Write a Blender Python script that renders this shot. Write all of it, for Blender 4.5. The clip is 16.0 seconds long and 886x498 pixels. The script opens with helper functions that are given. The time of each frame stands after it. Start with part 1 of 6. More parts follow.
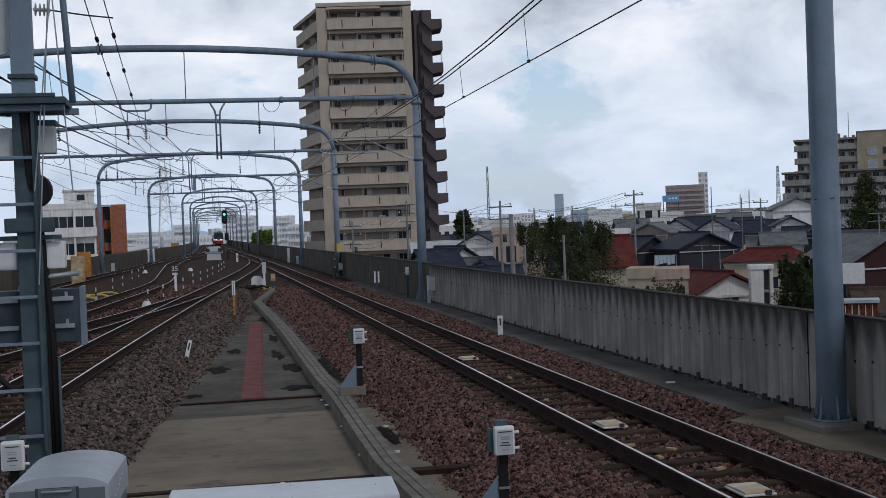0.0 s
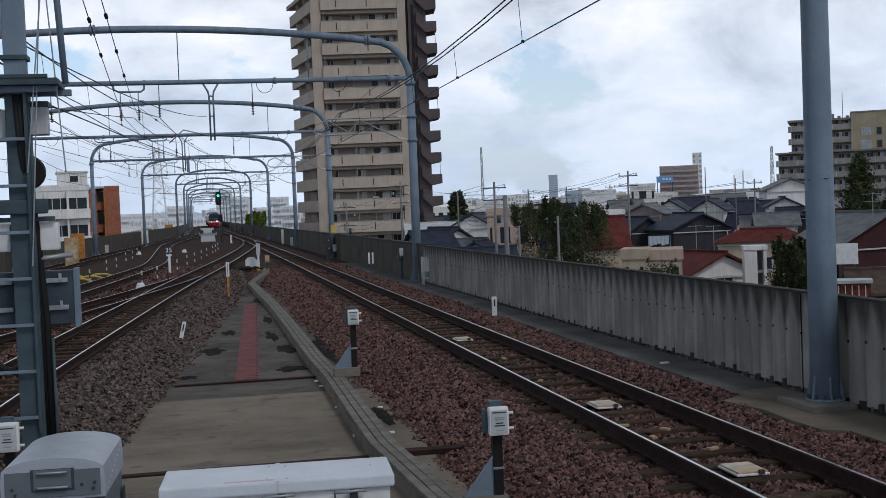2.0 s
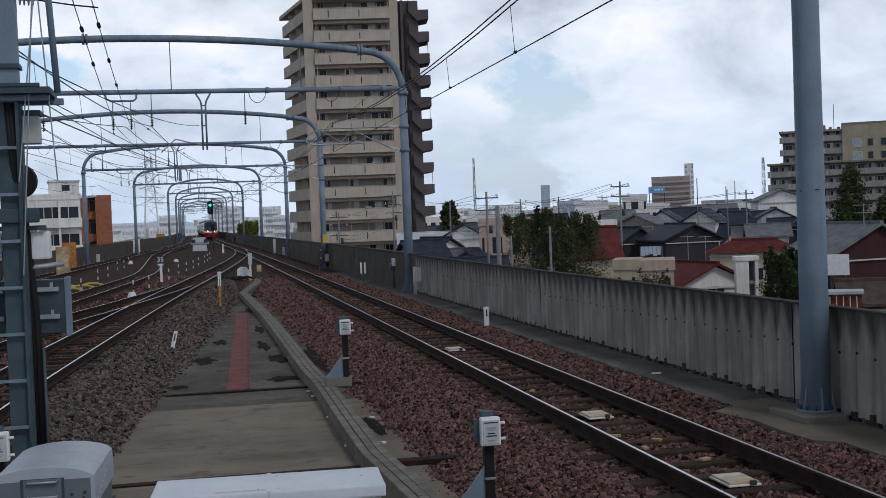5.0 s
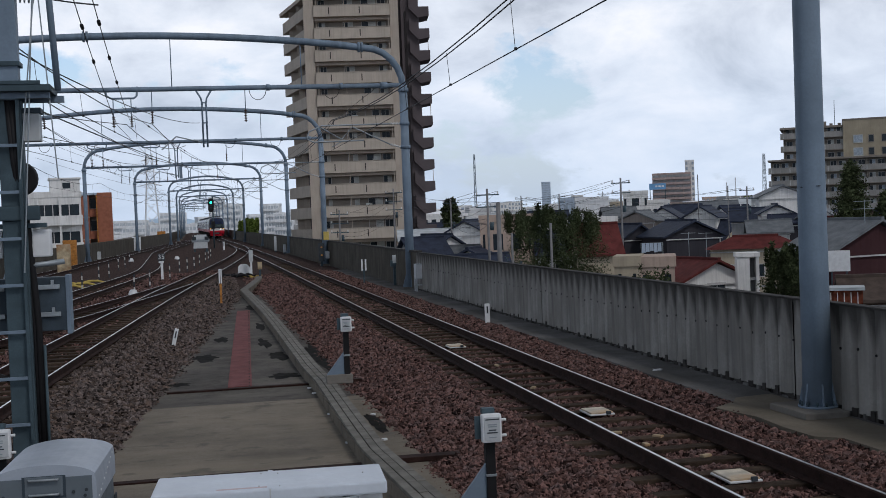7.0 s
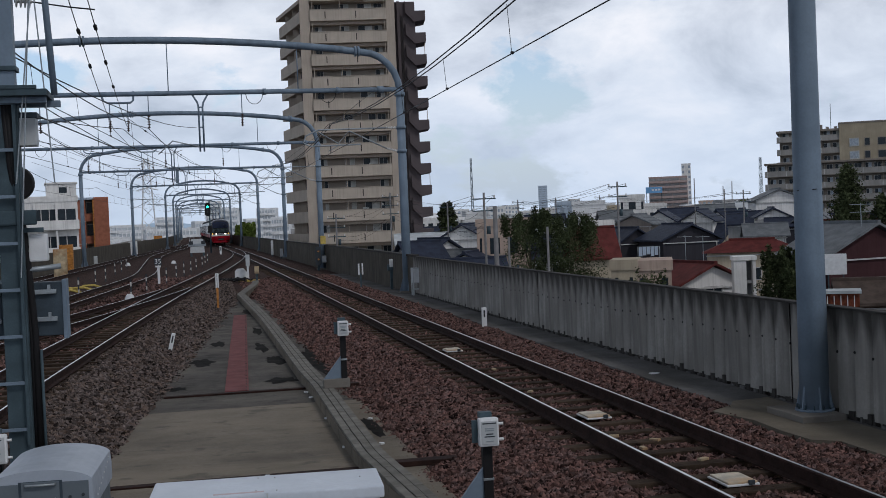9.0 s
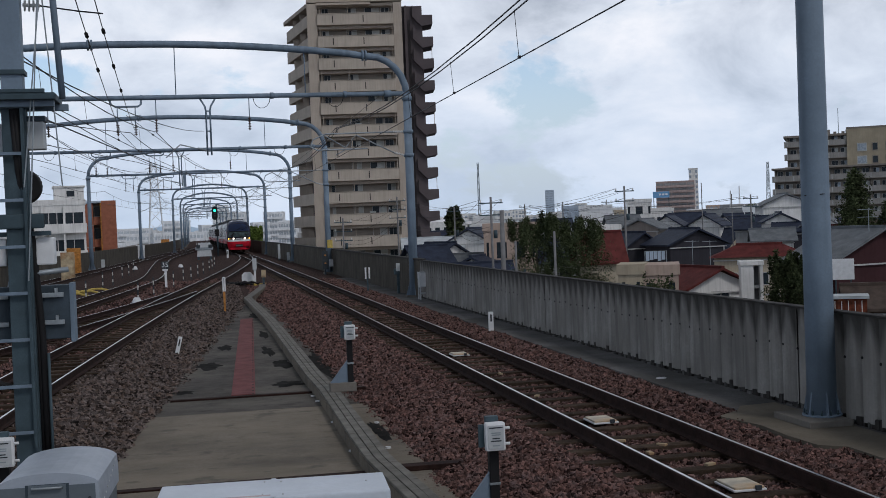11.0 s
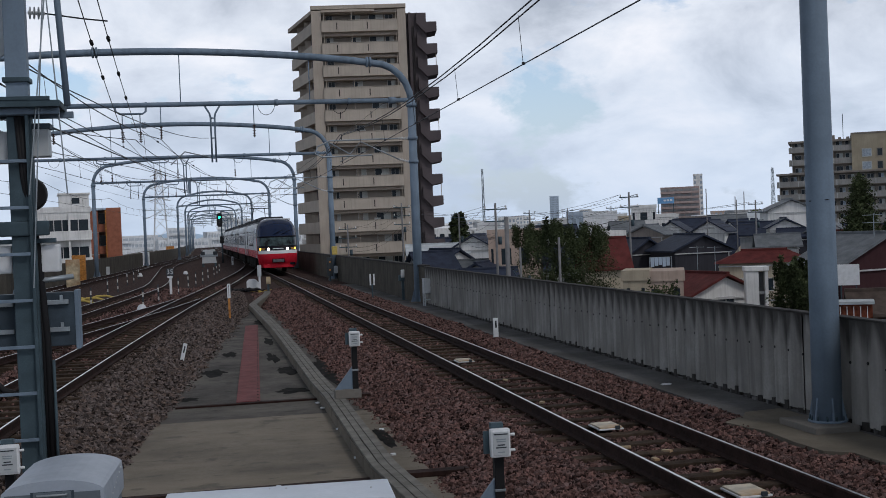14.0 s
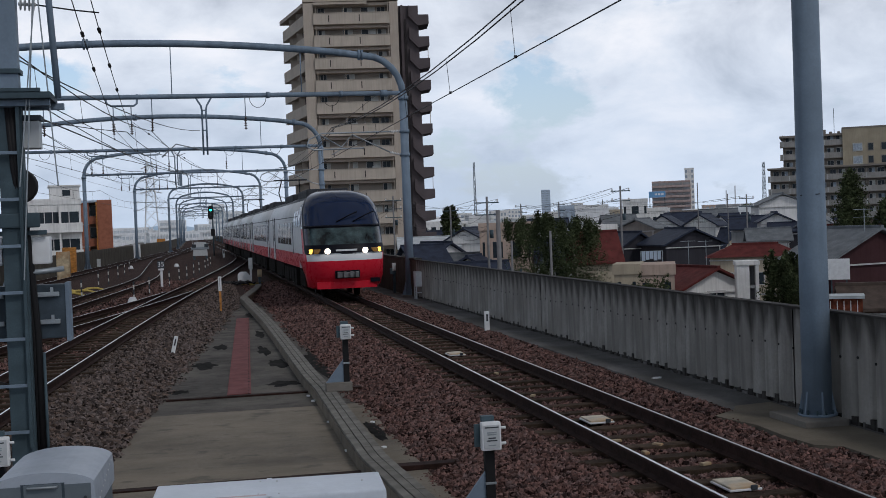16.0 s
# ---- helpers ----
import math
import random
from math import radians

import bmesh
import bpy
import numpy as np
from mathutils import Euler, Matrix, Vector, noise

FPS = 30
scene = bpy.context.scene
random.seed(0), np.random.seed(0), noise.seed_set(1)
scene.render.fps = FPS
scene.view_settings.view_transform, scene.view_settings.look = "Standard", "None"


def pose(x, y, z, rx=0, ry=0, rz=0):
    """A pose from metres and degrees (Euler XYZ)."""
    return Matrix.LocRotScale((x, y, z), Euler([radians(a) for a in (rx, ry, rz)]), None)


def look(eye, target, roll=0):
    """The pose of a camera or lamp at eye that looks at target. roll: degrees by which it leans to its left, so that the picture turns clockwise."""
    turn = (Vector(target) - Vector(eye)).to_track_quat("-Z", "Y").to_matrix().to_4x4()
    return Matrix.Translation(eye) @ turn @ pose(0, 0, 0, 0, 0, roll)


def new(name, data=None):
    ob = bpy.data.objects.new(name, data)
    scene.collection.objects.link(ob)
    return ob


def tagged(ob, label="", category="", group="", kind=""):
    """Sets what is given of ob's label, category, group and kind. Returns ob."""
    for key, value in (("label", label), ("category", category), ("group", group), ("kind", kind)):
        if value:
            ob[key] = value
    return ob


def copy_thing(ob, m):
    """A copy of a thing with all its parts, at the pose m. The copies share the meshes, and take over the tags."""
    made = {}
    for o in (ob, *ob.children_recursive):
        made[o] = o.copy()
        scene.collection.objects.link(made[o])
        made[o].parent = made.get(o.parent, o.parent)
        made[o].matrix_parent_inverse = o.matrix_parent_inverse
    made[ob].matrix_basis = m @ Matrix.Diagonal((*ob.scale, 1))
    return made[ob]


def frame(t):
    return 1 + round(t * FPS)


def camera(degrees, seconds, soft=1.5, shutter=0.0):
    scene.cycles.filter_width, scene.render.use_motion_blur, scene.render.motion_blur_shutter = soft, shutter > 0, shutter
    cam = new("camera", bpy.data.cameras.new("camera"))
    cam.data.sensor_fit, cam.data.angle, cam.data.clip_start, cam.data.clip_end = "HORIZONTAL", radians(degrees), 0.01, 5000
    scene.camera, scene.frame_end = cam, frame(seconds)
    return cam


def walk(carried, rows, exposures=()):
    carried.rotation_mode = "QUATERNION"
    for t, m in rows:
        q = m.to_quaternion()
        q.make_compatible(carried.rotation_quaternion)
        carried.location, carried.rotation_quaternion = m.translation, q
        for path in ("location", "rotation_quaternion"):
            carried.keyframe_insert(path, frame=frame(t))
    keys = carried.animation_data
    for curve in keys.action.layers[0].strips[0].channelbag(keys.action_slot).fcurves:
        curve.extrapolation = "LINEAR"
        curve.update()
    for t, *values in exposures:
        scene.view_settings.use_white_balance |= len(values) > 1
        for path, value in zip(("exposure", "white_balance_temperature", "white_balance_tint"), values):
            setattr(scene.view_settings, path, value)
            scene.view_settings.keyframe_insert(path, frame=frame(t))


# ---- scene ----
cam = camera(40.4, 16.0, soft=0.45)
EYE = (0.0, 0.0, 2.44)
# seconds, tilt, lean, turn
TURNS = [
    (0, 89.000, 2.200, -11.000), (0.5, 89.103, 2.089, -10.828), (1, 88.700, 2.216, -10.622),
    (1.5, 88.452, 2.100, -11.017), (2, 88.089, 2.280, -11.281), (2.5, 88.044, 2.323, -11.394),
    (3, 88.257, 2.221, -11.258), (3.5, 88.371, 2.005, -11.489), (4, 88.627, 2.095, -11.471),
    (6.5, 88.400, 2.120, -11.905), (7, 88.405, 2.235, -11.617), (7.5, 88.503, 2.263, -11.727),
    (8, 88.848, 2.148, -11.919), (8.5, 88.872, 2.329, -11.681), (9, 88.587, 2.330, -11.770),
    (11.5, 88.827, 2.206, -11.406), (12, 88.827, 2.221, -11.432), (12.5, 88.374, 2.332, -11.210),
    (13, 88.450, 2.300, -11.064), (13.5, 88.900, 2.365, -11.145), (14, 89.110, 2.338, -11.225),
    (14.5, 89.025, 2.271, -11.328), (15, 89.130, 2.451, -11.345), (15.5, 89.063, 2.232, -11.434),
    (16, 88.773, 2.168, -11.630),
]
walk(cam, [(t, pose(*EYE, rx, ry, rz)) for t, rx, ry, rz in TURNS], exposures=[(0, -0.03, 6200, 13), (2, 0.09, 6200, 13), (3.5, 0.08, 6200, 13), (7, 0.04, 6200, 13), (9, -0.05, 6200, 13), (12.5, -0.03, 6200, 13), (16, -0.05, 6200, 13)])

# ---- light: bright broken overcast, the sun veiled ----
SUN_EL, SUN_AZ = radians(48), radians(150)


def make_world():
    w = bpy.data.worlds.new("sky")
    scene.world = w
    w.use_nodes = True
    nt = w.node_tree
    nt.nodes.clear()
    N, L = nt.nodes.new, nt.links.new
    out, bg = N("ShaderNodeOutputWorld"), N("ShaderNodeBackground")
    sky = N("ShaderNodeTexSky")
    sky.sky_type, sky.sun_disc = "NISHITA", False
    sky.sun_elevation, sky.sun_rotation = SUN_EL, SUN_AZ
    sky.dust_density = 2.0
    skyb = N("ShaderNodeVectorMath")
    skyb.operation = "SCALE"
    skyb.inputs[3].default_value = 0.15
    L(sky.outputs[0], skyb.inputs[0])
    tc = N("ShaderNodeTexCoord")
    sep = N("ShaderNodeSeparateXYZ")
    L(tc.outputs["Generated"], sep.inputs[0])
    # flat cloud layer: direction divided by height
    zc = N("ShaderNodeMath")
    zc.operation = "ADD"
    zc.inputs[1].default_value = 0.55
    za = N("ShaderNodeMath")
    za.operation = "ABSOLUTE"
    L(sep.outputs[2], za.inputs[0])
    L(za.outputs[0], zc.inputs[0])
    div = N("ShaderNodeVectorMath")
    div.operation = "DIVIDE"
    cmb = N("ShaderNodeCombineXYZ")
    for i in range(3):
        L(zc.outputs[0], cmb.inputs[i])
    L(tc.outputs["Generated"], div.inputs[0])
    L(cmb.outputs[0], div.inputs[1])
    n1, n2 = N("ShaderNodeTexNoise"), N("ShaderNodeTexNoise")
    for n, sc, det, dist in ((n1, 3.6, 8.0, 0.1), (n2, 4.6, 12.0, 0.25)):
        n.inputs["Scale"].default_value = sc
        n.inputs["Detail"].default_value = det
        n.inputs["Roughness"].default_value = 0.58
        n.inputs["Distortion"].default_value = dist
        L(div.outputs[0], n.inputs["Vector"])
    cov = N("ShaderNodeValToRGB")
    cov.color_ramp.elements[0].position, cov.color_ramp.elements[1].position = 0.39, 0.45
    L(n1.outputs[0], cov.inputs[0])
    shade = N("ShaderNodeValToRGB")
    e = shade.color_ramp.elements
    e[0].position, e[0].color = 0.34, (0.44, 0.49, 0.55, 1)
    e[1].position, e[1].color = 0.66, (0.94, 0.95, 0.96, 1)
    soft = e.new(0.55)
    soft.color = (0.775, 0.825, 0.875, 1)
    mid = e.new(0.47)
    mid.color = (0.66, 0.71, 0.77, 1)
    L(n2.outputs[0], shade.inputs[0])
    mix = N("ShaderNodeMix")
    mix.data_type = "RGBA"
    L(cov.outputs[0], mix.inputs[0])
    L(skyb.outputs[0], mix.inputs[6])
    L(shade.outputs[0], mix.inputs[7])
    # pale haze low over the horizon
    hz = N("ShaderNodeMapRange")
    hz.inputs[1].default_value, hz.inputs[2].default_value = 0.0, 0.16
    hz.inputs[3].default_value, hz.inputs[4].default_value = 0.75, 0.0
    L(za.outputs[0], hz.inputs[0])
    mix2 = N("ShaderNodeMix")
    mix2.data_type = "RGBA"
    mix2.inputs[7].default_value = (0.60, 0.72, 0.86, 1)
    L(hz.outputs[0], mix2.inputs[0])
    L(mix.outputs[2], mix2.inputs[6])
    # added unseen heavier cloud: sky dimmed overhead to lower light on the ground
    top = N("ShaderNodeMapRange")
    top.inputs[1].default_value, top.inputs[2].default_value = 0.22, 0.6
    top.inputs[3].default_value, top.inputs[4].default_value = 1.0, 0.29
    L(za.outputs[0], top.inputs[0])
    dim = N("ShaderNodeVectorMath")
    dim.operation = "SCALE"
    L(mix2.outputs[2], dim.inputs[0])
    L(top.outputs[0], dim.inputs[3])
    L(dim.outputs[0], bg.inputs[0])
    bg.inputs[1].default_value = 1.0
    L(bg.outputs[0], out.inputs[0])


make_world()
sun = new("sun", bpy.data.lights.new("sun", "SUN"))
sun.data.energy, sun.data.angle, sun.data.color = 0.95, radians(14), (1.0, 0.95, 0.88)
sun.matrix_world = look((0, 0, 60), (60 * math.cos(SUN_EL) / math.sin(SUN_EL) * -math.sin(SUN_AZ), -60 / math.tan(SUN_EL) * math.cos(SUN_AZ), 0))

# ---- materials ----
def mat(name, base, rough=0.7, metal=0.0, vary=0.12, scale=3.0, bump=0.0, bscale=40.0, spec=0.12, second=None, rand=0.0, streak=0.0, island=False, drip_shade=0.0):
    """A surface: base colour, blotches at one scale, grain at another, fine relief, streaks of run-off."""
    m = bpy.data.materials.new(name)
    m.use_nodes = True
    nt = m.node_tree
    N, L = nt.nodes.new, nt.links.new
    p = nt.nodes["Principled BSDF"]
    p.inputs["Roughness"].default_value = rough
    p.inputs["Metallic"].default_value = metal
    p.inputs["Specular IOR Level"].default_value = spec
    geo = N("ShaderNodeNewGeometry")
    pos = geo.outputs["Position"]
    tc = N("ShaderNodeTexCoord")
    pos = tc.outputs["Object"]

    def noise_at(sc, det=5.0, vec=None):
        n = N("ShaderNodeTexNoise")
        n.inputs["Scale"].default_value, n.inputs["Detail"].default_value = sc, det
        L(vec or pos, n.inputs["Vector"])
        return n.outputs[0]

    def mixed(fac, a, b):
        x = N("ShaderNodeMix")
        x.data_type = "RGBA"
        for sock, v in ((x.inputs[0], fac), (x.inputs[6], a), (x.inputs[7], b)):
            if isinstance(v, (tuple, float)):
                sock.default_value = (*v, 1) if isinstance(v, tuple) else v
            else:
                L(v, sock)
        return x.outputs[2]

    def ramp(v, lo, hi, a=0.0, b=1.0):
        r = N("ShaderNodeMapRange")
        for i, k in enumerate((lo, hi, a, b)):
            r.inputs[i + 1].default_value = k
        L(v, r.inputs[0])
        return r.outputs[0]

    dark = tuple(c * (1 - 2.2 * vary) for c in base)
    light = tuple(min(1, c * (1 + 1.2 * vary)) for c in base)
    col = mixed(ramp(noise_at(scale), 0.3, 0.7), dark, light)
    if second:
        col = mixed(ramp(noise_at(scale * 0.37, 6), 0.45, 0.62), col, second)
    col = mixed(ramp(noise_at(scale * 17, 3), 0.35, 0.65, 0.0, 0.35), col, dark)
    if streak:
        mp = N("ShaderNodeMapping")
        mp.inputs["Scale"].default_value = (3.2, 3.2, 0.22)
        L(pos, mp.inputs["Vector"])
        col = mixed(ramp(noise_at(1.6, 6, mp.outputs[0]), 0.46, 0.66, 0.0, streak), col, tuple(c * 0.3 for c in base))
    if drip_shade:
        # run-off stains of uneven length under the coping, its shade painted in too
        sx = N("ShaderNodeSeparateXYZ")
        L(pos, sx.inputs[0])
        md = N("ShaderNodeMapping")
        md.inputs["Scale"].default_value = (0.0, 1.0, 0.06)
        L(pos, md.inputs["Vector"])
        ln = N("ShaderNodeMath")
        ln.operation = "MULTIPLY_ADD"
        L(noise_at(9.0, 4, md.outputs[0]), ln.inputs[0])
        ln.inputs[1].default_value = 0.55
        L(sx.outputs[2], ln.inputs[2])
        # longest down the grooves between the ribs, painting the scalloped shade there
        ph = N("ShaderNodeMath")
        ph.operation = "MULTIPLY_ADD"
        L(sx.outputs[1], ph.inputs[0])
        ph.inputs[1].default_value, ph.inputs[2].default_value = 2 * math.pi / 0.39, -1.3
        cs = N("ShaderNodeMath")
        cs.operation = "COSINE"
        L(ph.outputs[0], cs.inputs[0])
        am = N("ShaderNodeMath")
        am.operation = "MULTIPLY_ADD"
        L(cs.outputs[0], am.inputs[0])
        am.inputs[1].default_value = 0.2
        L(ln.outputs[0], am.inputs[2])
        col = mixed(ramp(am.outputs[0], 1.0, 1.28, 0.0, drip_shade), col, tuple(c * 0.2 for c in base))
    if rand:
        if island:
            v = geo.outputs["Random Per Island"]
        else:
            oi = N("ShaderNodeObjectInfo")
            v = oi.outputs["Random"]
        hs = N("ShaderNodeHueSaturation")
        L(ramp(v, 0, 1, 1 - rand, 1 + rand), hs.inputs["Value"])
        L(col, hs.inputs["Color"])
        col = hs.outputs[0]
    L(col, p.inputs["Base Color"])
    if bump:
        b = N("ShaderNodeBump")
        b.inputs["Strength"].default_value, b.inputs["Distance"].default_value = bump, 0.02
        L(noise_at(bscale, 6), b.inputs["Height"])
        L(b.outputs[0], p.inputs["Normal"])
    if not metal:
        L(ramp(noise_at(scale * 5), 0.3, 0.7, max(0.02, rough - 0.08), min(1, rough + 0.08)), p.inputs["Roughness"])
    return m


def glow(name, colour, strength):
    m = bpy.data.materials.new(name)
    m.use_nodes = True
    p = m.node_tree.nodes["Principled BSDF"]
    p.inputs["Base Color"].default_value = (*colour, 1)
    p.inputs["Emission Color"].default_value = (*colour, 1)
    p.inputs["Emission Strength"].default_value = strength
    p.inputs["Roughness"].default_value = 0.3
    return m


CONC = mat("concrete", (0.19, 0.175, 0.155), 0.85, vary=0.14, scale=0.9, bump=0.25, bscale=60, second=(0.19, 0.18, 0.165))
WALLC = mat("panel_concrete", (0.345, 0.335, 0.318), 0.9, vary=0.16, scale=1.4, bump=0.25, bscale=50, second=(0.25, 0.24, 0.225), streak=0.5, drip_shade=0.92, rand=0.06)
WALKM = mat("walkway_concrete", (0.145, 0.143, 0.142), 0.85, vary=0.22, scale=1.1, bump=0.3, bscale=60, second=(0.085, 0.083, 0.08))
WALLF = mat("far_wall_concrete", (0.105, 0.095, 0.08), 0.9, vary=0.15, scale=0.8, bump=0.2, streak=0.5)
CAP = mat("wall_cap", (0.055, 0.052, 0.05), 0.8, vary=0.2, scale=4)
BALLAST = mat("ballast_bed", (0.08, 0.056, 0.051), 0.95, vary=0.35, scale=14, bump=1.0, bscale=22, spec=0.02)
STONE = mat("ballast_stone", (0.142, 0.082, 0.072), 0.9, vary=0.25, scale=20, second=(0.118, 0.083, 0.079), rand=0.9, spec=0.05, island=True)
STONEG = mat("grey_ballast_stone", (0.12, 0.10, 0.095), 0.9, vary=0.22, scale=20, second=(0.10, 0.072, 0.058), rand=0.92, spec=0.05, island=True)
WOOD = mat("sleeper_wood", (0.062, 0.044, 0.032), 0.9, vary=0.25, scale=9, bump=0.5, rand=0.3)
RAILS = mat("rail_side", (0.034, 0.018, 0.015), 0.8, vary=0.25, scale=7)
RAILT = mat("rail_head", (0.62, 0.62, 0.63), 0.3, metal=1.0, vary=0.05, scale=5)
STEEL = mat("painted_steel", (0.19, 0.25, 0.32), 0.5, vary=0.1, scale=2.0, streak=0.25)
STEELD = mat("dark_galvanised_steel", (0.066, 0.098, 0.118), 0.55, vary=0.15, scale=4.0)
GALV = mat("galvanised", (0.33, 0.37, 0.40), 0.45, metal=0.4, vary=0.1, scale=6)
WHITE = mat("white_paint", (0.72, 0.74, 0.76), 0.5, vary=0.06, scale=6)
GREYP = mat("grey_paint", (0.135, 0.162, 0.185), 0.5, vary=0.06, scale=3)
BLACK = mat("black_rubber", (0.02, 0.02, 0.022), 0.6, vary=0.1)
WIRE = mat("wire", (0.03, 0.03, 0.035), 0.5, vary=0.1)
REDW = mat("red_walkway", (0.185, 0.072, 0.072), 0.8, vary=0.15, scale=3, bump=0.3)

def stained(name, pale, mid, dark, lo, hi, wash=1.5):
    """Old concrete: wide washes stretched across the slab, ragged wet stains, fine grain."""
    m = mat(name, mid, 0.82, vary=0.15, scale=1.2, bump=0.3, bscale=70)
    nt = m.node_tree
    N, L = nt.nodes.new, nt.links.new
    p = nt.nodes["Principled BSDF"]
    col = p.inputs["Base Color"].links[0].from_socket
    tc = N("ShaderNodeTexCoord")
    for sc, stretch, det, a, b, colour, amount in ((0.75, (0.35, 1.0, 1), 6, 0.45, 0.68, pale, 0.9), (0.9, (0.4 if wash > 1 else 0.8, wash, 1), 9, lo, hi, dark, 0.85), (3.2, (0.7, 1.0, 1), 10, 0.56, 0.66, dark, 0.6)):
        mp, n, r, x = N("ShaderNodeMapping"), N("ShaderNodeTexNoise"), N("ShaderNodeMapRange"), N("ShaderNodeMix")
        mp.inputs["Scale"].default_value = stretch
        mp.inputs["Location"].default_value = (sc * 7, sc * 3, 0)
        L(tc.outputs["Object"], mp.inputs["Vector"])
        L(mp.outputs[0], n.inputs["Vector"])
        n.inputs["Scale"].default_value, n.inputs["Detail"].default_value, n.inputs["Roughness"].default_value = sc, det, 0.6
        r.inputs[1].default_value, r.inputs[2].default_value, r.inputs[4].default_value = a, b, amount
        L(n.outputs[0], r.inputs[0])
        x.data_type = "RGBA"
        L(r.outputs[0], x.inputs[0])
        L(col, x.inputs[6])
        x.inputs[7].default_value = (*colour, 1)
        col = x.outputs[2]
    L(col, p.inputs["Base Color"])
    return m


SLABM = stained("slab_concrete", (0.235, 0.205, 0.16), (0.185, 0.163, 0.132), (0.085, 0.078, 0.07), 0.5, 0.78, 1.02)
SLABD = stained("damp_slab_concrete", (0.155, 0.142, 0.122), (0.108, 0.10, 0.09), (0.035, 0.033, 0.031), 0.44, 0.64, 0.6)

# ---- building blocks ----
def part(name, bm, material, parent=None, label=""):
    me = bpy.data.meshes.new(name)
    bm.normal_update()
    bm.to_mesh(me)
    bm.free()
    for m in (material if isinstance(material, (list, tuple)) else (material,)):
        me.materials.append(m)
    ob = new(name, me)
    if parent is not None:
        ob.parent = parent
    if label:
        ob["label"] = label
    return ob


def thing(name, label, category, at=(0, 0, 0), turn=0.0, group="", kind=""):
    ob = new(name)
    ob.matrix_basis = pose(*at, 0, 0, turn)
    ob.empty_display_size = 0.1
    return tagged(ob, label, category, group, kind)


def box(bm, x0, x1, y0, y1, z0, z1, bevel=0.0, mi=0, m=None):
    vs = [bm.verts.new((x, y, z)) for x in (x0, x1) for y in (y0, y1) for z in (z0, z1)]
    fs = [bm.faces.new([vs[i] for i in f]) for f in ((0, 1, 3, 2), (4, 6, 7, 5), (0, 4, 5, 1), (2, 3, 7, 6), (0, 2, 6, 4), (1, 5, 7, 3))]
    for f in fs:
        f.material_index = mi
    if bevel:
        es = list({e for f in fs for e in f.edges})
        r = bmesh.ops.bevel(bm, geom=es, offset=bevel, segments=2, affect="EDGES", profile=0.6)
        for f in r["faces"]:
            f.material_index = mi
        vs = list({v for f in r["faces"] for v in f.verts} | {v for v in vs if v.is_valid})
    if m is not None:
        bmesh.ops.transform(bm, matrix=m, verts=[v for v in vs if v.is_valid])
    return bm


def boxed(*a, **k):
    return box(bmesh.new(), *a, **k)


def tube(bm, pts, r, seg=10, r1=None, cap=True, mi=0):
    """A round bar along pts; r may taper to r1."""
    pts = [Vector(p) for p in pts]
    n = len(pts)
    rings = []
    up = None
    for i, p in enumerate(pts):
        d = (pts[min(i + 1, n - 1)] - pts[max(i - 1, 0)]).normalized()
        if up is None:
            up = Vector((0, 0, 1)) if abs(d.z) < 0.9 else Vector((1, 0, 0))
        a = d.cross(up).normalized()
        up = a.cross(d).normalized()
        rr = r if r1 is None else r + (r1 - r) * i / (n - 1)
        rings.append([bm.verts.new(p + rr * (math.cos(k * 2 * math.pi / seg) * a + math.sin(k * 2 * math.pi / seg) * up)) for k in range(seg)])
    for a, b in zip(rings, rings[1:]):
        for k in range(seg):
            f = bm.faces.new((a[k], a[(k + 1) % seg], b[(k + 1) % seg], b[k]))
            f.smooth = seg > 5
            f.material_index = mi
    if cap:
        bm.faces.new(rings[0][::-1]).material_index = mi
        bm.faces.new(rings[-1]).material_index = mi
    return bm


def tubed(pts, r, seg=10, **k):
    return tube(bmesh.new(), pts, r, seg, **k)


def prism(bm, outline, axis, lo, hi, mi=0):
    """Extrude a closed outline of 2D points along axis ('x', 'y' or 'z')."""
    def at(p, h):
        return {"x": (h, p[0], p[1]), "y": (p[0], h, p[1]), "z": (p[0], p[1], h)}[axis]
    a = [bm.verts.new(at(p, lo)) for p in outline]
    b = [bm.verts.new(at(p, hi)) for p in outline]
    n = len(a)
    fs = [bm.faces.new((a[i], a[(i + 1) % n], b[(i + 1) % n], b[i])) for i in range(n)]
    fs += [bm.faces.new(a[::-1]), bm.faces.new(b)]
    for f in fs:
        f.material_index = mi
    bmesh.ops.recalc_face_normals(bm, faces=fs)
    return bm


def interp(y, table):
    return float(np.interp(y, [p[0] for p in table], [p[1] for p in table]))


def smooth_path(table, step):
    """Points x(y) through a table of (y, x), rounded at the corners."""
    ys = np.arange(table[0][0], table[-1][0] + step / 2, step)
    raw = np.interp(ys, [p[0] for p in table], [p[1] for p in table])
    k = max(1, int(8 / step))
    pad = np.r_[2 * raw[0] - raw[k:0:-1], raw, 2 * raw[-1] - raw[-2:-k - 2:-1]]
    ker = np.hanning(2 * k + 3)[1:-1]
    return ys, np.convolve(pad, ker / ker.sum(), "valid")


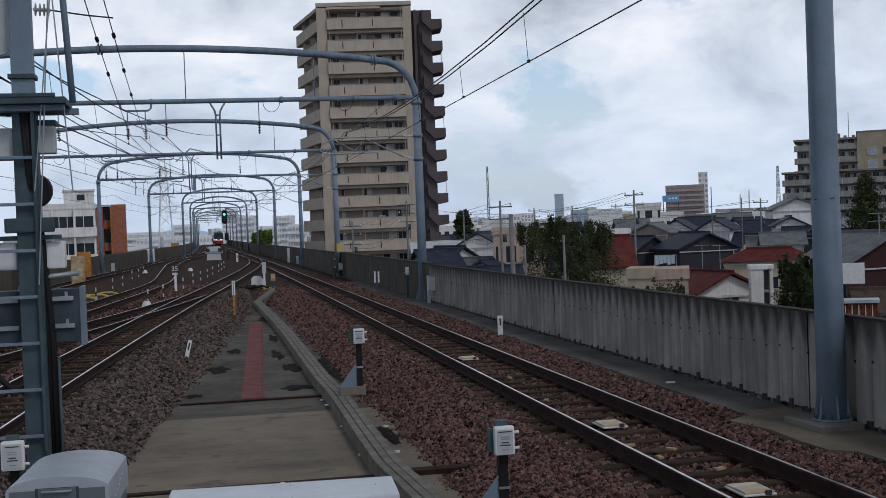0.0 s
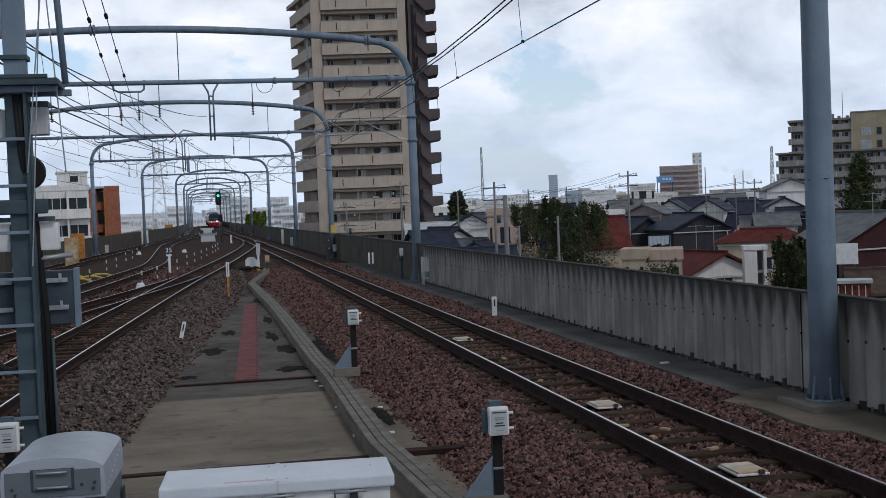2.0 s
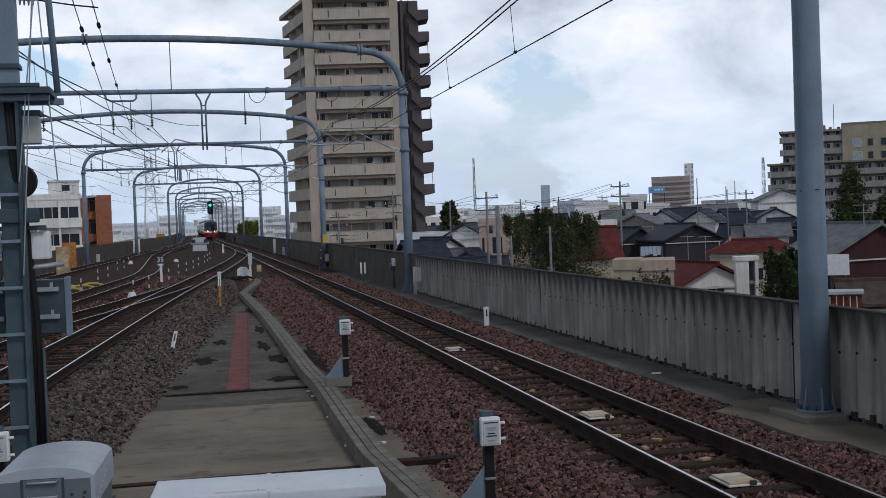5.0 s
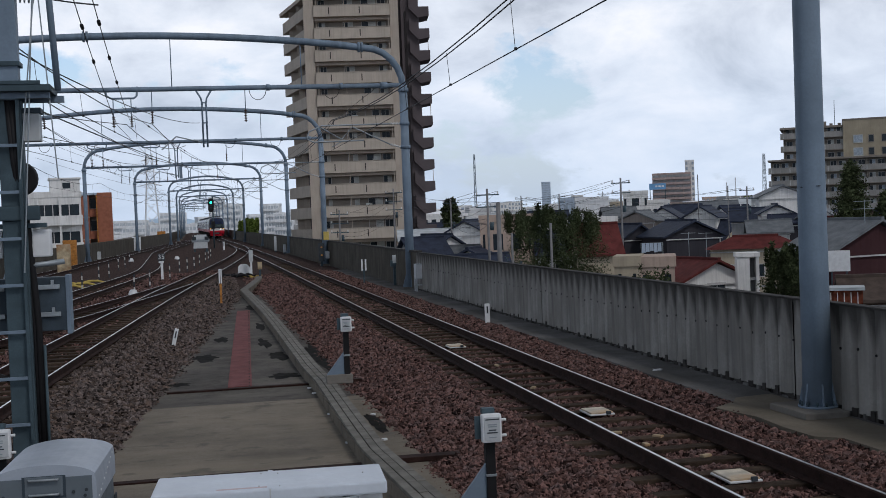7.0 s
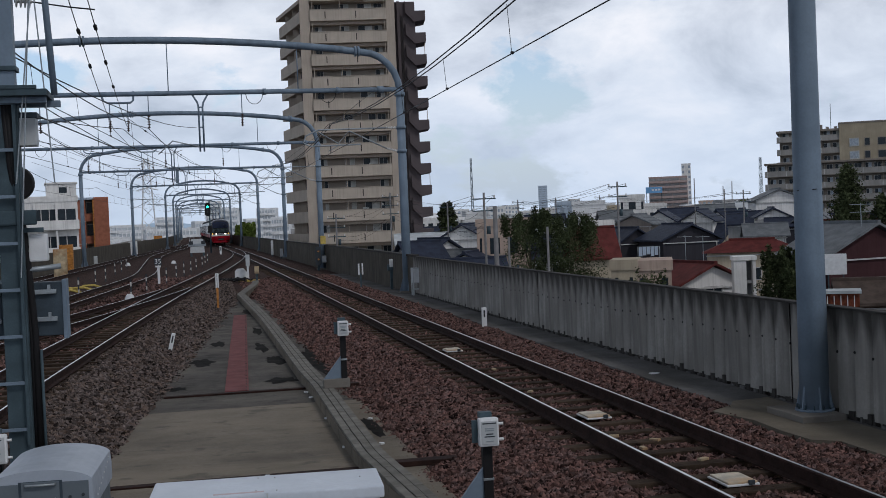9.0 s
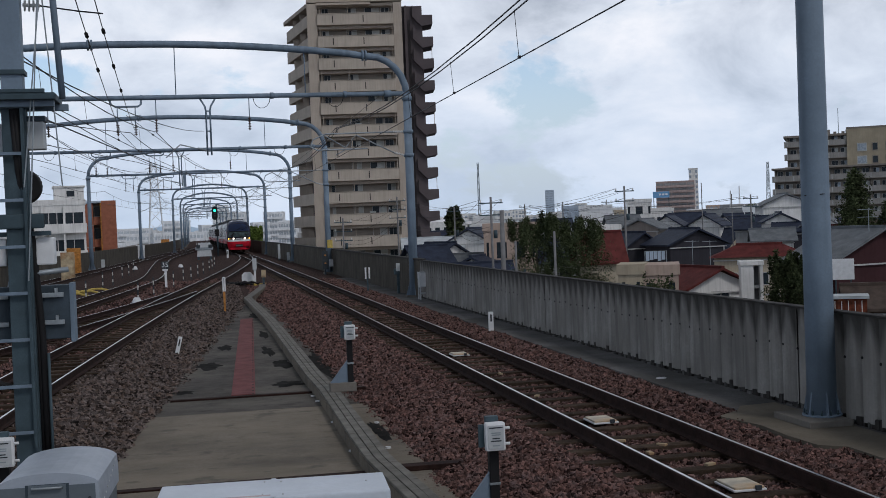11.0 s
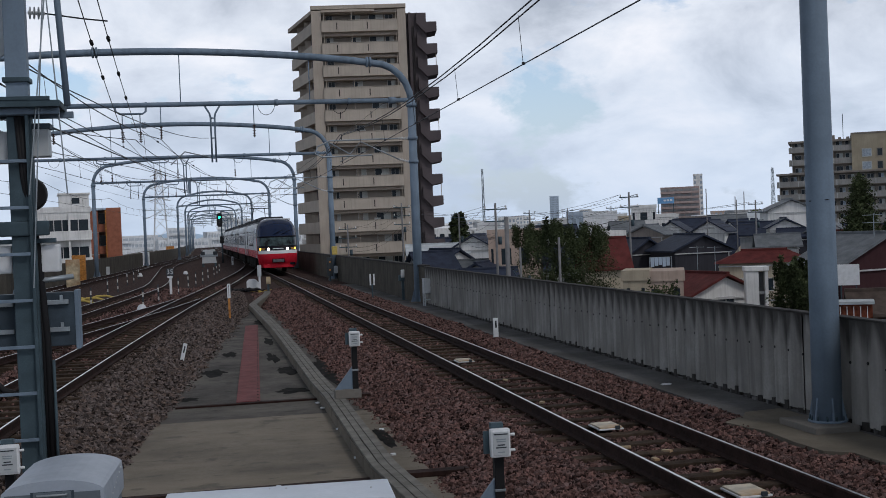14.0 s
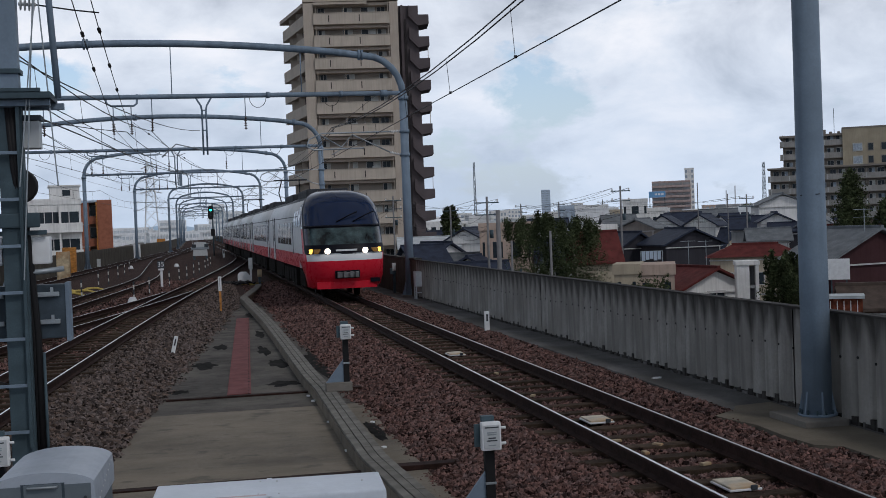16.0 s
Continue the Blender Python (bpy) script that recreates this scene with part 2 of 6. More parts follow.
def sweep(bm, profile, ys, xs, mi=None):
    """Carry a closed cross-section (offset, height) along the path x(y)."""
    rings = []
    for i, (y, x) in enumerate(zip(ys, xs)):
        j, k = min(i + 1, len(ys) - 1), max(i - 1, 0)
        d = Vector((xs[j] - xs[k], ys[j] - ys[k])).normalized()
        rings.append([bm.verts.new((x + d.y * o, y - d.x * o, z)) for o, z in profile])
    n = len(profile)
    for a, b in zip(rings, rings[1:]):
        for q in range(n):
            f = bm.faces.new((a[q], a[(q + 1) % n], b[(q + 1) % n], b[q]))
            f.material_index = mi[q] if mi else 0
    fs = [bm.faces.new(rings[0][::-1]), bm.faces.new(rings[-1])]
    bmesh.ops.recalc_face_normals(bm, faces=bm.faces[:])
    return bm

# ---- the viaduct ----
BEND = [(-60, 0), (60, 0), (100, -0.22), (140, -0.57), (180, -0.92), (240, -1.22), (430, -1.4)]
MAIN = [(-40, 4.92), (60, 4.92), (100, 4.80), (140, 4.45), (180, 4.0), (235, 3.6), (270, 2.95), (345, 2.55), (430, 2.4)]
LOOP = [(-40, -5.3), (5, -4.1), (17, -3.42), (25, -2.83), (38, -1.8), (48, -0.95), (59, 0.15), (70, 1.15), (87, 2.6), (98, 3.4), (112, 4.2), (128, 4.47)]
CROSS = [(10, -9.6), (22, -6.4), (29.5, -4.9), (35.5, -3.65), (42, -2.4), (48.5, -1.25), (56, -0.2)]
FARL = [(-40, -11.5), (20, -7.3), (45, -4.75), (55, -3.85), (65, -2.95), (72, -2.72), (90, -3.05), (118, -3.55), (137, -3.05), (168, -1.3), (211, -0.1), (430, -0.3)]
OUTER = [(-40, -16), (40, -10.4), (78, -8.2), (110, -6.5), (150, -4.6), (190, -1.8), (205, -0.5)]
WALLR = 7.55
WALLL = [(-40, -17.5), (40, -12.6), (60, -11.2), (90, -9.7), (110, -8.8), (145, -7.4), (200, -5.0), (260, -4.2), (430, -4.4)]


def bend(y):
    return interp(y, BEND)


tagged(part("ground", boxed(-3000, 3000, -800, 4000, -8.6, -8.0), mat("city_ground", (0.12, 0.12, 0.115), 0.95, vary=0.3, scale=0.08)), "grey town ground of asphalt and yards", "ground", kind="structure")
ys, xs = smooth_path([(-40, 0), (60, 0), (100, -0.22), (140, -0.57), (180, -0.92), (240, -1.22), (430, -1.4)], 10)
tagged(part("viaduct_deck", sweep(bmesh.new(), [(-19, -0.5), (8.1, -0.5), (8.1, -2.2), (-19, -2.2)], ys, xs), CONC), "concrete deck of the elevated railway", "viaduct", kind="structure")

# ballast: a bed between the walls, heaped a little beside the rails
def ballast_height(x, y):
    d = min(abs(x - interp(y, path)) for path in (MAIN, LOOP, FARL, OUTER))
    z = -0.19 + 0.03 * noise.noise((x * 1.1, y * 0.9, 0)) + 0.02 * noise.noise((x * 5, y * 5, 2))
    if d < 0.95:
        z -= 0.045
    elif d > 1.15 and x < interp(y, MAIN):
        z -= min(0.27, (d - 1.15) * 0.17)
    return z


def ballast_bed():
    bm = bmesh.new()
    yy = list(np.arange(-40, 6, 2)) + list(np.arange(6, 60, 0.5)) + list(np.arange(60, 130, 2)) + list(np.arange(130, 431, 10))
    rows = []
    for y in yy:
        lo, hi = interp(y, WALLL) + 0.1, WALLR + bend(y) - 0.1
        rows.append([bm.verts.new((lo + (hi - lo) * i / 48, y, ballast_height(lo + (hi - lo) * i / 48, y))) for i in range(49)])
    for a, b in zip(rows, rows[1:]):
        for i in range(48):
            bm.faces.new((a[i], a[i + 1], b[i + 1], b[i])).smooth = True
    return bm


tagged(part("ballast_bed", ballast_bed(), BALLAST), "reddish brown crushed stone bed between the tracks", "ballast", kind="structure")

RAIL = [(-0.065, -0.153), (0.065, -0.153), (0.065, -0.14), (0.012, -0.12), (0.012, -0.045), (0.032, -0.035), (0.032, -0.010), (0.017, 0.0),
        (-0.017, 0.0), (-0.032, -0.010), (-0.032, -0.035), (-0.012, -0.045), (-0.012, -0.12), (-0.065, -0.14)]
RAILMI = [0, 0, 0, 0, 0, 0, 0, 1, 0, 0, 0, 0, 0, 0]


def track(table, label, y0, y1, sleepers_to):
    tab = [(y, x) for y, x in table]
    ys, xs = smooth_path(tab, 2.0)
    keep = (ys >= y0) & (ys <= y1)
    ys, xs = ys[keep], xs[keep]
    t = thing("railway_track", label, "railway track", kind="structure")
    for side in (-0.566, 0.566):
        part("rail", sweep(bmesh.new(), [(o + side, z) for o, z in RAIL], ys, xs, RAILMI), [RAILS, RAILT], t, "rust-brown rail with a worn bright head")
    first = None
    y = max(y0, 7.0)
    n = 0
    rnd = random.Random(len(label))
    while y < sleepers_to:
        x = float(np.interp(y, ys, xs))
        turn = -math.degrees(math.atan2(float(np.interp(y + 1, ys, xs)) - x, 1.0))
        if first is None:
            first = part("sleeper", boxed(-1.0, 1.0, -0.1, 0.1, -0.29, -0.17, 0.012), WOOD, t)
            ob = first
        else:
            ob = first.copy()
            scene.collection.objects.link(ob)
        ob.matrix_basis = pose(x + rnd.uniform(-0.03, 0.03), y, rnd.uniform(-0.012, 0.006), 0, 0, turn + rnd.uniform(-0.8, 0.8))
        y += 0.66
        n += 1
    return t


track(MAIN, "straight main track with wooden sleepers in brown ballast", -30, 430, 75)
track(LOOP, "platform track that curves to join the main track", -30, 126, 65)
track(CROSS, "crossover track between the two platform tracks", 12, 53, 50)
track(FARL, "second main track winding past the switches", -10, 430, 60)
track(OUTER, "outer platform track beside the far wall", 0, 203, 30)
# ---- parapet walls ----
def wall_panel():
    """One ribbed concrete panel, 3.9 m long: ten shallow ribs, a notch at the foot of each groove, tie holes in a row."""
    bm = bmesh.new()
    section = [(0.0, 0.0), (0.0, 0.03), (0.08, 0.075), (0.085, 0.11), (0.04, 0.17), (0.012, 0.24), (0.0, 0.39)]
    pts = [(o, r * 0.39 + y) for r in range(10) for o, y in section[1:]]
    pts = [(0.0, 0.0)] + pts
    pts = [(o, y * 3.88 / 3.9 + 0.01) for o, y in pts]
    levels = (-0.085, 1.05, 1.17)
    cols = [[bm.verts.new((o * (0.4 if z > 1.1 else 1), y, z)) for o, y in pts] for z in levels]
    for a, b in zip(cols, cols[1:]):
        for i in range(len(pts) - 1):
            bm.faces.new((a[i], b[i], b[i + 1], a[i + 1]))
    box(bm, 0.088, 0.12, 0.01, 3.89, -0.36, 1.17)
    for r in range(10):
        # worn notch at the foot, some of it broken wider or filled with grout
        a, b, c = 0.03 * (r * 7 % 4), 0.04 * (r * 5 % 3), 0.03 * (r * 3 % 4)
        box(bm, 0.03, 0.1, r * 0.39 + 0.06 + a, r * 0.39 + 0.385 - b, -0.36, -0.087, mi=1)
        box(bm, 0.012, 0.1, r * 0.39 + 0.075 + a * 0.4, r * 0.39 + 0.22 - b, -0.36, -0.08 + c * 0.7, mi=1)
        box(bm, 0.022, 0.1, r * 0.39 + 0.05, r * 0.39 + 0.13 + a, -0.36, -0.07 + c * 0.5, mi=1)
        box(bm, -0.004, 0.03, r * 0.39 + 0.2 + a, r * 0.39 + 0.37 - b, -0.36, -0.115 + c * 0.5, mi=2)
    return bm


wall = thing("wall_east", "weathered ribbed concrete parapet wall with dark streaks", "wall", kind="structure")
panel = part("wall_panel", wall_panel(), [WALLC, CAP, WALKM], wall)
for i in range(16):
    ob = panel if i == 0 else panel.copy()
    if i:
        scene.collection.objects.link(ob)
    ob.matrix_basis = pose(WALLR + 0.004 * (i % 3), -20.7 + 3.9 * i, 0)
tie = part("tie_hole", tubed([(0, 0, 0), (0.012, 0, 0)], 0.017, 8), BLACK, wall)
for i in range(76):
    ob = tie if i == 0 else tie.copy()
    if i:
        scene.collection.objects.link(ob)
    ob.matrix_basis = pose(WALLR - 0.006, -20.7 + 3.9 * 8 + 0.39 * i + 0.008, 0.66 + 0.02 * math.sin(i * 2.3))
part("coping", boxed(WALLR - 0.02, WALLR + 0.125, -20.7, 41.7, 1.172, 1.2, 0.008), CAP, wall)
ys, xs = smooth_path([(y, WALLR + b) for y, b in BEND if y >= 60], 6)
ys, xs = np.r_[41.72, 52, ys], np.r_[WALLR, WALLR, xs]
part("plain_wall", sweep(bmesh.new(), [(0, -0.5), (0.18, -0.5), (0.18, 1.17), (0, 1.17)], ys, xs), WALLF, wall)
part("plain_coping", sweep(bmesh.new(), [(-0.04, 1.172), (0.22, 1.172), (0.22, 1.24), (-0.04, 1.24)], ys, xs), CAP, wall)
ys, xs = smooth_path(WALLL, 6)
wall = thing("wall_west", "dark weathered concrete parapet wall beyond the tracks", "wall", kind="structure")
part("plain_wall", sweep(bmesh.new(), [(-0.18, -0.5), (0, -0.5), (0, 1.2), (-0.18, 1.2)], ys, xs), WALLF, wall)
# walkway along the wall
tagged(part("walkway", boxed(6.78, WALLR + 0.05, -20, 43, -0.5, -0.14, 0.01), WALKM), "narrow concrete walkway along the parapet", "walkway", kind="structure")
tagged(part("far_walkway", boxed(6.8, WALLR, 43.004, 62, -0.5, -0.145, 0.01), WALKM), "narrow concrete walkway along the parapet", "walkway", kind="structure")

# ---- the island between the tracks: slabs, red walkway, cable trough ----
SLAB_L = [(4, -1.75), (14.7, -1.15), (17.5, -0.97), (19.2, -0.81), (21.1, -0.58), (22.5, -0.32), (27.4, -0.04), (31.4, 0.38), (34, 0.64), (47.5, 1.72)]


def slab(y0, y1, z, name, material, label):
    ys = np.arange(y0, y1 + 0.01, (y1 - y0) / max(1, round((y1 - y0) / 1.5)))
    bm = bmesh.new()
    left = [(interp(y, SLAB_L) - 0.5, y) for y in ys]
    prism(bm, left + [(2.5, y1), (2.5, y0)], "z", -0.52, z)
    return tagged(part(name, bm, material), label, "slab", kind="structure")


slab(-6, 19.1, -0.38, "island_slab_near", SLABM, "stained grey concrete slab between the tracks")
slab(19.12, 20.78, -0.392, "island_slab_joint", SLABD, "darker concrete strip across the island")
slab(20.82, 47.4, -0.384, "island_slab_far", SLABD, "mottled concrete slab with damp patches")
bm = bmesh.new()
prism(bm, [(0.42, 21.0), (0.83, 21.0), (1.58, 39.2), (1.18, 39.2)], "z", -0.384, -0.366)
red = tagged(part("red_walkway", bm, REDW), "faded red walkway strip on the slab", "walkway strip")
for i in range(44):
    y = 21.0 + 0.41 * i
    part("stud", boxed(-0.012, 0.012, -0.03, 0.03, 0, 0.006), BLACK, red).location = (0.78 + 0.0412 * (y - 20.8) * 1.02, y, -0.366)
tagged(part("steel_channel", boxed(-1.6, 1.76, 13.58, 13.72, -0.38, -0.36, 0.004), RAILS), "rusty steel channel across the slab", "steel channel")
tagged(part("steel_channel", boxed(2.06, 2.9, 13.55, 13.75, -0.38, -0.32, 0.01), RAILS), "rusty steel channel beside the cable trough", "steel channel")
tagged(part("steel_channel", boxed(-0.6, 1.8, 20.74, 20.87, -0.395, -0.362, 0.004), RAILS), "rusty steel channel across the slab joint", "steel channel")
tagged(part("steel_channel", boxed(2.06, 2.7, 20.6, 20.75, -0.38, -0.32, 0.01), RAILS), "rusty steel channel beside the cable trough", "steel channel")
# damp patches, painted trough shade and pale sand on the slab
def patch(name, at, rx, ry, z, material, label, seed):
    rr = random.Random(seed)
    n = 60
    bm = bmesh.new()
    ring = []
    for i in range(n):
        a = i * 2 * math.pi / n
        k = 0.85 + 0.45 * noise.noise((1.3 * math.cos(a) + seed, 1.3 * math.sin(a), 0)) + 0.3 * noise.noise((3.5 * math.cos(a), 3.5 * math.sin(a), seed)) + rr.uniform(-0.03, 0.03)
        ring.append(bm.verts.new((at[0] + rx * math.cos(a) * k, at[1] + ry * math.sin(a) * k, z)))
    bm.faces.new(ring)
    return tagged(part(name, bm, material), label, "stain", kind="structure")


DAMP_SHADE = mat("damp_and_shade_concrete", (0.02, 0.019, 0.018), 0.8, vary=0.3, scale=3, spec=0.03)
# the long patches right of the trough paint the trough's shade on the slab
for k, (x, y, rx, ry) in enumerate(((0.08, 25.9, 0.27, 0.75), (-0.4, 21.8, 0.24, 0.28), (1.58, 25.5, 0.26, 0.8), (1.5, 22.1, 0.36, 0.42), (1.45, 28.5, 0.16, 1.3), (0.5, 29.8, 0.2, 0.8), (1.6, 33.0, 0.14, 1.2), (2.36, 25.2, 0.2, 2.6), (2.32, 16.4, 0.12, 0.9), (1.7, 40.5, 0.2, 1.4))):
    patch("damp_patch", (x, y), rx, ry, -0.3805 + 0.0005 * k, DAMP_SHADE, "dark patch on the concrete, damp and painted shade", 40 + k)
# cable trough: lids in two rows with a gap between
trough = thing("cable_trough", "grey concrete cable trough with two rows of lids", "cable trough", kind="structure")
TROUGH = [(2, 2.1), (10.5, 2.06), (12.8, 1.94), (13.6, 1.90), (15.3, 1.91), (19.8, 1.97), (20.6, 1.95), (22.0, 1.93), (31.6, 1.96), (36, 1.95), (46, 1.82), (48.5, 1.78), (57, 2.75), (60, 2.95)]
ys = np.arange(2, 60, 0.5)
xs = np.array([interp(y, TROUGH) for y in ys])
part("trough_body", sweep(bmesh.new(), [(-0.16, -0.5), (0.16, -0.5), (0.16, -0.225), (-0.16, -0.225)], ys, xs), SLABM, trough)
LIDM = mat("trough_lid", (0.185, 0.178, 0.16), 0.85, vary=0.12, scale=5, bump=0.2, rand=0.12)
lid = None
for i in range(115):
    y = 2.5 + 0.5 * i
    x = interp(y, TROUGH)
    turn = -math.degrees(math.atan2(interp(y + 0.25, TROUGH) - interp(y - 0.25, TROUGH), 0.5))
    for o, w in ((-0.105, 0.055), (0.0, 0.04), (0.1, 0.05)):
        if lid is None:
            lid = part("trough_lid", boxed(-0.046, 0.046, -0.247, 0.247, -0.225, -0.188, 0.006), LIDM, trough)
            ob = lid
        else:
            ob = lid.copy()
            scene.collection.objects.link(ob)
        ob.matrix_basis = pose(x + o, y, random.uniform(-0.004, 0.004), 0, 0, turn)
# widening of the walkway round the pole
bm = bmesh.new()
prism(bm, [(6.8, 6.0), (7.5, 6.0), (7.5, 15.0), (6.95, 14.9), (6.79, 14.62), (6.37, 14.27), (6.46, 13.8), (6.54, 13.45), (6.50, 12.7), (6.53, 12.07), (6.77, 11.86)], "z", -0.5, -0.136)
tagged(part("pole_pad", bm, mat("pale_concrete", (0.17, 0.15, 0.12), 0.85, vary=0.15, scale=1.2, bump=0.2)), "pale concrete pad round the pole foot", "concrete pad", kind="structure")


# ---- loose stones on the bed ----
def stones(name, count, xr, yr, material, label, keep, seed, size=0.031):
    rnd = np.random.RandomState(seed)
    base = np.array([(1, 0, 0), (-1, 0, 0), (0, 1, 0), (0, -1, 0), (0, 0, 1), (0, 0, -1)], float)
    tri = np.array([(0, 2, 4), (2, 1, 4), (1, 3, 4), (3, 0, 4), (2, 0, 5), (1, 2, 5), (3, 1, 5), (0, 3, 5)])
    V, F, n = [], [], 0
    u = rnd.rand(count * 3, 2)
    for a, b in u:
        # denser towards the platform end
        y = yr[0] * (yr[1] / yr[0]) ** b
        x = xr(y)[0] + (xr(y)[1] - xr(y)[0]) * a
        if not keep(x, y):
            continue
        s = size * rnd.uniform(0.55, 1.4) * (1 + 0.012 * (y - 10))
        v = base * (s * rnd.uniform(0.65, 1.25, 3)) + rnd.uniform(-0.3, 0.3, (6, 3)) * s
        q = Euler(tuple(rnd.uniform(0, 6.28, 3))).to_matrix()
        v = v @ np.array(q).T + (x, y, ballast_height(x, y) + s * rnd.uniform(0.0, 0.6))
        V.append(v)
        F.append(tri + 6 * n)
        n += 1
        if n >= count:
            break
    me = bpy.data.meshes.new(name)
    me.from_pydata(np.concatenate(V).tolist(), [], np.concatenate(F).tolist())
    me.materials.append(material)
    return tagged(new(name, me), label, "ballast stones", kind="stuff")


def off_rails(x, y):
    return all(abs(abs(x - interp(y, p)) - 0.566) > 0.06 for p in (MAIN, LOOP, CROSS))


def main_keep(x, y):
    d = abs(x - 4.92)
    if d < 0.95 and (y - 7.0) % 0.66 < 0.1 or d < 0.95 and (y - 7.0) % 0.66 > 0.56:
        return random.random() < 0.6
    return off_rails(x, y) and (d > 0.5 or random.random() < 0.6) and not (11.9 < y < 14.4 and x > 6.48 + 0.06 * noise.noise((y * 3, 7, 0)))


stones("ballast_stones", 130000, lambda y: (2.25 + 0.25 * noise.noise((y * 1.5, 0, 0)), 6.78), (9.3, 62), STONE, "loose reddish brown crushed stones round the main track", main_keep, 3, 0.028)


def loop_keep(x, y):
    d = abs(x - interp(y, LOOP))
    return off_rails(x, y) and (d > 0.5 or random.random() < 0.5)


stones("ballast_stones", 62000, lambda y: (interp(y, LOOP) + 0.62, min(interp(y, SLAB_L) + 0.12 * noise.noise((y * 2.5, 5, 0)), 2.2)), (10.5, 60), STONEG, "loose grey-brown crushed stones beside the platform track", loop_keep, 4, 0.033)
stones("ballast_stones", 22000, lambda y: (interp(y, FARL) - 0.9, interp(y, LOOP) + 0.6), (17, 70), STONE, "loose rust-brown crushed stones between the platform tracks", loop_keep, 5)

tagged(part("platform", boxed(-2.4, 2.7, -40, 4.4, -0.5, 0.94, 0.02), CONC), "plain grey concrete platform end", "platform", kind="structure")

# ---- overhead line ----
INSUL = mat("porcelain", (0.62, 0.63, 0.63), 0.25, vary=0.05)
DARKINS = mat("brown_porcelain", (0.07, 0.045, 0.04), 0.3, vary=0.1)


def arch_height(x, xr, xl):
    u = min(max((xr - 1.35 - x) / (xr - xl - 2.7), 0), 1)
    return 8.55 + 0.5 * math.sin(math.pi * u) ** 0.8


def insulator(bm, p, q, n=6, r=0.06):
    p, q = Vector(p), Vector(q)
    d = (q - p).normalized()
    a = d.orthogonal().normalized()
    b = d.cross(a)
    steps = [(0.0, 0.018)]
    for i in range(n):
        steps += [((i + k) / n, s) for k, s in ((0.25, 0.02), (0.4, r), (0.6, r), (0.75, 0.02))]
    steps.append((1.0, 0.018))
    rings = [[bm.verts.new(p.lerp(q, u) + s * (math.cos(k * math.pi / 5) * a + math.sin(k * math.pi / 5) * b)) for k in range(10)] for u, s in steps]
    for e, f in zip(rings, rings[1:]):
        for k in range(10):
            bm.faces.new((e[k], e[(k + 1) % 10], f[(k + 1) % 10], f[k]))
    return bm


def portal(y, xr, xl, rods, hangers):
    t = thing("overhead_line_portal", "blue-grey tubular steel portal over the tracks", "overhead line portal", (0, y, 0), group="portals along the line")
    for x in (xr, xl):
        part("post", tubed([(x, 0, -0.48), (x, 0, 3.5), (x, 0, 7.2)], 0.165, 14, r1=0.145), STEEL, t)
        part("footing", boxed(x - 0.32, x + 0.32, -0.32, 0.32, -0.48, -0.1, 0.02), CONC, t, "concrete footing")
        part("collar", tubed([(x, 0, 6.95), (x, 0, 7.09)], 0.19, 14), STEEL, t)
        bm = bmesh.new()
        for a in range(4):
            prism(bm, [(0.14, -0.1), (0.3, -0.1), (0.14, 0.45)], "y", -0.012, 0.012)
            bmesh.ops.rotate(bm, verts=bm.verts[:], cent=(0, 0, 0), matrix=Matrix.Rotation(math.pi / 2, 3, "Z"))
        part("gusset", bm, STEEL, t).location.x = x
    s = xr - xl
    arc = [(xr - 1.35 + 1.35 * math.cos(math.pi / 12 * i), 0, 7.1 + 1.45 * math.sin(math.pi / 12 * i)) for i in range(7)]
    mid = [(xr - 1.35 - (s - 2.7) * i / 16, 0, arch_height(xr - 1.35 - (s - 2.7) * i / 16, xr, xl)) for i in range(1, 16)]
    part("arch_tube", tubed(arc + mid + [(xl + xr - p[0], 0, p[2]) for p in arc[::-1]], 0.125, 12), STEEL, t)
    part("beam_tube", tubed([(xl, 0, 7.2), (xr, 0, 7.2)], 0.085, 12), STEEL, t)
    for x in (xr - 1.5, (xl + xr) / 2 - 1.6, xl + 1.5):
        z = arch_height(x, xr, xl)
        bm = tubed([(x - 0.09, 0, z), (x - 0.02, 0, z)], 0.185, 14)
        part("flange", tube(bm, [(x + 0.02, 0, z), (x + 0.09, 0, z)], 0.185, 14), STEEL, t)
    for x in (xr - 0.7, xl + 0.7):
        part("beam_clamp", tubed([(x - 0.12, 0, 7.2), (x + 0.12, 0, 7.2)], 0.12, 12), STEEL, t)
    for x in rods:
        part("tie_rod", tubed([(x, 0, 7.2), (x, 0, arch_height(x, xr, xl) + 0.06)], 0.02, 6), STEEL, t)
    # hanging posts under the beam, spread at the top like a V
    for x in hangers:
        bm = tubed([(x - 0.30, 0, 7.2), (x - 0.1, 0, 6.86), (x - 0.07, 0, 6.7), (x - 0.07, 0, 5.15)], 0.032, 8)
        tube(bm, [(x + 0.30, 0, 7.2), (x + 0.1, 0, 6.86), (x + 0.07, 0, 6.7), (x + 0.07, 0, 5.15)], 0.032, 8)
        for z in (6.7, 6.0, 5.3):
            tube(bm, [(x - 0.1, 0, z), (x + 0.1, 0, z)], 0.025, 6)
        part("hanging_post", bm, STEEL, t)
        bm = tubed([(x - 0.05, 0, 5.3), (x - 1.0, 0.05, 5.55), (x - 1.5, 0.05, 5.1)], 0.024, 6)
        part("registration_arm", insulator(bm, (x - 0.1, 0, 5.32), (x - 0.42, 0, 5.41), 5, 0.05), GALV, t)
    return t


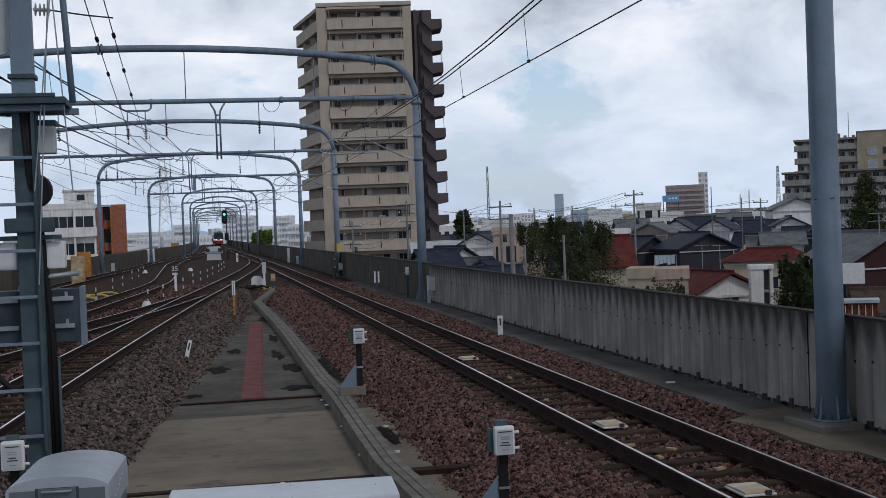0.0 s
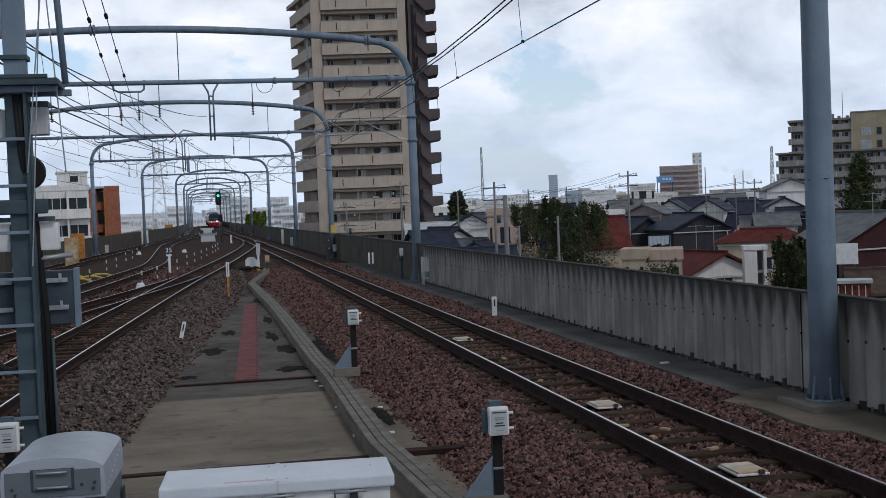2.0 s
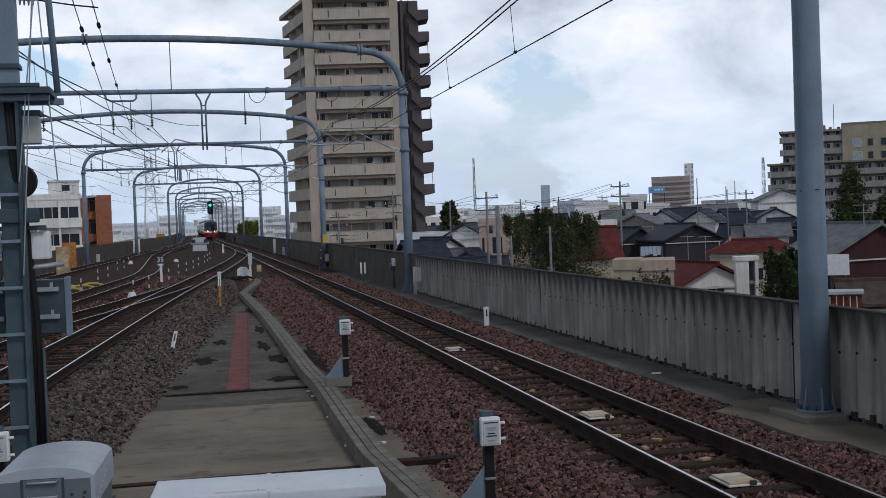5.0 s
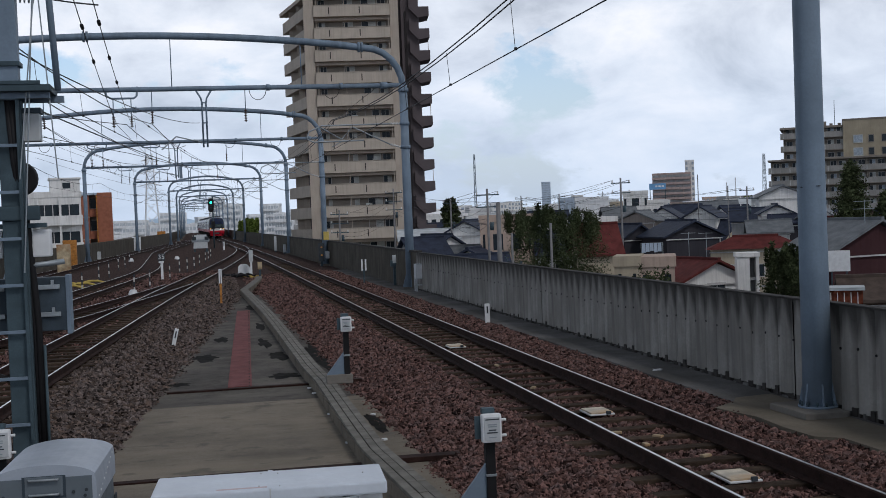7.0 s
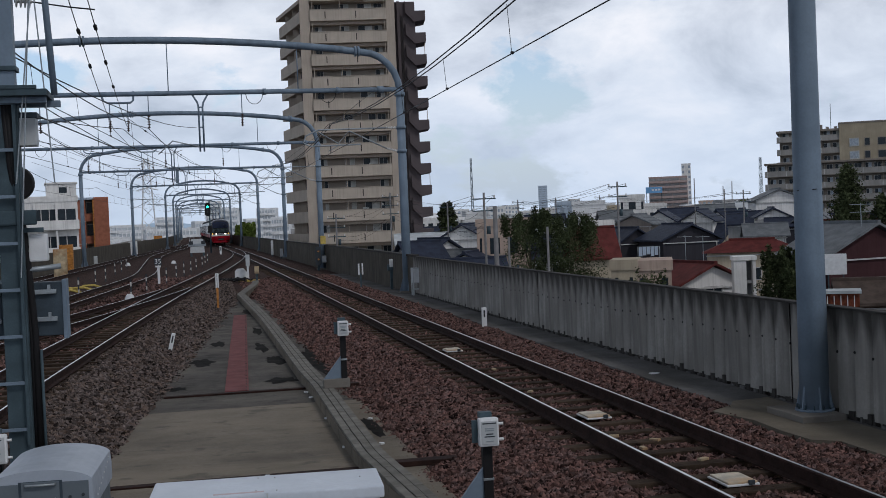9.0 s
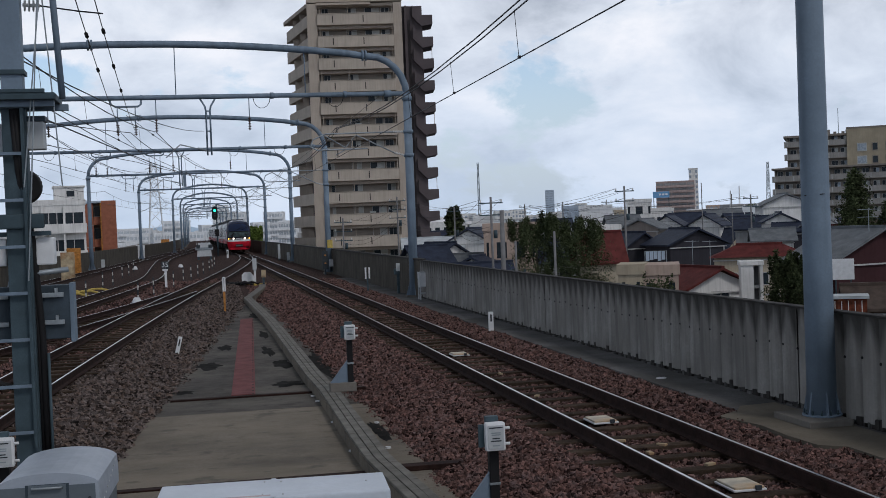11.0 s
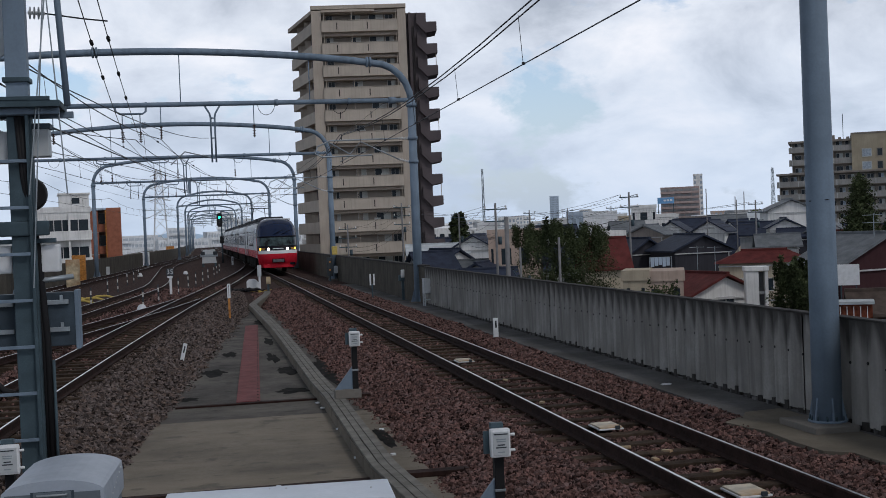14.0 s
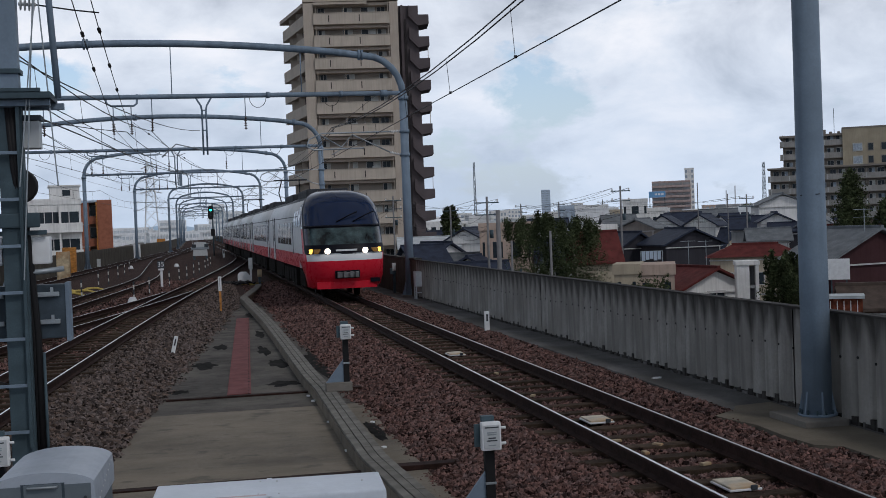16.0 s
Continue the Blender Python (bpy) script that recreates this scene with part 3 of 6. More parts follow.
def drop_insulators(t, x):
    """A short bar under the beam that carries two strings of insulators."""
    bm = tubed([(x - 0.55, 0, 7.2), (x - 0.5, 0, 6.98), (x - 0.35, 0, 6.9), (x + 0.4, 0, 6.9), (x + 0.5, 0, 6.98), (x + 0.52, 0, 7.3)], 0.035, 8)
    for dx in (-0.3, 0.3):
        tube(bm, [(x + dx, 0, 6.9), (x + dx, 0, 6.1)], 0.02, 6)
    part("suspension_bar", bm, STEEL, t)
    for dx in (-0.3, 0.3):
        part("insulator", insulator(bmesh.new(), (x + dx, 0, 6.3), (x + dx, 0, 5.9), 5, 0.06), DARKINS, t)


def cantilever(t, x, side=-1):
    """A bracket of tubes from the post over the main track."""
    bm = tubed([(x + side * 0.5, 0, 5.82), (x + side * 3.0, 0, 5.8), (x + side * 3.45, 0, 5.6), (x + side * 3.55, 0, 5.35), (x + side * 3.3, 0, 5.22), (x + side * 1.5, 0, 5.25)], 0.028, 8)
    tube(bm, [(x + side * 0.5, 0, 5.05), (x + side * 1.9, 0, 5.74), (x + side * 2.3, 0, 5.3), (x + side * 3.1, 0, 5.78)], 0.024, 8)
    tube(bm, [(x + side * 2.2, 0, 5.28), (x + side * 2.65, 0.1, 5.04)], 0.016, 6)
    part("cantilever_tube", bm, GALV, t)
    for z, z1 in ((5.82, 5.82), (4.97, 5.08)):
        part("insulator", insulator(bmesh.new(), (x + side * 0.16, 0, z), (x + side * 0.56, 0, z1), 7, 0.055), INSUL, t)
        part("band", tubed([(x, 0, z - 0.06), (x, 0, z + 0.06)], 0.185, 12), STEEL, t)


PORTALS = [(43.0, 7.55, -11.2, (-0.6, 3.9), (0.47,)), (69.8, 7.3, -10.2, (-4.9, 3.9), (-0.9,)), (97.3, 7.3, -8.3, (-3.2, 3.9), (-0.3,)), (131, 7.05, -6.1, (0.5,), (0.6,)),
           (168, 6.6, -3.4, (1.5,), (1.6,)), (203, 6.3, -2.9, (1.5,), (1.6,)), (238, 6.2, -2.9, (1.5,), (1.6,)), (275, 6.1, -3.0, (1.5,), ()), (312, 6.0, -3.0, (), ()), (350, 6.0, -3.0, (), ())]
for i, (y, xr, xl, rods, hang) in enumerate(PORTALS):
    t = portal(y, xr, xl, rods, hang)
    if y < 250:
        cantilever(t, xr)
    if y < 100:
        for x in (-2.3, -5.2):
            if x > xl + 1.5:
                drop_insulators(t, x)
        for x in (-1.3, 1.9):
            part("drop_rod", tubed([(x, 0, 7.2), (x, 0, 6.3)], 0.018, 6), STEEL, t)
            part("insulator", insulator(bmesh.new(), (x, 0, 6.45), (x, 0, 6.0), 5, 0.055), DARKINS, t)
    if y < 200:
        # slack jumper loops and clamps on the beam
        for k, x in enumerate((xl + 2.2, xl + 4.6, xr - 5.2, xr - 2.6)):
            part("jumper_loop", tubed([(x + 0.3 * math.cos(a), 0.05, 7.15 - 0.38 * math.sin(a)) for a in [i * math.pi / 7 for i in range(8)]], 0.011, 5), WIRE, t)
            part("beam_clamp", tubed([(x + 0.3, 0, 7.2), (x + 0.42, 0, 7.2)], 0.115, 10), STEEL, t)
    if 90 < y < 100:
        part("weight_plate", boxed(-1.08, -0.84, -0.06, 0.06, 6.15, 7.25, 0.02), STEEL, t, "hanging steel weight plate")
    if 100 < y < 240:
        cantilever(t, xl, 1)


# single pole on the near side of the parapet
t = thing("overhead_line_pole", "smooth blue-grey steel pole on a concrete plinth", "pole", (7.32, 13.4, 0))
part("shaft", tubed([(0, 0, -0.1), (0, 0, 2), (0, 0, 4), (0, 0, 7.8)], 0.178, 28, r1=0.155), STEEL, t)
part("plinth", boxed(-0.39, 0.18, -0.42, 0.5, -0.5, -0.06, 0.015), CONC, t, "concrete plinth")
part("foot_flange", tubed([(0, 0, -0.06), (0, 0, -0.035)], 0.235, 24), STEEL, t)
g = None
for a in range(6):
    if g is None:
        g = part("gusset", prism(bmesh.new(), [(0.16, -0.035), (0.225, -0.035), (0.17, 0.27)], "y", -0.01, 0.01), STEEL, t)
        ob = g
    else:
        ob = g.copy()
        scene.collection.objects.link(ob)
    ob.matrix_basis = pose(0, 0, 0, 0, 0, 60 * a + 20)
for a in range(12):
    part("anchor_bolt", tubed([(0.21 * math.cos(a * 0.5236), 0.21 * math.sin(a * 0.5236), -0.036), (0.21 * math.cos(a * 0.5236), 0.21 * math.sin(a * 0.5236), 0.02)], 0.011, 6), STEELD, t)
part("wire_loop", tubed([(0.17, -0.05, 2.63), (0.0, -0.185, 2.62), (-0.17, -0.05, 2.61)], 0.006, 5), WIRE, t)


# ---- wires ----
def sagging(a, b, sag, n=8):
    a, b = Vector(a), Vector(b)
    return [a.lerp(b, i / n) - Vector((0, 0, sag * 4 * (i / n) * (1 - i / n))) for i in range(n + 1)]


def catenary(path, label, supports, zc=5.0, zm=6.0, sag=0.42, twin=False, droppers=True):
    t = thing("catenary", label, "overhead wires")
    for a, b in zip(supports, supports[1:]):
        xa, xb = interp(a, path), interp(b, path)
        part("contact_wire", tubed([(xa + 0.12, a, zc), (xb + 0.12, b, zc)], 0.010, 5), WIRE, t)
        for dx in ((-0.05, 0.07) if twin else (0,)):
            part("messenger_wire", tubed(sagging((xa + dx + 0.05, a, zm), (xb + dx + 0.05, b, zm), sag), 0.013, 5), WIRE, t)
        if droppers:
            n = 6
            for i in range(1, n):
                u = i / n
                y = a + (b - a) * u
                x = xa + (xb - xa) * u + 0.1
                part("dropper", tubed([(x + 0.01, y, zc), (x - 0.04, y, zm - sag * 4 * u * (1 - u))], 0.005, 4), WIRE, t)
                if b < 80:
                    part("clip", boxed(x - 0.005, x + 0.035, y - 0.03, y + 0.03, zc - 0.015, zc + 0.03), WIRE, t)
    return t


SUP = [-14, 13.4, 43, 69.8, 97.3, 131, 168, 203, 238, 275, 312]
catenary(MAIN, "twin messenger and contact wires over the main track", SUP, twin=True)
catenary(LOOP, "messenger and contact wires over the platform track", [13.7, 43, 69.8, 97.3, 126])
catenary(FARL, "messenger and contact wires over the second track", [13, 43, 69.8, 97.3, 131, 168, 203, 238, 275])
catenary(OUTER, "messenger and contact wires over the outer track", [43, 69.8, 97.3, 131, 168, 200])
catenary(CROSS, "messenger and contact wires over the crossover", [14, 43, 55], droppers=False)
# feeders high over the tracks, some with dark line insulators
FEED = [((-1.42, 10, 6.45), (-2.5, 43, 6.0)), ((-1.22, 10, 6.5), (-2.05, 43, 6.1)), ((-2.5, 43, 6.0), (-1.0, 97.3, 6.0)), ((-2.0, 13.8, 4.5), (0.3, 43, 6.0)), ((-2.2, 13.9, 4.3), (-1.2, 69.8, 6.0)),
        ((-1.6, 13.8, 3.75), (1.2, 69.8, 5.6)), ((-2.3, 43, 6.6), (2.8, 97.3, 6.4)), ((-5.2, 43, 6.2), (-3.0, 97.3, 6.3)), ((-7, 43, 6.6), (-0.5, 131, 6.6)), ((-8.5, 69.8, 6.5), (-3.0, 131, 6.2)),
        ((-7.5, 97, 7.4), (-3.1, 203, 7.4)), ((6.8, 43, 7.3), (6.4, 168, 7.3)), ((-9, 43, 7.8), (-7.5, 97.3, 7.8))]
for i, (a, b) in enumerate(FEED):
    f = thing("feeder_cable", "black feeder cable strung between the portals", "cable")
    pts = sagging(a, b, 0.25)
    part("strand", tubed(pts, 0.009, 5), WIRE, f)
    if i in (0, 1, 6):
        for k in ((3, 4, 5) if i == 1 else (3, 4) if i == 0 else (1, 3)):
            c = pts[k]
            d = (pts[k + 1] - pts[k]).normalized()
            part("line_insulator", tubed([c - d * 0.14, c - d * 0.06, c + d * 0.06, c + d * 0.14], 0.034, 10), BLACK, f)

# ---- the train ----
TRAIN_ROWS = [(0, 345), (2, 308), (4, 270), (6.5, 230), (8, 201), (9, 179), (11.5, 131), (12, 121), (12.5, 112), (13, 102.5), (13.5, 92.5), (14, 82.5), (14.5, 72.5), (15, 62.3), (15.5, 51.4), (16, 40.4)]
TRED = mat("train_red", (0.55, 0.018, 0.036), 0.3, vary=0.05, scale=1.5)
TWHITE = mat("train_white", (0.62, 0.64, 0.66), 0.35, vary=0.04, scale=1.0)
TROOF = mat("train_roof", (0.13, 0.14, 0.155), 0.6, vary=0.12, scale=1.0)
TROOFD = mat("dark_roof_unit", (0.05, 0.053, 0.06), 0.7, vary=0.15, scale=1.5)
TGLASS = mat("train_glass", (0.008, 0.017, 0.05), 0.06, vary=0.05, spec=0.5)
TSCREEN = mat("cab_screen", (0.05, 0.08, 0.085), 0.07, vary=0.5, scale=2.2, spec=0.5)
TBLACK = mat("train_black", (0.007, 0.008, 0.013), 0.4, vary=0.1, spec=0.06)
UNDER = mat("underframe", (0.016, 0.015, 0.014), 0.9, vary=0.2, scale=3, spec=0.03)
LAMPW = glow("headlamp_white", (1.0, 0.84, 0.66), 5.0)
LAMPY = glow("marker_lamp_yellow", (1.0, 0.56, 0.08), 2.2)
HALF = [(1.22, 1.0), (1.36, 1.05), (1.37, 1.56), (1.37, 2.75), (1.31, 3.12), (1.12, 3.44), (0.7, 3.66), (0.0, 3.75)]


def car_shell(y0, y1):
    bm = bmesh.new()
    ring = HALF + [(-x, z) for x, z in HALF[-2::-1]]
    n = len(ring)
    rows = [[bm.verts.new((x, y, z)) for x, z in ring] for y in (y0, y1)]
    for i in range(n):
        j = (i + 1) % n
        f = bm.faces.new((rows[0][i], rows[0][j], rows[1][j], rows[1][i]))
        zm = (ring[i][1] + ring[j][1]) / 2
        f.material_index = 0 if zm < 1.55 else (1 if zm < 3.3 else 2)
        f.smooth = zm > 2.8
    for r in rows:
        bm.faces.new(r).material_index = 1
    bmesh.ops.recalc_face_normals(bm, faces=bm.faces[:])
    return bm


# nose: heights with setback and half width
NOSE = [(0.36, 0.30, 1.12), (0.44, 0.10, 1.22), (0.72, 0.05, 1.30), (0.76, 0.0, 1.31), (1.31, -0.02, 1.34), (1.33, -0.02, 1.34), (1.53, 0.0, 1.35), (1.55, 0.03, 1.35),
        (1.74, 0.08, 1.36), (1.86, 0.16, 1.36), (2.42, 0.50, 1.36), (2.52, 0.56, 1.355), (2.9, 0.82, 1.33), (3.2, 1.05, 1.28), (3.48, 1.42, 1.14), (3.66, 1.9, 0.9), (3.76, 2.4, 0.6)]
COLS = [-1, -0.97, -0.9, -0.8, -0.62, -0.42, -0.2, 0, 0.2, 0.42, 0.62, 0.8, 0.9, 0.97, 1]


def half_width(z):
    return float(np.interp(z, [0.4, 0.95] + [p[1] for p in HALF[1:]], [1.1, 1.22] + [p[0] for p in HALF[1:]]))


def nose():
    bm = bmesh.new()
    rows = []
    for z, s, w in NOSE:
        front = [(w * u, s + 0.62 * abs(u) ** 5 + 0.1 * u * u, z) for u in COLS]
        w1 = half_width(z)
        back = 2.8
        mid = s + 0.72 + (back - s - 0.72) * 0.35
        row = [(-w1, back, z), (-(w + w1) / 2, mid, z)] + front + [((w + w1) / 2, mid, z), (w1, back, z)]
        rows.append([bm.verts.new(p) for p in row])
    n = len(rows[0])
    for k, (a, b) in enumerate(zip(rows, rows[1:])):
        z = (NOSE[k][0] + NOSE[k + 1][0]) / 2
        for i in range(n - 1):
            f = bm.faces.new((a[i], a[i + 1], b[i + 1], b[i]))
            u = (COLS + [9])[i - 2] if 2 <= i < n - 3 else None
            inner = u is not None and 3 <= i <= n - 5
            if u is None or i in (2, n - 4):
                m = 0 if z < (1.9 if i in (2, n - 4) else 1.6) else (3 if z > 2.52 and z < 3.4 and (i in (1, n - 3, 2, n - 4)) else (1 if z < 3.3 else 2))
                if i in (1, n - 3) and z < 2.45:
                    m = 0
                if i in (2, n - 4) and z > 1.55:
                    m = 4
                if z > 3.42:
                    m = 4
            elif z < 1.32:
                m = 0
            elif z < 1.54:
                m = 1
            elif z < 1.86:
                m = 4
            elif z < 2.42:
                m = 5 if 4 <= i <= n - 6 else 3
            elif z < 2.52:
                m = 4
            else:
                m = 3
            f.material_index = m
            f.smooth = True
    bm.faces.new(rows[-1]).material_index = 4
    bm.faces.new(rows[0]).material_index = 4
    bmesh.ops.recalc_face_normals(bm, faces=bm.faces[:])
    return bm


train = thing("train", "red and white express train with a dark glazed front", "train", (4.92, 345, 0))
cab = part("cab_nose", nose(), [TRED, TWHITE, TROOF, TGLASS, TBLACK, TSCREEN], train, "red nose with a white stripe and dark panoramic windscreen")
for x in (-0.64, 0.64):
    part("headlamp", tubed([(0, 0.06, 0), (0, -0.02, 0), (0, -0.035, 0)], 0.095, 16), LAMPW, cab, "lit white headlamp").location = (x, 0.07, 1.64)
AMBER = mat("amber_lens", (0.34, 0.17, 0.03), 0.25, vary=0.1, spec=0.4)
for side in (-1, 1):
    part("lamp_housing", boxed(-0.17, 0.17, -0.02, 0.06, -0.075, 0.075, 0.02), AMBER, cab, "amber lamp housing").matrix_basis = pose(side * 0.93, 0.22, 1.64, 0, 0, side * 18)
    part("marker_lamp", boxed(-0.12, 0.12, -0.03, 0.06, -0.08, 0.08, 0.03), LAMPY, cab, "lit yellow marker lamp").location = (side * 1.11, 0.40, 1.64)
    part("chrome_strip", tubed([(side * 0.2, 0.02, 1.545), (side * 0.9, 0.11, 1.545), (side * 1.2, 0.38, 1.545)], 0.018, 6), GALV, cab)
part("screen_bar", tubed([(-1.25, 0.86, 2.47), (-0.8, 0.60, 2.47), (0, 0.52, 2.47), (0.8, 0.60, 2.47), (1.25, 0.86, 2.47)], 0.035, 8), TBLACK, cab)
part("skirt_lip", prism(bmesh.new(), [(-1.02, 0.17), (-0.6, 0.07), (0.6, 0.07), (1.02, 0.17), (1.0, 0.4), (-1.0, 0.4)], "z", 0.37, 0.60), TRED, cab, "red skirt plate under the nose")
part("emblem", boxed(-0.36, 0.36, -0.01, 0.03, -0.03, 0.03, 0.01), WHITE, cab, "silver emblem bar").location = (0, 0.04, 1.66)
bm = boxed(-0.36, 0.36, -0.12, 0.2, -0.1, 0.08, 0.02)
for x in (-0.3, -0.1, 0.12, 0.3):
    box(bm, x - 0.06, x + 0.06, -0.22, -0.1, -0.1, 0.1, 0.015)
part("coupler", bm, mat("coupler_steel", (0.16, 0.16, 0.165), 0.5, metal=0.5), cab, "grey steel coupler").location = (0, -0.02, 0.84)
for side in (-1, 1):
    for k in range(3):
        y0 = 1.75 + 0.95 * k
        for o, m, g in ((0.0, TWHITE, 0.0), (0.012, TGLASS, 0.07)):
            bm = prism(bmesh.new(), [(side * (px + o), z) for px, z in ((1.30, 2.42 + g), (1.378, 2.42 + g), (1.378, 2.78), (1.322, 3.14 - g), (1.26, 3.14 - g))], "y", y0 + g, y0 + 0.82 - g)
            part("window_surround" if g == 0 else "nose_window", bm, m, cab, "narrow dark side window" if g else "")
part("coupler_recess", boxed(-0.42, 0.42, -0.012, 0.05, -0.13, 0.14, 0.01), TBLACK, cab).location = (0, 0.0, 0.84)
part("step_slot", boxed(-0.16, 0.16, -0.03, 0.1, -0.07, 0.07), TBLACK, cab).location = (0.95, 0.1, 0.62)
for x in (-0.25, 0.32):
    part("wiper", tubed([(x, 0.62, 2.62), (x + 0.5, 0.66, 2.86), (x + 0.75, 0.72, 2.95)], 0.022, 6), TBLACK, cab)
part("wiper", tubed([(0.62, 0.24, 1.86), (0.78, 0.42, 2.2)], 0.018, 6), TBLACK, cab)


def car(y0, number):
    first = number == 0
    a, b = (2.8, 18.75) if first else (0.2, 18.75)
    body = part("car_body", car_shell(a, b), [TRED, TWHITE, TROOF], train, "white and red coach body")
    body.location.y = y0
    for side in (-1,):
        def pane(p0, p1, z0, z1, name="window", m=TGLASS, proud=0.012):
            x0, x1 = sorted((side * 1.36, side * (1.376 + proud)))
            part(name, boxed(x0, x1, p0, p1, z0, z1), m, body)
        groups = ((6.0, 5, 1.45),) if first else ((3.0, 8, 1.55),) if number == 1 else ((3.0, 3, 1.15), (8.1, 3, 1.15), (13.1, 3, 1.15))
        doors = (15.2,) if first else (0.9, 16.9) if number == 1 else (1.2, 6.8, 11.8, 16.9)
        for g0, n, step in groups:
            for k in range(n):
                pane(g0 + k * step - 0.05, g0 + k * step + step - 0.22, 1.78, 2.74, "window_surround", TWHITE, 0.0)
                pane(g0 + k * step, g0 + k * step + step - 0.27, 1.84, 2.68)
        for d in doors:
            pane(d - 0.06, d + 1.06, 1.08, 2.92, "door", TWHITE, 0.0)
            pane(d - 0.1, d - 0.06, 1.06, 2.95, "door_seam", TBLACK)
            pane(d + 1.06, d + 1.1, 1.06, 2.95, "door_seam", TBLACK)
            pane(d + 0.3, d + 0.7, 1.9, 2.65, "door_window")
        if first:
            pane(5.1, 5.16, 1.5, 2.7, "door_seam", TROOF)
        pane(a + 0.15, b - 0.15, 2.86, 2.89, "rain_strip", TROOF, 0.0)
    part("underframe", boxed(-1.15, 1.15, a + 0.4, b - 0.4, 0.32, 0.96, 0.03), UNDER, body)
    for yb in (3.4, 15.6):
        bm = boxed(-1.05, 1.05, yb - 1.5, yb + 1.5, 0.3, 0.62, 0.04)
        for yw in (-1.05, 1.05):
            for x in (-0.6, 0.6):
                tube(bm, [(x - 0.07, yb + yw, 0.43), (x + 0.07, yb + yw, 0.43)], 0.43, 16)
        part("bogie", bm, UNDER, body)
    for yr, w in ((5.2, 3.6), (11.5, 4.2)):
        part("roof_unit", boxed(-0.8, 0.8, yr, yr + w, 3.56, 3.92, 0.08), TROOFD, body, "dark roof cooling unit")
    for k in range(7):
        part("underfloor_box", boxed(-1.28, 1.28, 5.3 + 1.25 * k, 6.2 + 1.25 * k + 0.2 * (k % 2), 0.3 + 0.07 * (k % 3), 0.94, 0.02), UNDER, body)
    if number in (1, 3):
        for o in (-1, 1):
            part("pantograph_arm", tubed([(o * 0.5, 3.2, 3.8), (o * 0.55, 4.3, 4.35), (o * 0.45, 3.4, 4.95)], 0.03, 6), TROOFD, body)
        part("pantograph_head", boxed(-0.85, 0.85, 3.25, 3.55, 4.93, 5.0, 0.02), TROOFD, body)
    part("gangway", boxed(-0.7, 0.7, b - 0.01, b + 0.5, 1.0, 3.2), TBLACK, body)


for k in range(6):
    car(18.95 * k, k)

# ---- things beside the tracks ----
DARKBLUE = mat("dark_blue_grey_box", (0.055, 0.075, 0.095), 0.5, vary=0.15, scale=5)
PALEGREY = mat("pale_grey_box", (0.50, 0.53, 0.55), 0.5, vary=0.06, scale=6)
LIDTOP = mat("pale_blue_white_lid", (0.62, 0.68, 0.76), 0.4, vary=0.06, scale=2.0)
ORANGE = mat("weathered_orange", (0.52, 0.23, 0.06), 0.6, vary=0.25, scale=6)
YELLOW = mat("safety_yellow", (0.55, 0.42, 0.12), 0.6, vary=0.15, scale=8)
INK = mat("ink", (0.05, 0.06, 0.07), 0.7)
CREAM = mat("cream_plastic", (0.60, 0.55, 0.45), 0.5, vary=0.2, scale=6, second=(0.5, 0.36, 0.22))
RUSTY = mat("rusty_cream_paint", (0.55, 0.45, 0.30), 0.7, vary=0.25, scale=3, second=(0.30, 0.14, 0.05))


def lettering(text, size, material, parent, at, turn=(90, 0, 0), name="lettering", label=""):
    c = bpy.data.curves.new(name, "FONT")
    c.body, c.size, c.align_x, c.align_y = text, size, "CENTER", "CENTER"
    c.extrude = 0.002
    tmp = bpy.data.objects.new(name, c)
    me = bpy.data.meshes.new_from_object(tmp)
    bpy.data.objects.remove(tmp)
    me.materials.append(material)
    ob = new(name, me)
    ob.parent = parent
    ob.matrix_basis = pose(*at, *turn)
    if label:
        ob["label"] = label
    return ob


# white equipment box in the foreground
t = thing("equipment_box", "long white painted metal equipment box with latches", "equipment box", (0.407, 7.955, -0.38), turn=-3.5)
part("body", boxed(-0.715, 0.715, -0.255, 0.255, 0, 1.05, 0.008), WHITE, t)
lid = part("lid", boxed(-0.745, 0.745, -0.285, 0.285, 1.05, 1.13, 0.014), LIDTOP, t, "pale bluish white lid")
part("lid_joint", boxed(-0.016, 0.016, -0.283, 0.283, 1.13, 1.134, 0.001), LIDTOP, lid)
part("lid_joint", boxed(-0.005, 0.004, -0.289, -0.285, 1.055, 1.13), PALEGREY, lid)
part("stain", boxed(-0.34, -0.02, -0.235, -0.205, 1.13, 1.1315), mat("pink_stain", (0.6, 0.5, 0.52), 0.6), lid)
for px, py in ((-0.06, 0.19), (0.05, 0.17), (-0.07, -0.2), (0.06, -0.22), (0.61, 0.02)):
    part("rivet", tubed([(px, py, 1.128), (px, py, 1.137)], 0.006, 6), PALEGREY, lid)
for px in (-0.36, 0.0, 0.36):
    part("seam", boxed(px - 0.004, px + 0.004, -0.261, -0.255, 0.02, 1.04), INK, t)
for px in (-0.5, 0.02, 0.48):
    part("latch", boxed(px - 0.025, px + 0.025, -0.292, -0.255, 0.92, 1.045, 0.006), INK, t)
    part("handle_bar", tubed([(px - 0.12, -0.297, 1.035), (px + 0.08, -0.297, 1.04)], 0.01, 8), GALV, t)

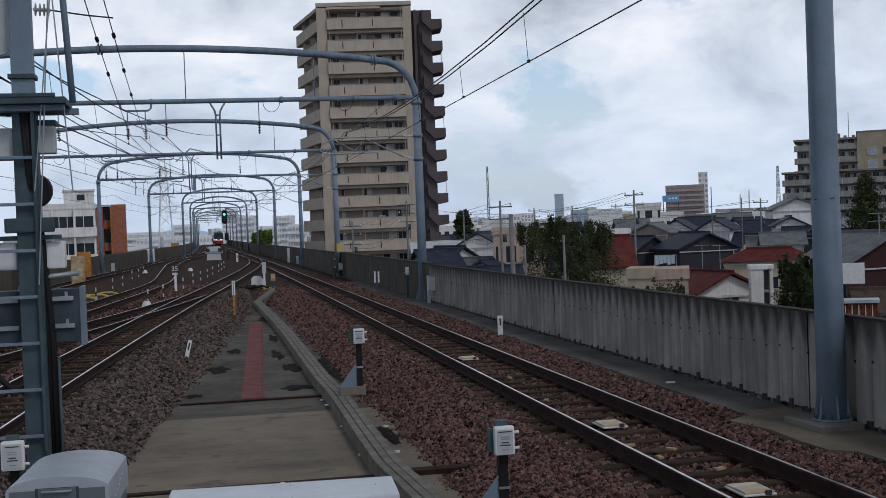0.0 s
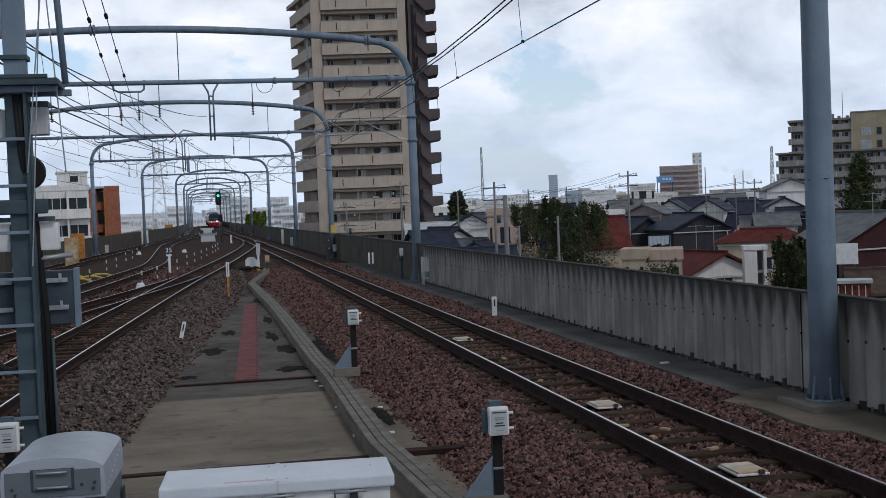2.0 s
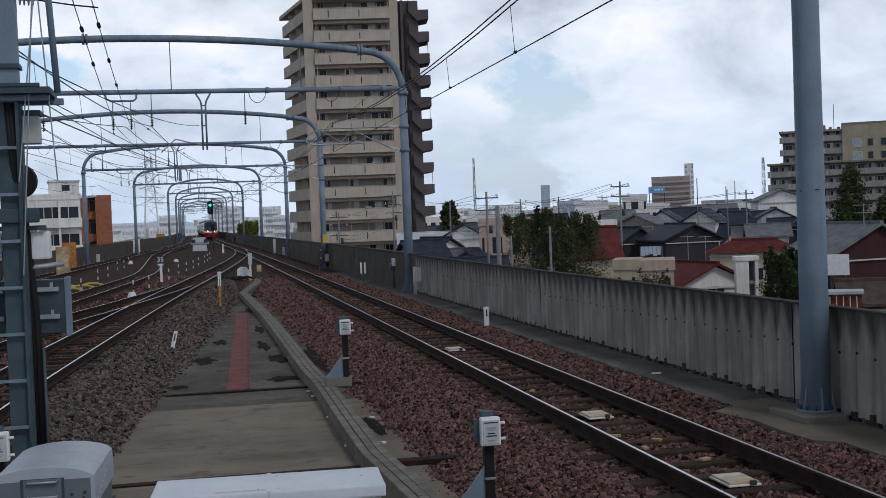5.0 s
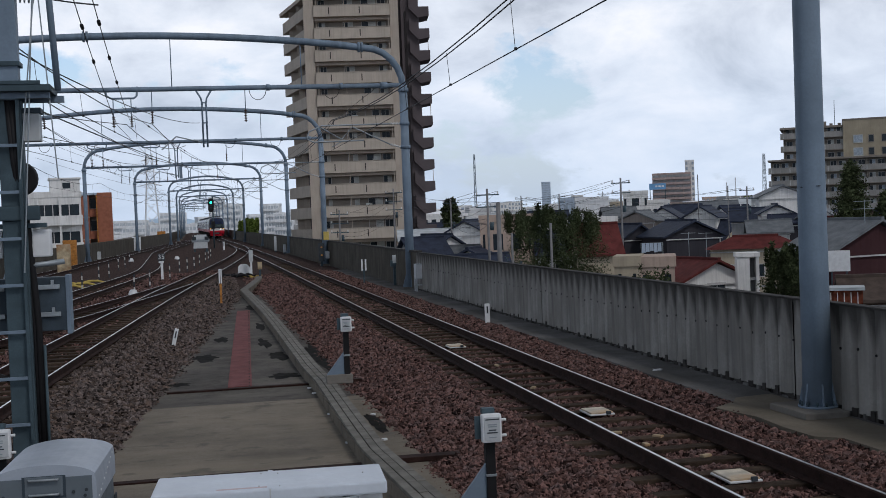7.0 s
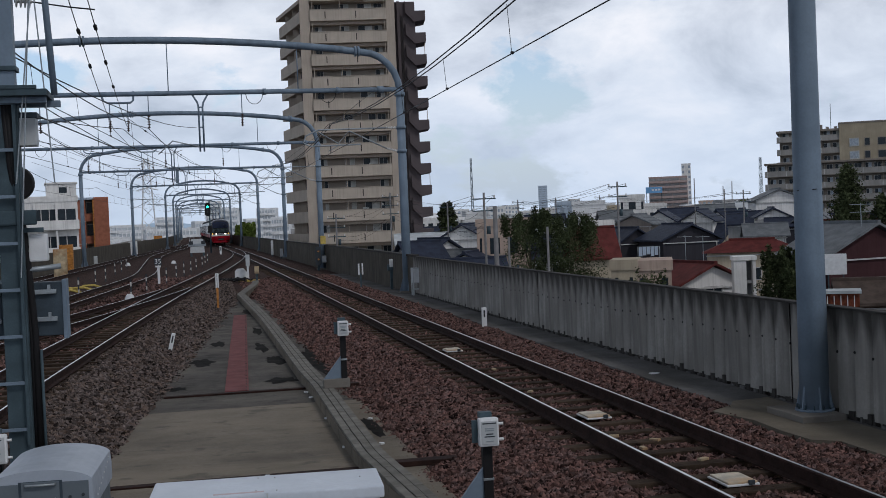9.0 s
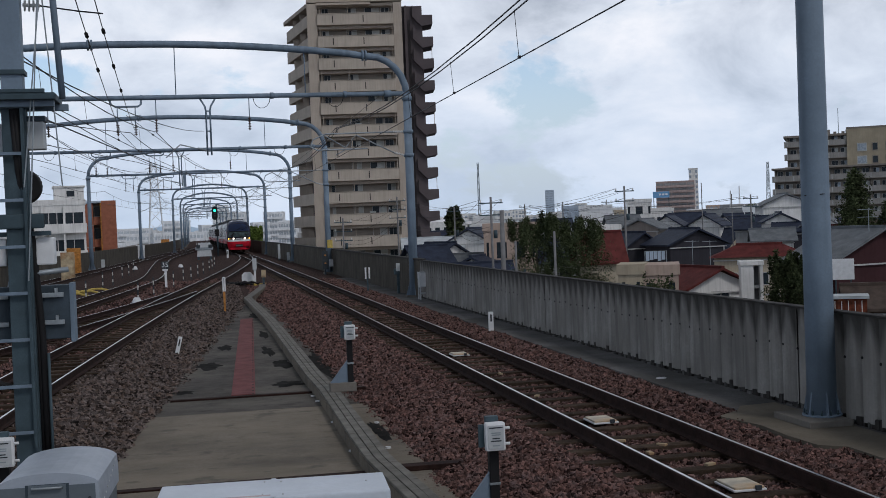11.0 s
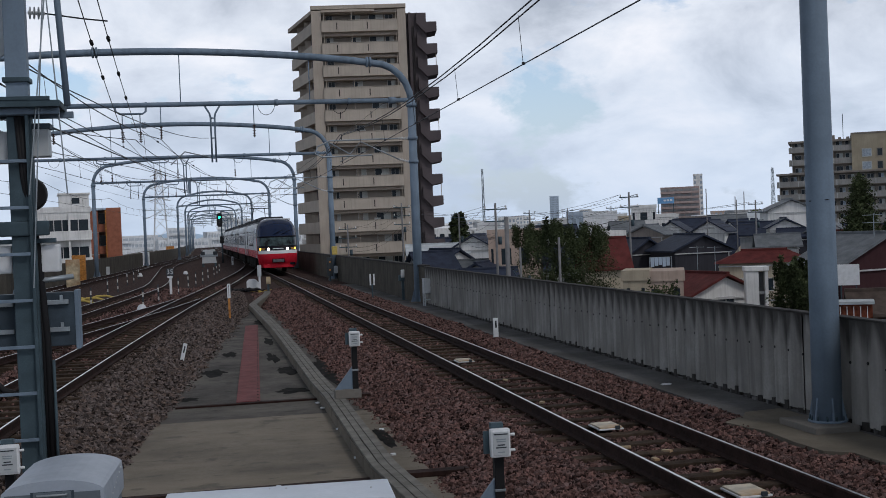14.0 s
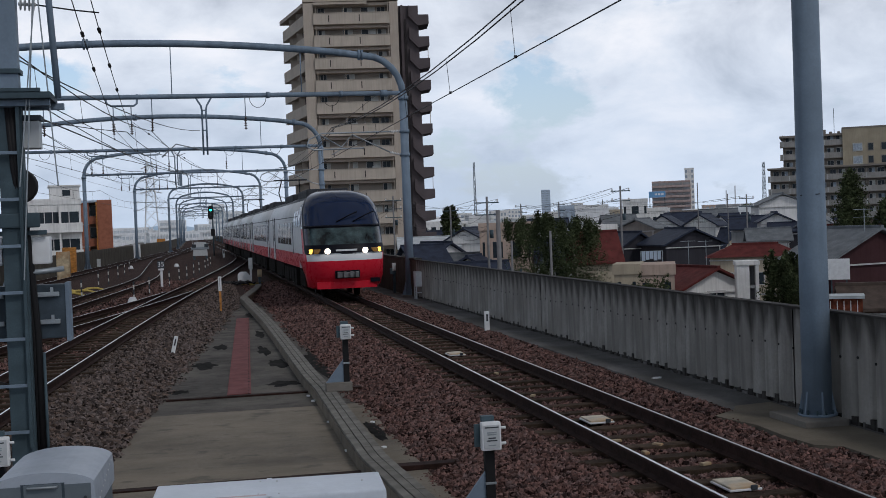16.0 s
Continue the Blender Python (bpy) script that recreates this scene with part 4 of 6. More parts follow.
# grey cabinet with an arched lid
t = thing("signal_cabinet", "grey metal cabinet with an arched lid and carrying handle", "cabinet", (-1.13, 8.95, -0.38), turn=-3)
part("body", boxed(-0.345, 0.345, -0.02, 1.0, 0, 0.86, 0.01), GREYP, t)
bm = bmesh.new()
arch = [(0.36 * math.cos(a), 1.06 + 0.10 * math.sin(a) - (0.07 if abs(math.cos(a)) > 0.99 else 0)) for a in [math.pi * i / 14 for i in range(15)]]
prism(bm, [(0.36, 0.862)] + [(x, z) for x, z in arch] + [(-0.36, 0.862)], "y", -0.05, 1.03)
part("lid", bm, mat("grey_blue_lid", (0.36, 0.405, 0.47), 0.4, vary=0.06, scale=2), t, "grey-blue arched lid")
part("front_panel", boxed(-0.33, 0.33, -0.058, -0.05, 0.88, 1.07, 0.003), GREYP, t)
part("handle_recess", boxed(-0.15, 0.15, -0.061, -0.058, 0.925, 1.085, 0.001), DARKBLUE, t)
part("handle_plate", boxed(-0.13, 0.13, -0.064, -0.058, 0.94, 1.08, 0.002), GREYP, t)
part("handle", tubed([(-0.1, -0.066, 0.955), (-0.1, -0.085, 0.955), (0.1, -0.085, 0.955), (0.1, -0.066, 0.955)], 0.009, 6), GALV, t)
part("handle", tubed([(-0.1, -0.066, 1.06), (-0.1, -0.085, 1.06), (0.1, -0.085, 1.06), (0.1, -0.066, 1.06)], 0.009, 6), GALV, t)
for x, z in ((-0.28, 0.95), (-0.26, 0.91), (0.2, 0.96), (0.29, 0.97), (0.28, 0.93), (0.24, 0.84), (-0.05, 0.8)):
    part("bolt", tubed([(x, -0.066, z), (x, -0.05, z)], 0.012, 8), INK, t)
for i in range(9):
    part("rivet", tubed([(0.36, 0.05 + 0.1 * i, 0.90 + 0.02 * i), (0.366, 0.05 + 0.1 * i, 0.90 + 0.02 * i)], 0.008, 6), WHITE, t)
part("hinge", boxed(0.36, 0.375, 0.85, 0.95, 0.5, 0.72, 0.004), INK, t)


def junction_box(at, base_z, gusset=True, box_w=0.235, box_h=0.28):
    """Small white box on a dark post with a triangular steel foot."""
    x, y, z = at
    t = thing("junction_box_post", "small white junction box with printed label on a steel post", "junction box", (x, y, base_z), group="junction boxes beside the track")
    h = z - base_z
    part("post", boxed(-0.045, 0.045, -0.045, 0.045, 0, h + 0.06, 0.006), BLACK, t, "black post")
    part("post_sleeve", boxed(-0.052, 0.052, -0.052, 0.052, 0.42 * h, 0.46 * h, 0.004), GALV, t)
    b = part("case", boxed(-box_w / 2, box_w / 2, -0.14, -0.046, h, h + box_h, 0.022), WHITE, t, "white case with rounded corners")
    part("lid_rim", boxed(-box_w / 2 + 0.02, box_w / 2 - 0.02, -0.146, -0.14, h + 0.025, h + box_h - 0.025, 0.002), PALEGREY, b)
    for k, (w, zz) in enumerate(((0.13, 0.225), (0.09, 0.175), (0.085, 0.155), (0.07, 0.12), (0.1, 0.095), (0.07, 0.05))):
        part("print_bar", boxed(-w / 2, w / 2, -0.149, -0.146, h + zz * box_h / 0.28, h + zz * box_h / 0.28 + 0.011), INK if k in (0, 3, 4) else GALV, b)
    part("back_plate", boxed(-box_w / 2 - 0.055, 0.0, -0.07, -0.05, h + 0.03, h + box_h - 0.02, 0.004), STEELD, t)
    for zz in (0.06, box_h - 0.06):
        part("latch", tubed([(box_w / 2 - 0.01, -0.11, h + zz), (box_w / 2 + 0.045, -0.11, h + zz)], 0.014, 8), WHITE, t)
    part("cap", boxed(-0.07, 0.05, -0.05, 0.03, h + box_h - 0.01, h + box_h + 0.045, 0.004), STEELD, t)
    if gusset:
        part("gusset", prism(bmesh.new(), [(-0.045, 0.0), (-0.33, 0.0), (-0.045, 0.36)], "y", -0.02, 0.02), STEEL, t)
        part("foot", boxed(-0.34, 0.08, -0.1, 0.1, -0.14, 0.0, 0.01), CONC, t, "concrete foot")
    return t


junction_box((2.61, 10.95, 0.315), -0.26, box_w=0.19, box_h=0.265)
junction_box((2.29, 19.3, 0.64), -0.05, box_w=0.175, box_h=0.24)
junction_box((-1.98, 12.5, 0.22), -0.4, False, 0.22, 0.29)

# flat cream transponder pads between the rails
for x, y in ((4.92, 10.6), (4.92, 14.65), (4.92, 23.2)):
    t = thing("track_transponder", "flat cream plastic transponder plate between the rails", "transponder", (x, y, -0.16), group="transponders in the main track")
    part("plate", boxed(-0.15, 0.15, -0.21, 0.21, 0.016, 0.042, 0.013), CREAM, t)
    part("rim", boxed(-0.165, 0.165, -0.225, 0.225, 0.0, 0.022, 0.01), WHITE, t)
    part("connector", boxed(0.05, 0.11, -0.24, -0.21, 0.01, 0.055, 0.006), INK, t)
for i, (x, y) in enumerate(((4.75, 12.5), (5.05, 12.9), (4.7, 13.3), (5.1, 11.7), (4.8, 17.2), (4.95, 20.0))):
    tagged(part("wedge_block", boxed(-0.03, 0.03, -0.06, 0.06, 0, 0.03, 0.008), RUSTY), "small pale block on a sleeper", "block").matrix_basis = pose(x, y, -0.18, 0, 0, 37 * i)

# pale bits of broken concrete beside the trough, and a paint mark on the walkway
for k, (x, y) in enumerate(((1.75, 20.24), (1.77, 19.6), (1.79, 17.38), (1.76, 15.04), (2.37, 17.06), (2.23, 15.08))):
    bm = bmesh.new()
    prism(bm, [(0.04, 0.0), (0.01, 0.04), (-0.035, 0.02), (-0.025, -0.03), (0.02, -0.035)], "z", 0, 0.022)
    tagged(part("concrete_fragment", bm, WHITE), "small pale fragment of broken concrete on the slab", "fragment").matrix_basis = pose(x, y, -0.38, 0, 0, 50 * k)
bm = boxed(-0.07, 0.07, -0.05, 0.05, 0, 0.003)
box(bm, -0.02, 0.12, 0.051, 0.14, 0, 0.003)
tagged(part("paint_mark", bm, WHITE), "white paint mark on the walkway", "paint mark", kind="structure").location = (7.05, 17.96, -0.1385)

# marker posts
def marker(at, h, w, label, m=WHITE, lean=0, stripe=True, category="marker post", d=0.06):
    t = thing("marker_post", label, category, at)
    t.matrix_basis = pose(*at, 0, lean, 0)
    part("stake", boxed(-w / 2, w / 2, -d / 2, d / 2, -0.15, h, 0.012), m, t)
    if stripe:
        part("stripe", boxed(-w / 6, w / 6, -d / 2 - 0.003, -d / 2, h * 0.45, h * 0.85), INK, t)
    return t


marker((6.72, 27.9, -0.12), 0.42, 0.12, "short white concrete marker post with a dark stripe")
marker((-0.62, 28.2, -0.3), 0.40, 0.09, "short white marker post leaning in the grey ballast", lean=14)
marker((2.8, 128, -0.3), 0.9, 0.2, "white marker post near the switch")
t = thing("marker_post", "white topped post on a weathered orange stake", "marker post", (0.76, 42.6, -0.3))
part("stake", boxed(-0.036, 0.036, -0.03, 0.03, -0.1, 0.72, 0.006), ORANGE, t)
part("white_top", boxed(-0.055, 0.055, -0.05, 0.05, 0.68, 1.18, 0.008), WHITE, t)
part("gap", boxed(-0.008, 0.008, -0.054, -0.05, 0.66, 1.15), INK, t)
t = thing("marker_post", "pair of white slats on a thin post", "marker post", (6.55, 48.1, -0.2))
part("post", boxed(-0.03, 0.03, -0.03, 0.03, -0.2, 0.6, 0.004), STEELD, t)
for x in (-0.075, 0.075):
    part("slat", boxed(x - 0.032, x + 0.032, -0.05, -0.03, 0.55, 1.0, 0.006), WHITE, t)
t = thing("signal_telephone", "grey device on a post before the parapet", "device", (7.33, 45.2, -0.14))
part("post", boxed(-0.05, 0.05, -0.05, 0.05, 0, 1.05, 0.006), STEELD, t)
part("device", boxed(-0.16, 0.06, -0.12, 0.05, 0.72, 0.95, 0.02), STEELD, t)
part("cover", boxed(-0.08, 0.06, -0.14, -0.05, 0.85, 1.15, 0.015), PALEGREY, t)
t = thing("relay_cabinet", "pale grey cabinet on legs beside the portal post", "cabinet", (7.46, 40.9, -0.14), turn=4)
part("case", boxed(-0.12, 0.2, -0.15, 0.15, 0.42, 0.95, 0.012), PALEGREY, t)
part("door", boxed(-0.1, 0.18, -0.158, -0.15, 0.45, 0.92, 0.004), WHITE, t)
for x in (-0.1, 0.17):
    for y in (-0.12, 0.12):
        part("leg", boxed(x - 0.02, x + 0.02, y - 0.02, y + 0.02, 0, 0.42), PALEGREY, t)
part("brace", boxed(-0.1, 0.17, -0.13, -0.11, 0.2, 0.24), PALEGREY, t)
# orange-lit device and yellow box at the second portal
t = thing("warning_device", "yellow box over orange warning lamps on the portal post", "warning device", (7.14, 68.9, 0))
part("yellow_box", boxed(-0.02, 0.28, -0.3, 0.0, 1.3, 1.78, 0.02), YELLOW, t, "yellow box")
part("backing", boxed(-0.32, -0.02, -0.25, 0.1, 0.1, 1.15, 0.02), INK, t)
for z in (0.45, 0.9):
    part("lamp", tubed([(-0.17, -0.3, z), (-0.17, -0.25, z)], 0.05, 12), ORANGE, t, "weathered orange lamp")
part("small_case", boxed(0.05, 0.27, -0.3, -0.15, 0.25, 0.65, 0.01), PALEGREY, t)
part("stand", boxed(-0.22, -0.12, -0.1, 0.0, -0.2, 0.1), STEELD, t)
for x, y, h, w in ((7.0, 98.5, 0.9, 0.22), (6.75, 106, 1.5, 0.2)):
    t = thing("relay_cabinet", "slim pale cabinet before the far parapet", "cabinet", (x, y, -0.3))
    part("case", boxed(-w / 2, w / 2, -0.15, 0.15, 0.25, h, 0.015), PALEGREY, t)
    part("stand", boxed(-w / 3, w / 3, -0.1, 0.1, -0.05, 0.25), STEELD, t)

# speed board
t = thing("speed_sign", "black speed board reading 35 on a white post", "speed sign", (-1.74, 61.8, -0.35))
part("post", boxed(-0.06, 0.06, -0.03, 0.03, 0, 1.05, 0.006), WHITE, t)
part("board", boxed(-0.19, 0.16, -0.06, -0.03, 1.08, 1.44, 0.01), INK, t, "black board")
part("sub_plate", boxed(-0.15, 0.12, -0.06, -0.035, 0.97, 1.06, 0.01), WHITE, t)
lettering("3", 0.33, WHITE, t, (-0.1, -0.064, 1.26), name="digit", label="white digit 3")
lettering("5", 0.33, WHITE, t, (0.07, -0.064, 1.26), name="digit", label="white digit 5")

# point machine with its white cover, mast and cable heap
t = thing("point_machine", "white point machine cover beside a small mast", "point machine", (2.33, 62.3, -0.36))
bm = bmesh.new()
prism(bm, [(-0.3, 0.24), (0.3, 0.24), (0.3, 0.52), (0.15, 0.7), (-0.17, 0.7), (-0.3, 0.56)], "y", -0.26, 0.26)
part("cover", bm, WHITE, t, "white metal cover")
part("base", boxed(-0.28, 0.28, -0.24, 0.24, 0, 0.24), INK, t)
t = thing("indicator_mast", "white indicator box on a short white mast", "mast", (2.66, 61.6, -0.36))
part("mast", boxed(-0.05, 0.05, -0.05, 0.05, 0, 1.0, 0.006), WHITE, t)
part("case", boxed(-0.1, 0.1, -0.12, 0.06, 0.85, 1.42, 0.02), PALEGREY, t)
part("foot", boxed(-0.3, 0.35, -0.2, 0.2, 0.0, 0.1, 0.02), YELLOW, t, "yellow foot")
for a in range(3):
    part("foot_bar", tubed([(-0.5 + a * 0.3, -0.35, 0.13), (-0.1 + a * 0.35, 0.3, 0.11)], 0.035, 6), YELLOW, t)
t = thing("junction_box_post", "small cream box on a dark stub post", "junction box", (3.07, 61.3, -0.36))
part("post", boxed(-0.05, 0.05, -0.05, 0.05, 0, 0.5), STEELD, t)
part("case", boxed(-0.1, 0.12, -0.1, 0.06, 0.45, 0.82, 0.02), RUSTY, t)
t = thing("cable_heap", "tangle of black cables at the point machine", "cables", (1.9, 61.2, -0.2))
rnd = random.Random(9)
for k in range(9):
    c = Vector((rnd.uniform(-0.6, 0.7), rnd.uniform(-0.8, 0.8), 0.05))
    part("cable", tubed([c + Vector((math.cos(a) * 0.35, math.sin(a) * 0.5, 0.06 * math.sin(3 * a + k))) for a in [i * 0.6 for i in range(9)]], 0.04, 6), BLACK, t)
# yellow rodding covers across the far tracks
for x, y in ((-5.9, 58.5), (-5.2, 58.0), (-5.6, 56.0), (-4.9, 60.0)):
    t = thing("point_rod", "bent yellow point rod beside the switch", "point rod", (x, y, -0.2))
    part("rod", tubed([(-0.7, 0, 0), (-0.3, 0.3, 0.14), (0.2, -0.2, 0.16), (0.6, 0.2, 0.0)], 0.055, 8), YELLOW, t)

# banded delineator posts
BANDW = mat("band_white", (0.5, 0.49, 0.47), 0.7)
bw = thing("delineator_post", "thin post with black and white bands", "post", (-5.0, 55, -0.35), group="banded posts between the tracks")
for z0, z1, m in ((0, 0.2, INK), (0.2, 0.36, BANDW), (0.36, 0.58, INK), (0.58, 0.76, BANDW), (0.76, 0.9, INK)):
    part("band", boxed(-0.03, 0.03, -0.03, 0.03, z0, z1), m, bw)
for x, y in ((-5.2, 67), (-4.95, 71), (-5.1, 82), (-4.9, 86), (-5.0, 94), (-2.55, 50.5), (-2.1, 55), (-1.4, 63), (-1.0, 70), (-0.6, 74), (-0.2, 78.5), (0.15, 84), (0.6, 90), (0.85, 94), (1.1, 100)):
    copy_thing(bw, pose(x, y, -0.35))
for x, y in ((-2.55, 49.3), (-1.6, 100), (-5.2, 100)):
    t = thing("ground_lamp", "low white domed marker on the ballast", "marker", (x, y, -0.27))
    part("dome", tubed([(0, 0, -0.02), (0, 0, 0.1), (0, 0, 0.2), (0, 0, 0.25)], 0.23, 14, r1=0.1), WHITE, t)
# trapezoid white machine on the island end
t = thing("buffer_machine", "pale grey trackside machine on legs between the tracks", "machine", (0.42, 127, -0.32))
bm = bmesh.new()
prism(bm, [(-0.75, 0.35), (0.75, 0.35), (0.62, 1.75), (-0.62, 1.75)], "y", -0.5, 0.5)
part("body", bm, PALEGREY, t)
part("yoke", boxed(-0.9, 0.9, -0.55, -0.4, 1.0, 1.3, 0.05), GALV, t)
for x in (-0.62, 0.62):
    part("shoe", boxed(x - 0.2, x + 0.2, -0.6, 0.4, 1.2, 1.55, 0.04), INK, t)
    part("leg", boxed(x - 0.1, x + 0.1, -0.4, 0.4, -0.02, 0.36), STEELD, t)

# colour light signal
t = thing("railway_signal", "black signal head showing green on a slim mast", "railway signal", (2.0, 140, -0.3))
part("mast", tubed([(0, 0, 0), (0, 0, 5.9)], 0.09, 10), STEELD, t)
bm = bmesh.new()
prism(bm, [(0.33 * math.cos(a), (0.45 if math.sin(a) > 0 else -0.45) + 0.33 * math.sin(a)) for a in [i * math.pi / 10 + 0.001 for i in range(20)]], "y", -0.05, 0.03)
head = part("head", bm, BLACK, t)
head.location = (-0.2, -0.12, 4.95)
part("lens", tubed([(0, -0.09, 0.3), (0, -0.05, 0.3)], 0.14, 14), glow("signal_green", (0.03, 0.85, 0.5), 2.5), head, "lit green lens")
for z in (0.0, -0.3):
    part("dark_lens", tubed([(0, -0.07, z), (0, -0.05, z)], 0.1, 12), INK, head)
part("route_box", boxed(-0.25, 0.2, -0.2, 0.05, 2.3, 3.1, 0.03), BLACK, t)

# cabinets along the far wall
for x, y, w, h, m, lab in ((-8.2, 79, 0.8, 1.95, RUSTY, "rust-streaked cream cabinet on the ballast"), (-9.1, 92, 0.95, 2.1, ORANGE, "weathered orange cabinet by the far wall"), (-7.0, 148, 1.0, 1.7, WHITE, "white cabinet by the far parapet"),
                           (-5.9, 215, 1.4, 2.0, ORANGE, "weathered orange cabinet at the far parapet"), (-6.5, 140, 0.5, 1.2, PALEGREY, "small grey case on a stand"), (-8.6, 112, 0.3, 0.8, PALEGREY, "small grey case at the wall")):
    t = thing("lineside_cabinet", lab, "cabinet", (x, y, -0.4))
    part("case", boxed(-w / 2, w / 2, -0.3, 0.3, 0.12, h, 0.03), m, t)
    part("plinth", boxed(-w / 2 - 0.03, w / 2 + 0.03, -0.33, 0.33, 0, 0.12), CONC, t)
    part("door", boxed(-w / 2 + 0.05, w / 2 - 0.05, -0.31, -0.3, 0.2, h - 0.08, 0.003), m, t)

# ---- signal mast in the foreground ----
t = thing("signal_mast", "blue-grey steel signal mast with ladder, boxes and hanging cables", "signal mast", (-1.93, 13.7, 0))
part("post", boxed(-0.1, 0.15, -0.1, 0.1, -0.42, 3.86, 0.012), STEELD, t)
part("upper_post", boxed(-0.09, 0.135, -0.1, 0.1, 4.0, 6.5, 0.012), STEEL, t)
part("footing", boxed(-0.3, 0.3, -0.3, 0.3, -0.55, -0.36, 0.02), CONC, t)
for x, r in ((0.165, 0.03), (0.2, 0.034), (0.225, 0.02)):
    part("cable", tubed([(x, 0.05, -0.4), (x, 0.03, 1.4), (x - 0.05, 0.02, 2.3), (x - 0.12, -0.1, 3.2), (x - 0.16, -0.1, 3.9)], r, 8), BLACK, t)
part("conduit", tubed([(0.265, 0.0, -0.4), (0.265, 0, 1.2)], 0.016, 8), STEELD, t)
part("ladder_rail", boxed(0.10, 0.135, -0.17, -0.135, 0.2, 4.0), STEELD, t)
part("ladder_rail", boxed(-0.42, -0.385, -0.17, -0.135, 0.2, 4.0), STEELD, t)
for k in range(8):
    part("rung", boxed(-0.4, 0.12, -0.165, -0.14, 0.35 + 0.5 * k, 0.385 + 0.5 * k, 0.004), STEEL, t)
sb = part("signal_case", boxed(-0.48, 0.53, 0.1, 0.34, 1.34, 1.93, 0.012), DARKBLUE, t, "dark blue-grey signal case")
part("case_edge", boxed(0.50, 0.545, 0.085, 0.36, 1.30, 1.95, 0.006), STEEL, sb)
for z in (1.5, 1.8):
    part("strap", boxed(0.19, 0.44, 0.06, 0.1, z, z + 0.05, 0.006), GALV, sb)
    part("strap", boxed(-0.4, -0.14, 0.06, 0.1, z, z + 0.05, 0.006), GALV, sb)
    part("knob", boxed(0.35, 0.38, 0.05, 0.09, z + 0.02, z + 0.1), GALV, sb)
part("white_case", boxed(0.18, 0.375, 0.0, 0.2, 2.16, 2.46, 0.02), WHITE, t)
part("white_case", boxed(-0.33, -0.12, 0.0, 0.2, 2.16, 2.46, 0.02), WHITE, t)
part("upper_case", boxed(0.12, 0.32, 0.0, 0.22, 3.42, 3.72, 0.01), PALEGREY, t)
part("case_roof", boxed(0.10, 0.34, -0.02, 0.24, 3.72, 3.78, 0.01), DARKBLUE, t)
part("upper_case", boxed(-0.38, -0.11, 0.0, 0.22, 3.36, 3.70, 0.01), PALEGREY, t)
part("bracket_plate", boxed(-0.22, 0.3, -0.14, -0.11, 2.56, 2.72, 0.02), STEELD, t)
part("bracket_plate", boxed(-0.3, 0.35, -0.06, 0.02, 2.48, 2.53, 0.004), STEELD, t)
part("arm", tubed([(0.05, 0.0, 2.06), (0.5, 0.1, 2.10)], 0.03, 8), GALV, t)
part("horn", tubed([(0.07, 0.2, 3.02), (0.07, 0.16, 3.02), (0.07, 0.13, 3.02)], 0.19, 24, r1=0.17), BLACK, t, "round black hood")
pl = part("platform", boxed(-1.2, 0.48, -0.3, 0.4, 3.93, 4.0, 0.005), STEELD, t, "steel service platform")
part("toe_rail", boxed(-1.2, 0.38, -0.31, -0.28, 4.0, 4.04, 0.004), STEELD, pl)
part("post_collar", boxed(-0.12, 0.16, -0.13, 0.13, 4.22, 4.27, 0.004), STEELD, t)
part("beam", boxed(-1.2, 0.46, -0.2, -0.12, 3.86, 3.93, 0.004), STEEL, pl)
part("beam", boxed(-1.2, 0.56, 0.25, 0.33, 3.86, 3.93, 0.004), STEEL, pl)
part("stay_tube", tubed([(0.54, -0.1, 3.95), (0.48, -0.1, 5.1), (0.43, -0.1, 6.2)], 0.036, 10), STEEL, t)
for a, b in (((0.12, -0.2, 2.0), (0.36, -0.2, 5.4)), ((0.12, -0.22, 3.0), (0.42, -0.22, 5.6)), ((0.50, -0.1, 3.0), (0.36, -0.2, 5.4))):
    part("stay_wire", tubed([a, b], 0.008, 5), GALV, t)
part("disc_plate", tubed([(-0.32, 0.05, 4.9), (-0.32, 0.09, 4.9)], 0.42, 32), PALEGREY, t, "round pale plate")
part("insulator", insulator(bmesh.new(), (0.16, 0, 4.98), (0.34, 0, 4.97), 4, 0.07), PALEGREY, t)
part("stay_wire", tubed([(0.34, 0, 4.97), (0.72, 0.1, 4.93), (0.98, 0.2, 4.92)], 0.009, 5), WIRE, t)
part("loop_cable", tubed([(-0.45, 0.1, 1.3), (-0.4, 0.0, 1.05), (-0.25, -0.05, 0.9), (-0.1, -0.05, 0.85)], 0.035, 8), BLACK, t)

# ---- the town beyond the viaduct ----
def spot(az, dist):
    """Place at a bearing in degrees right of the line's direction, and a distance from the platform end."""
    return dist * math.sin(radians(az)), dist * math.cos(radians(az))


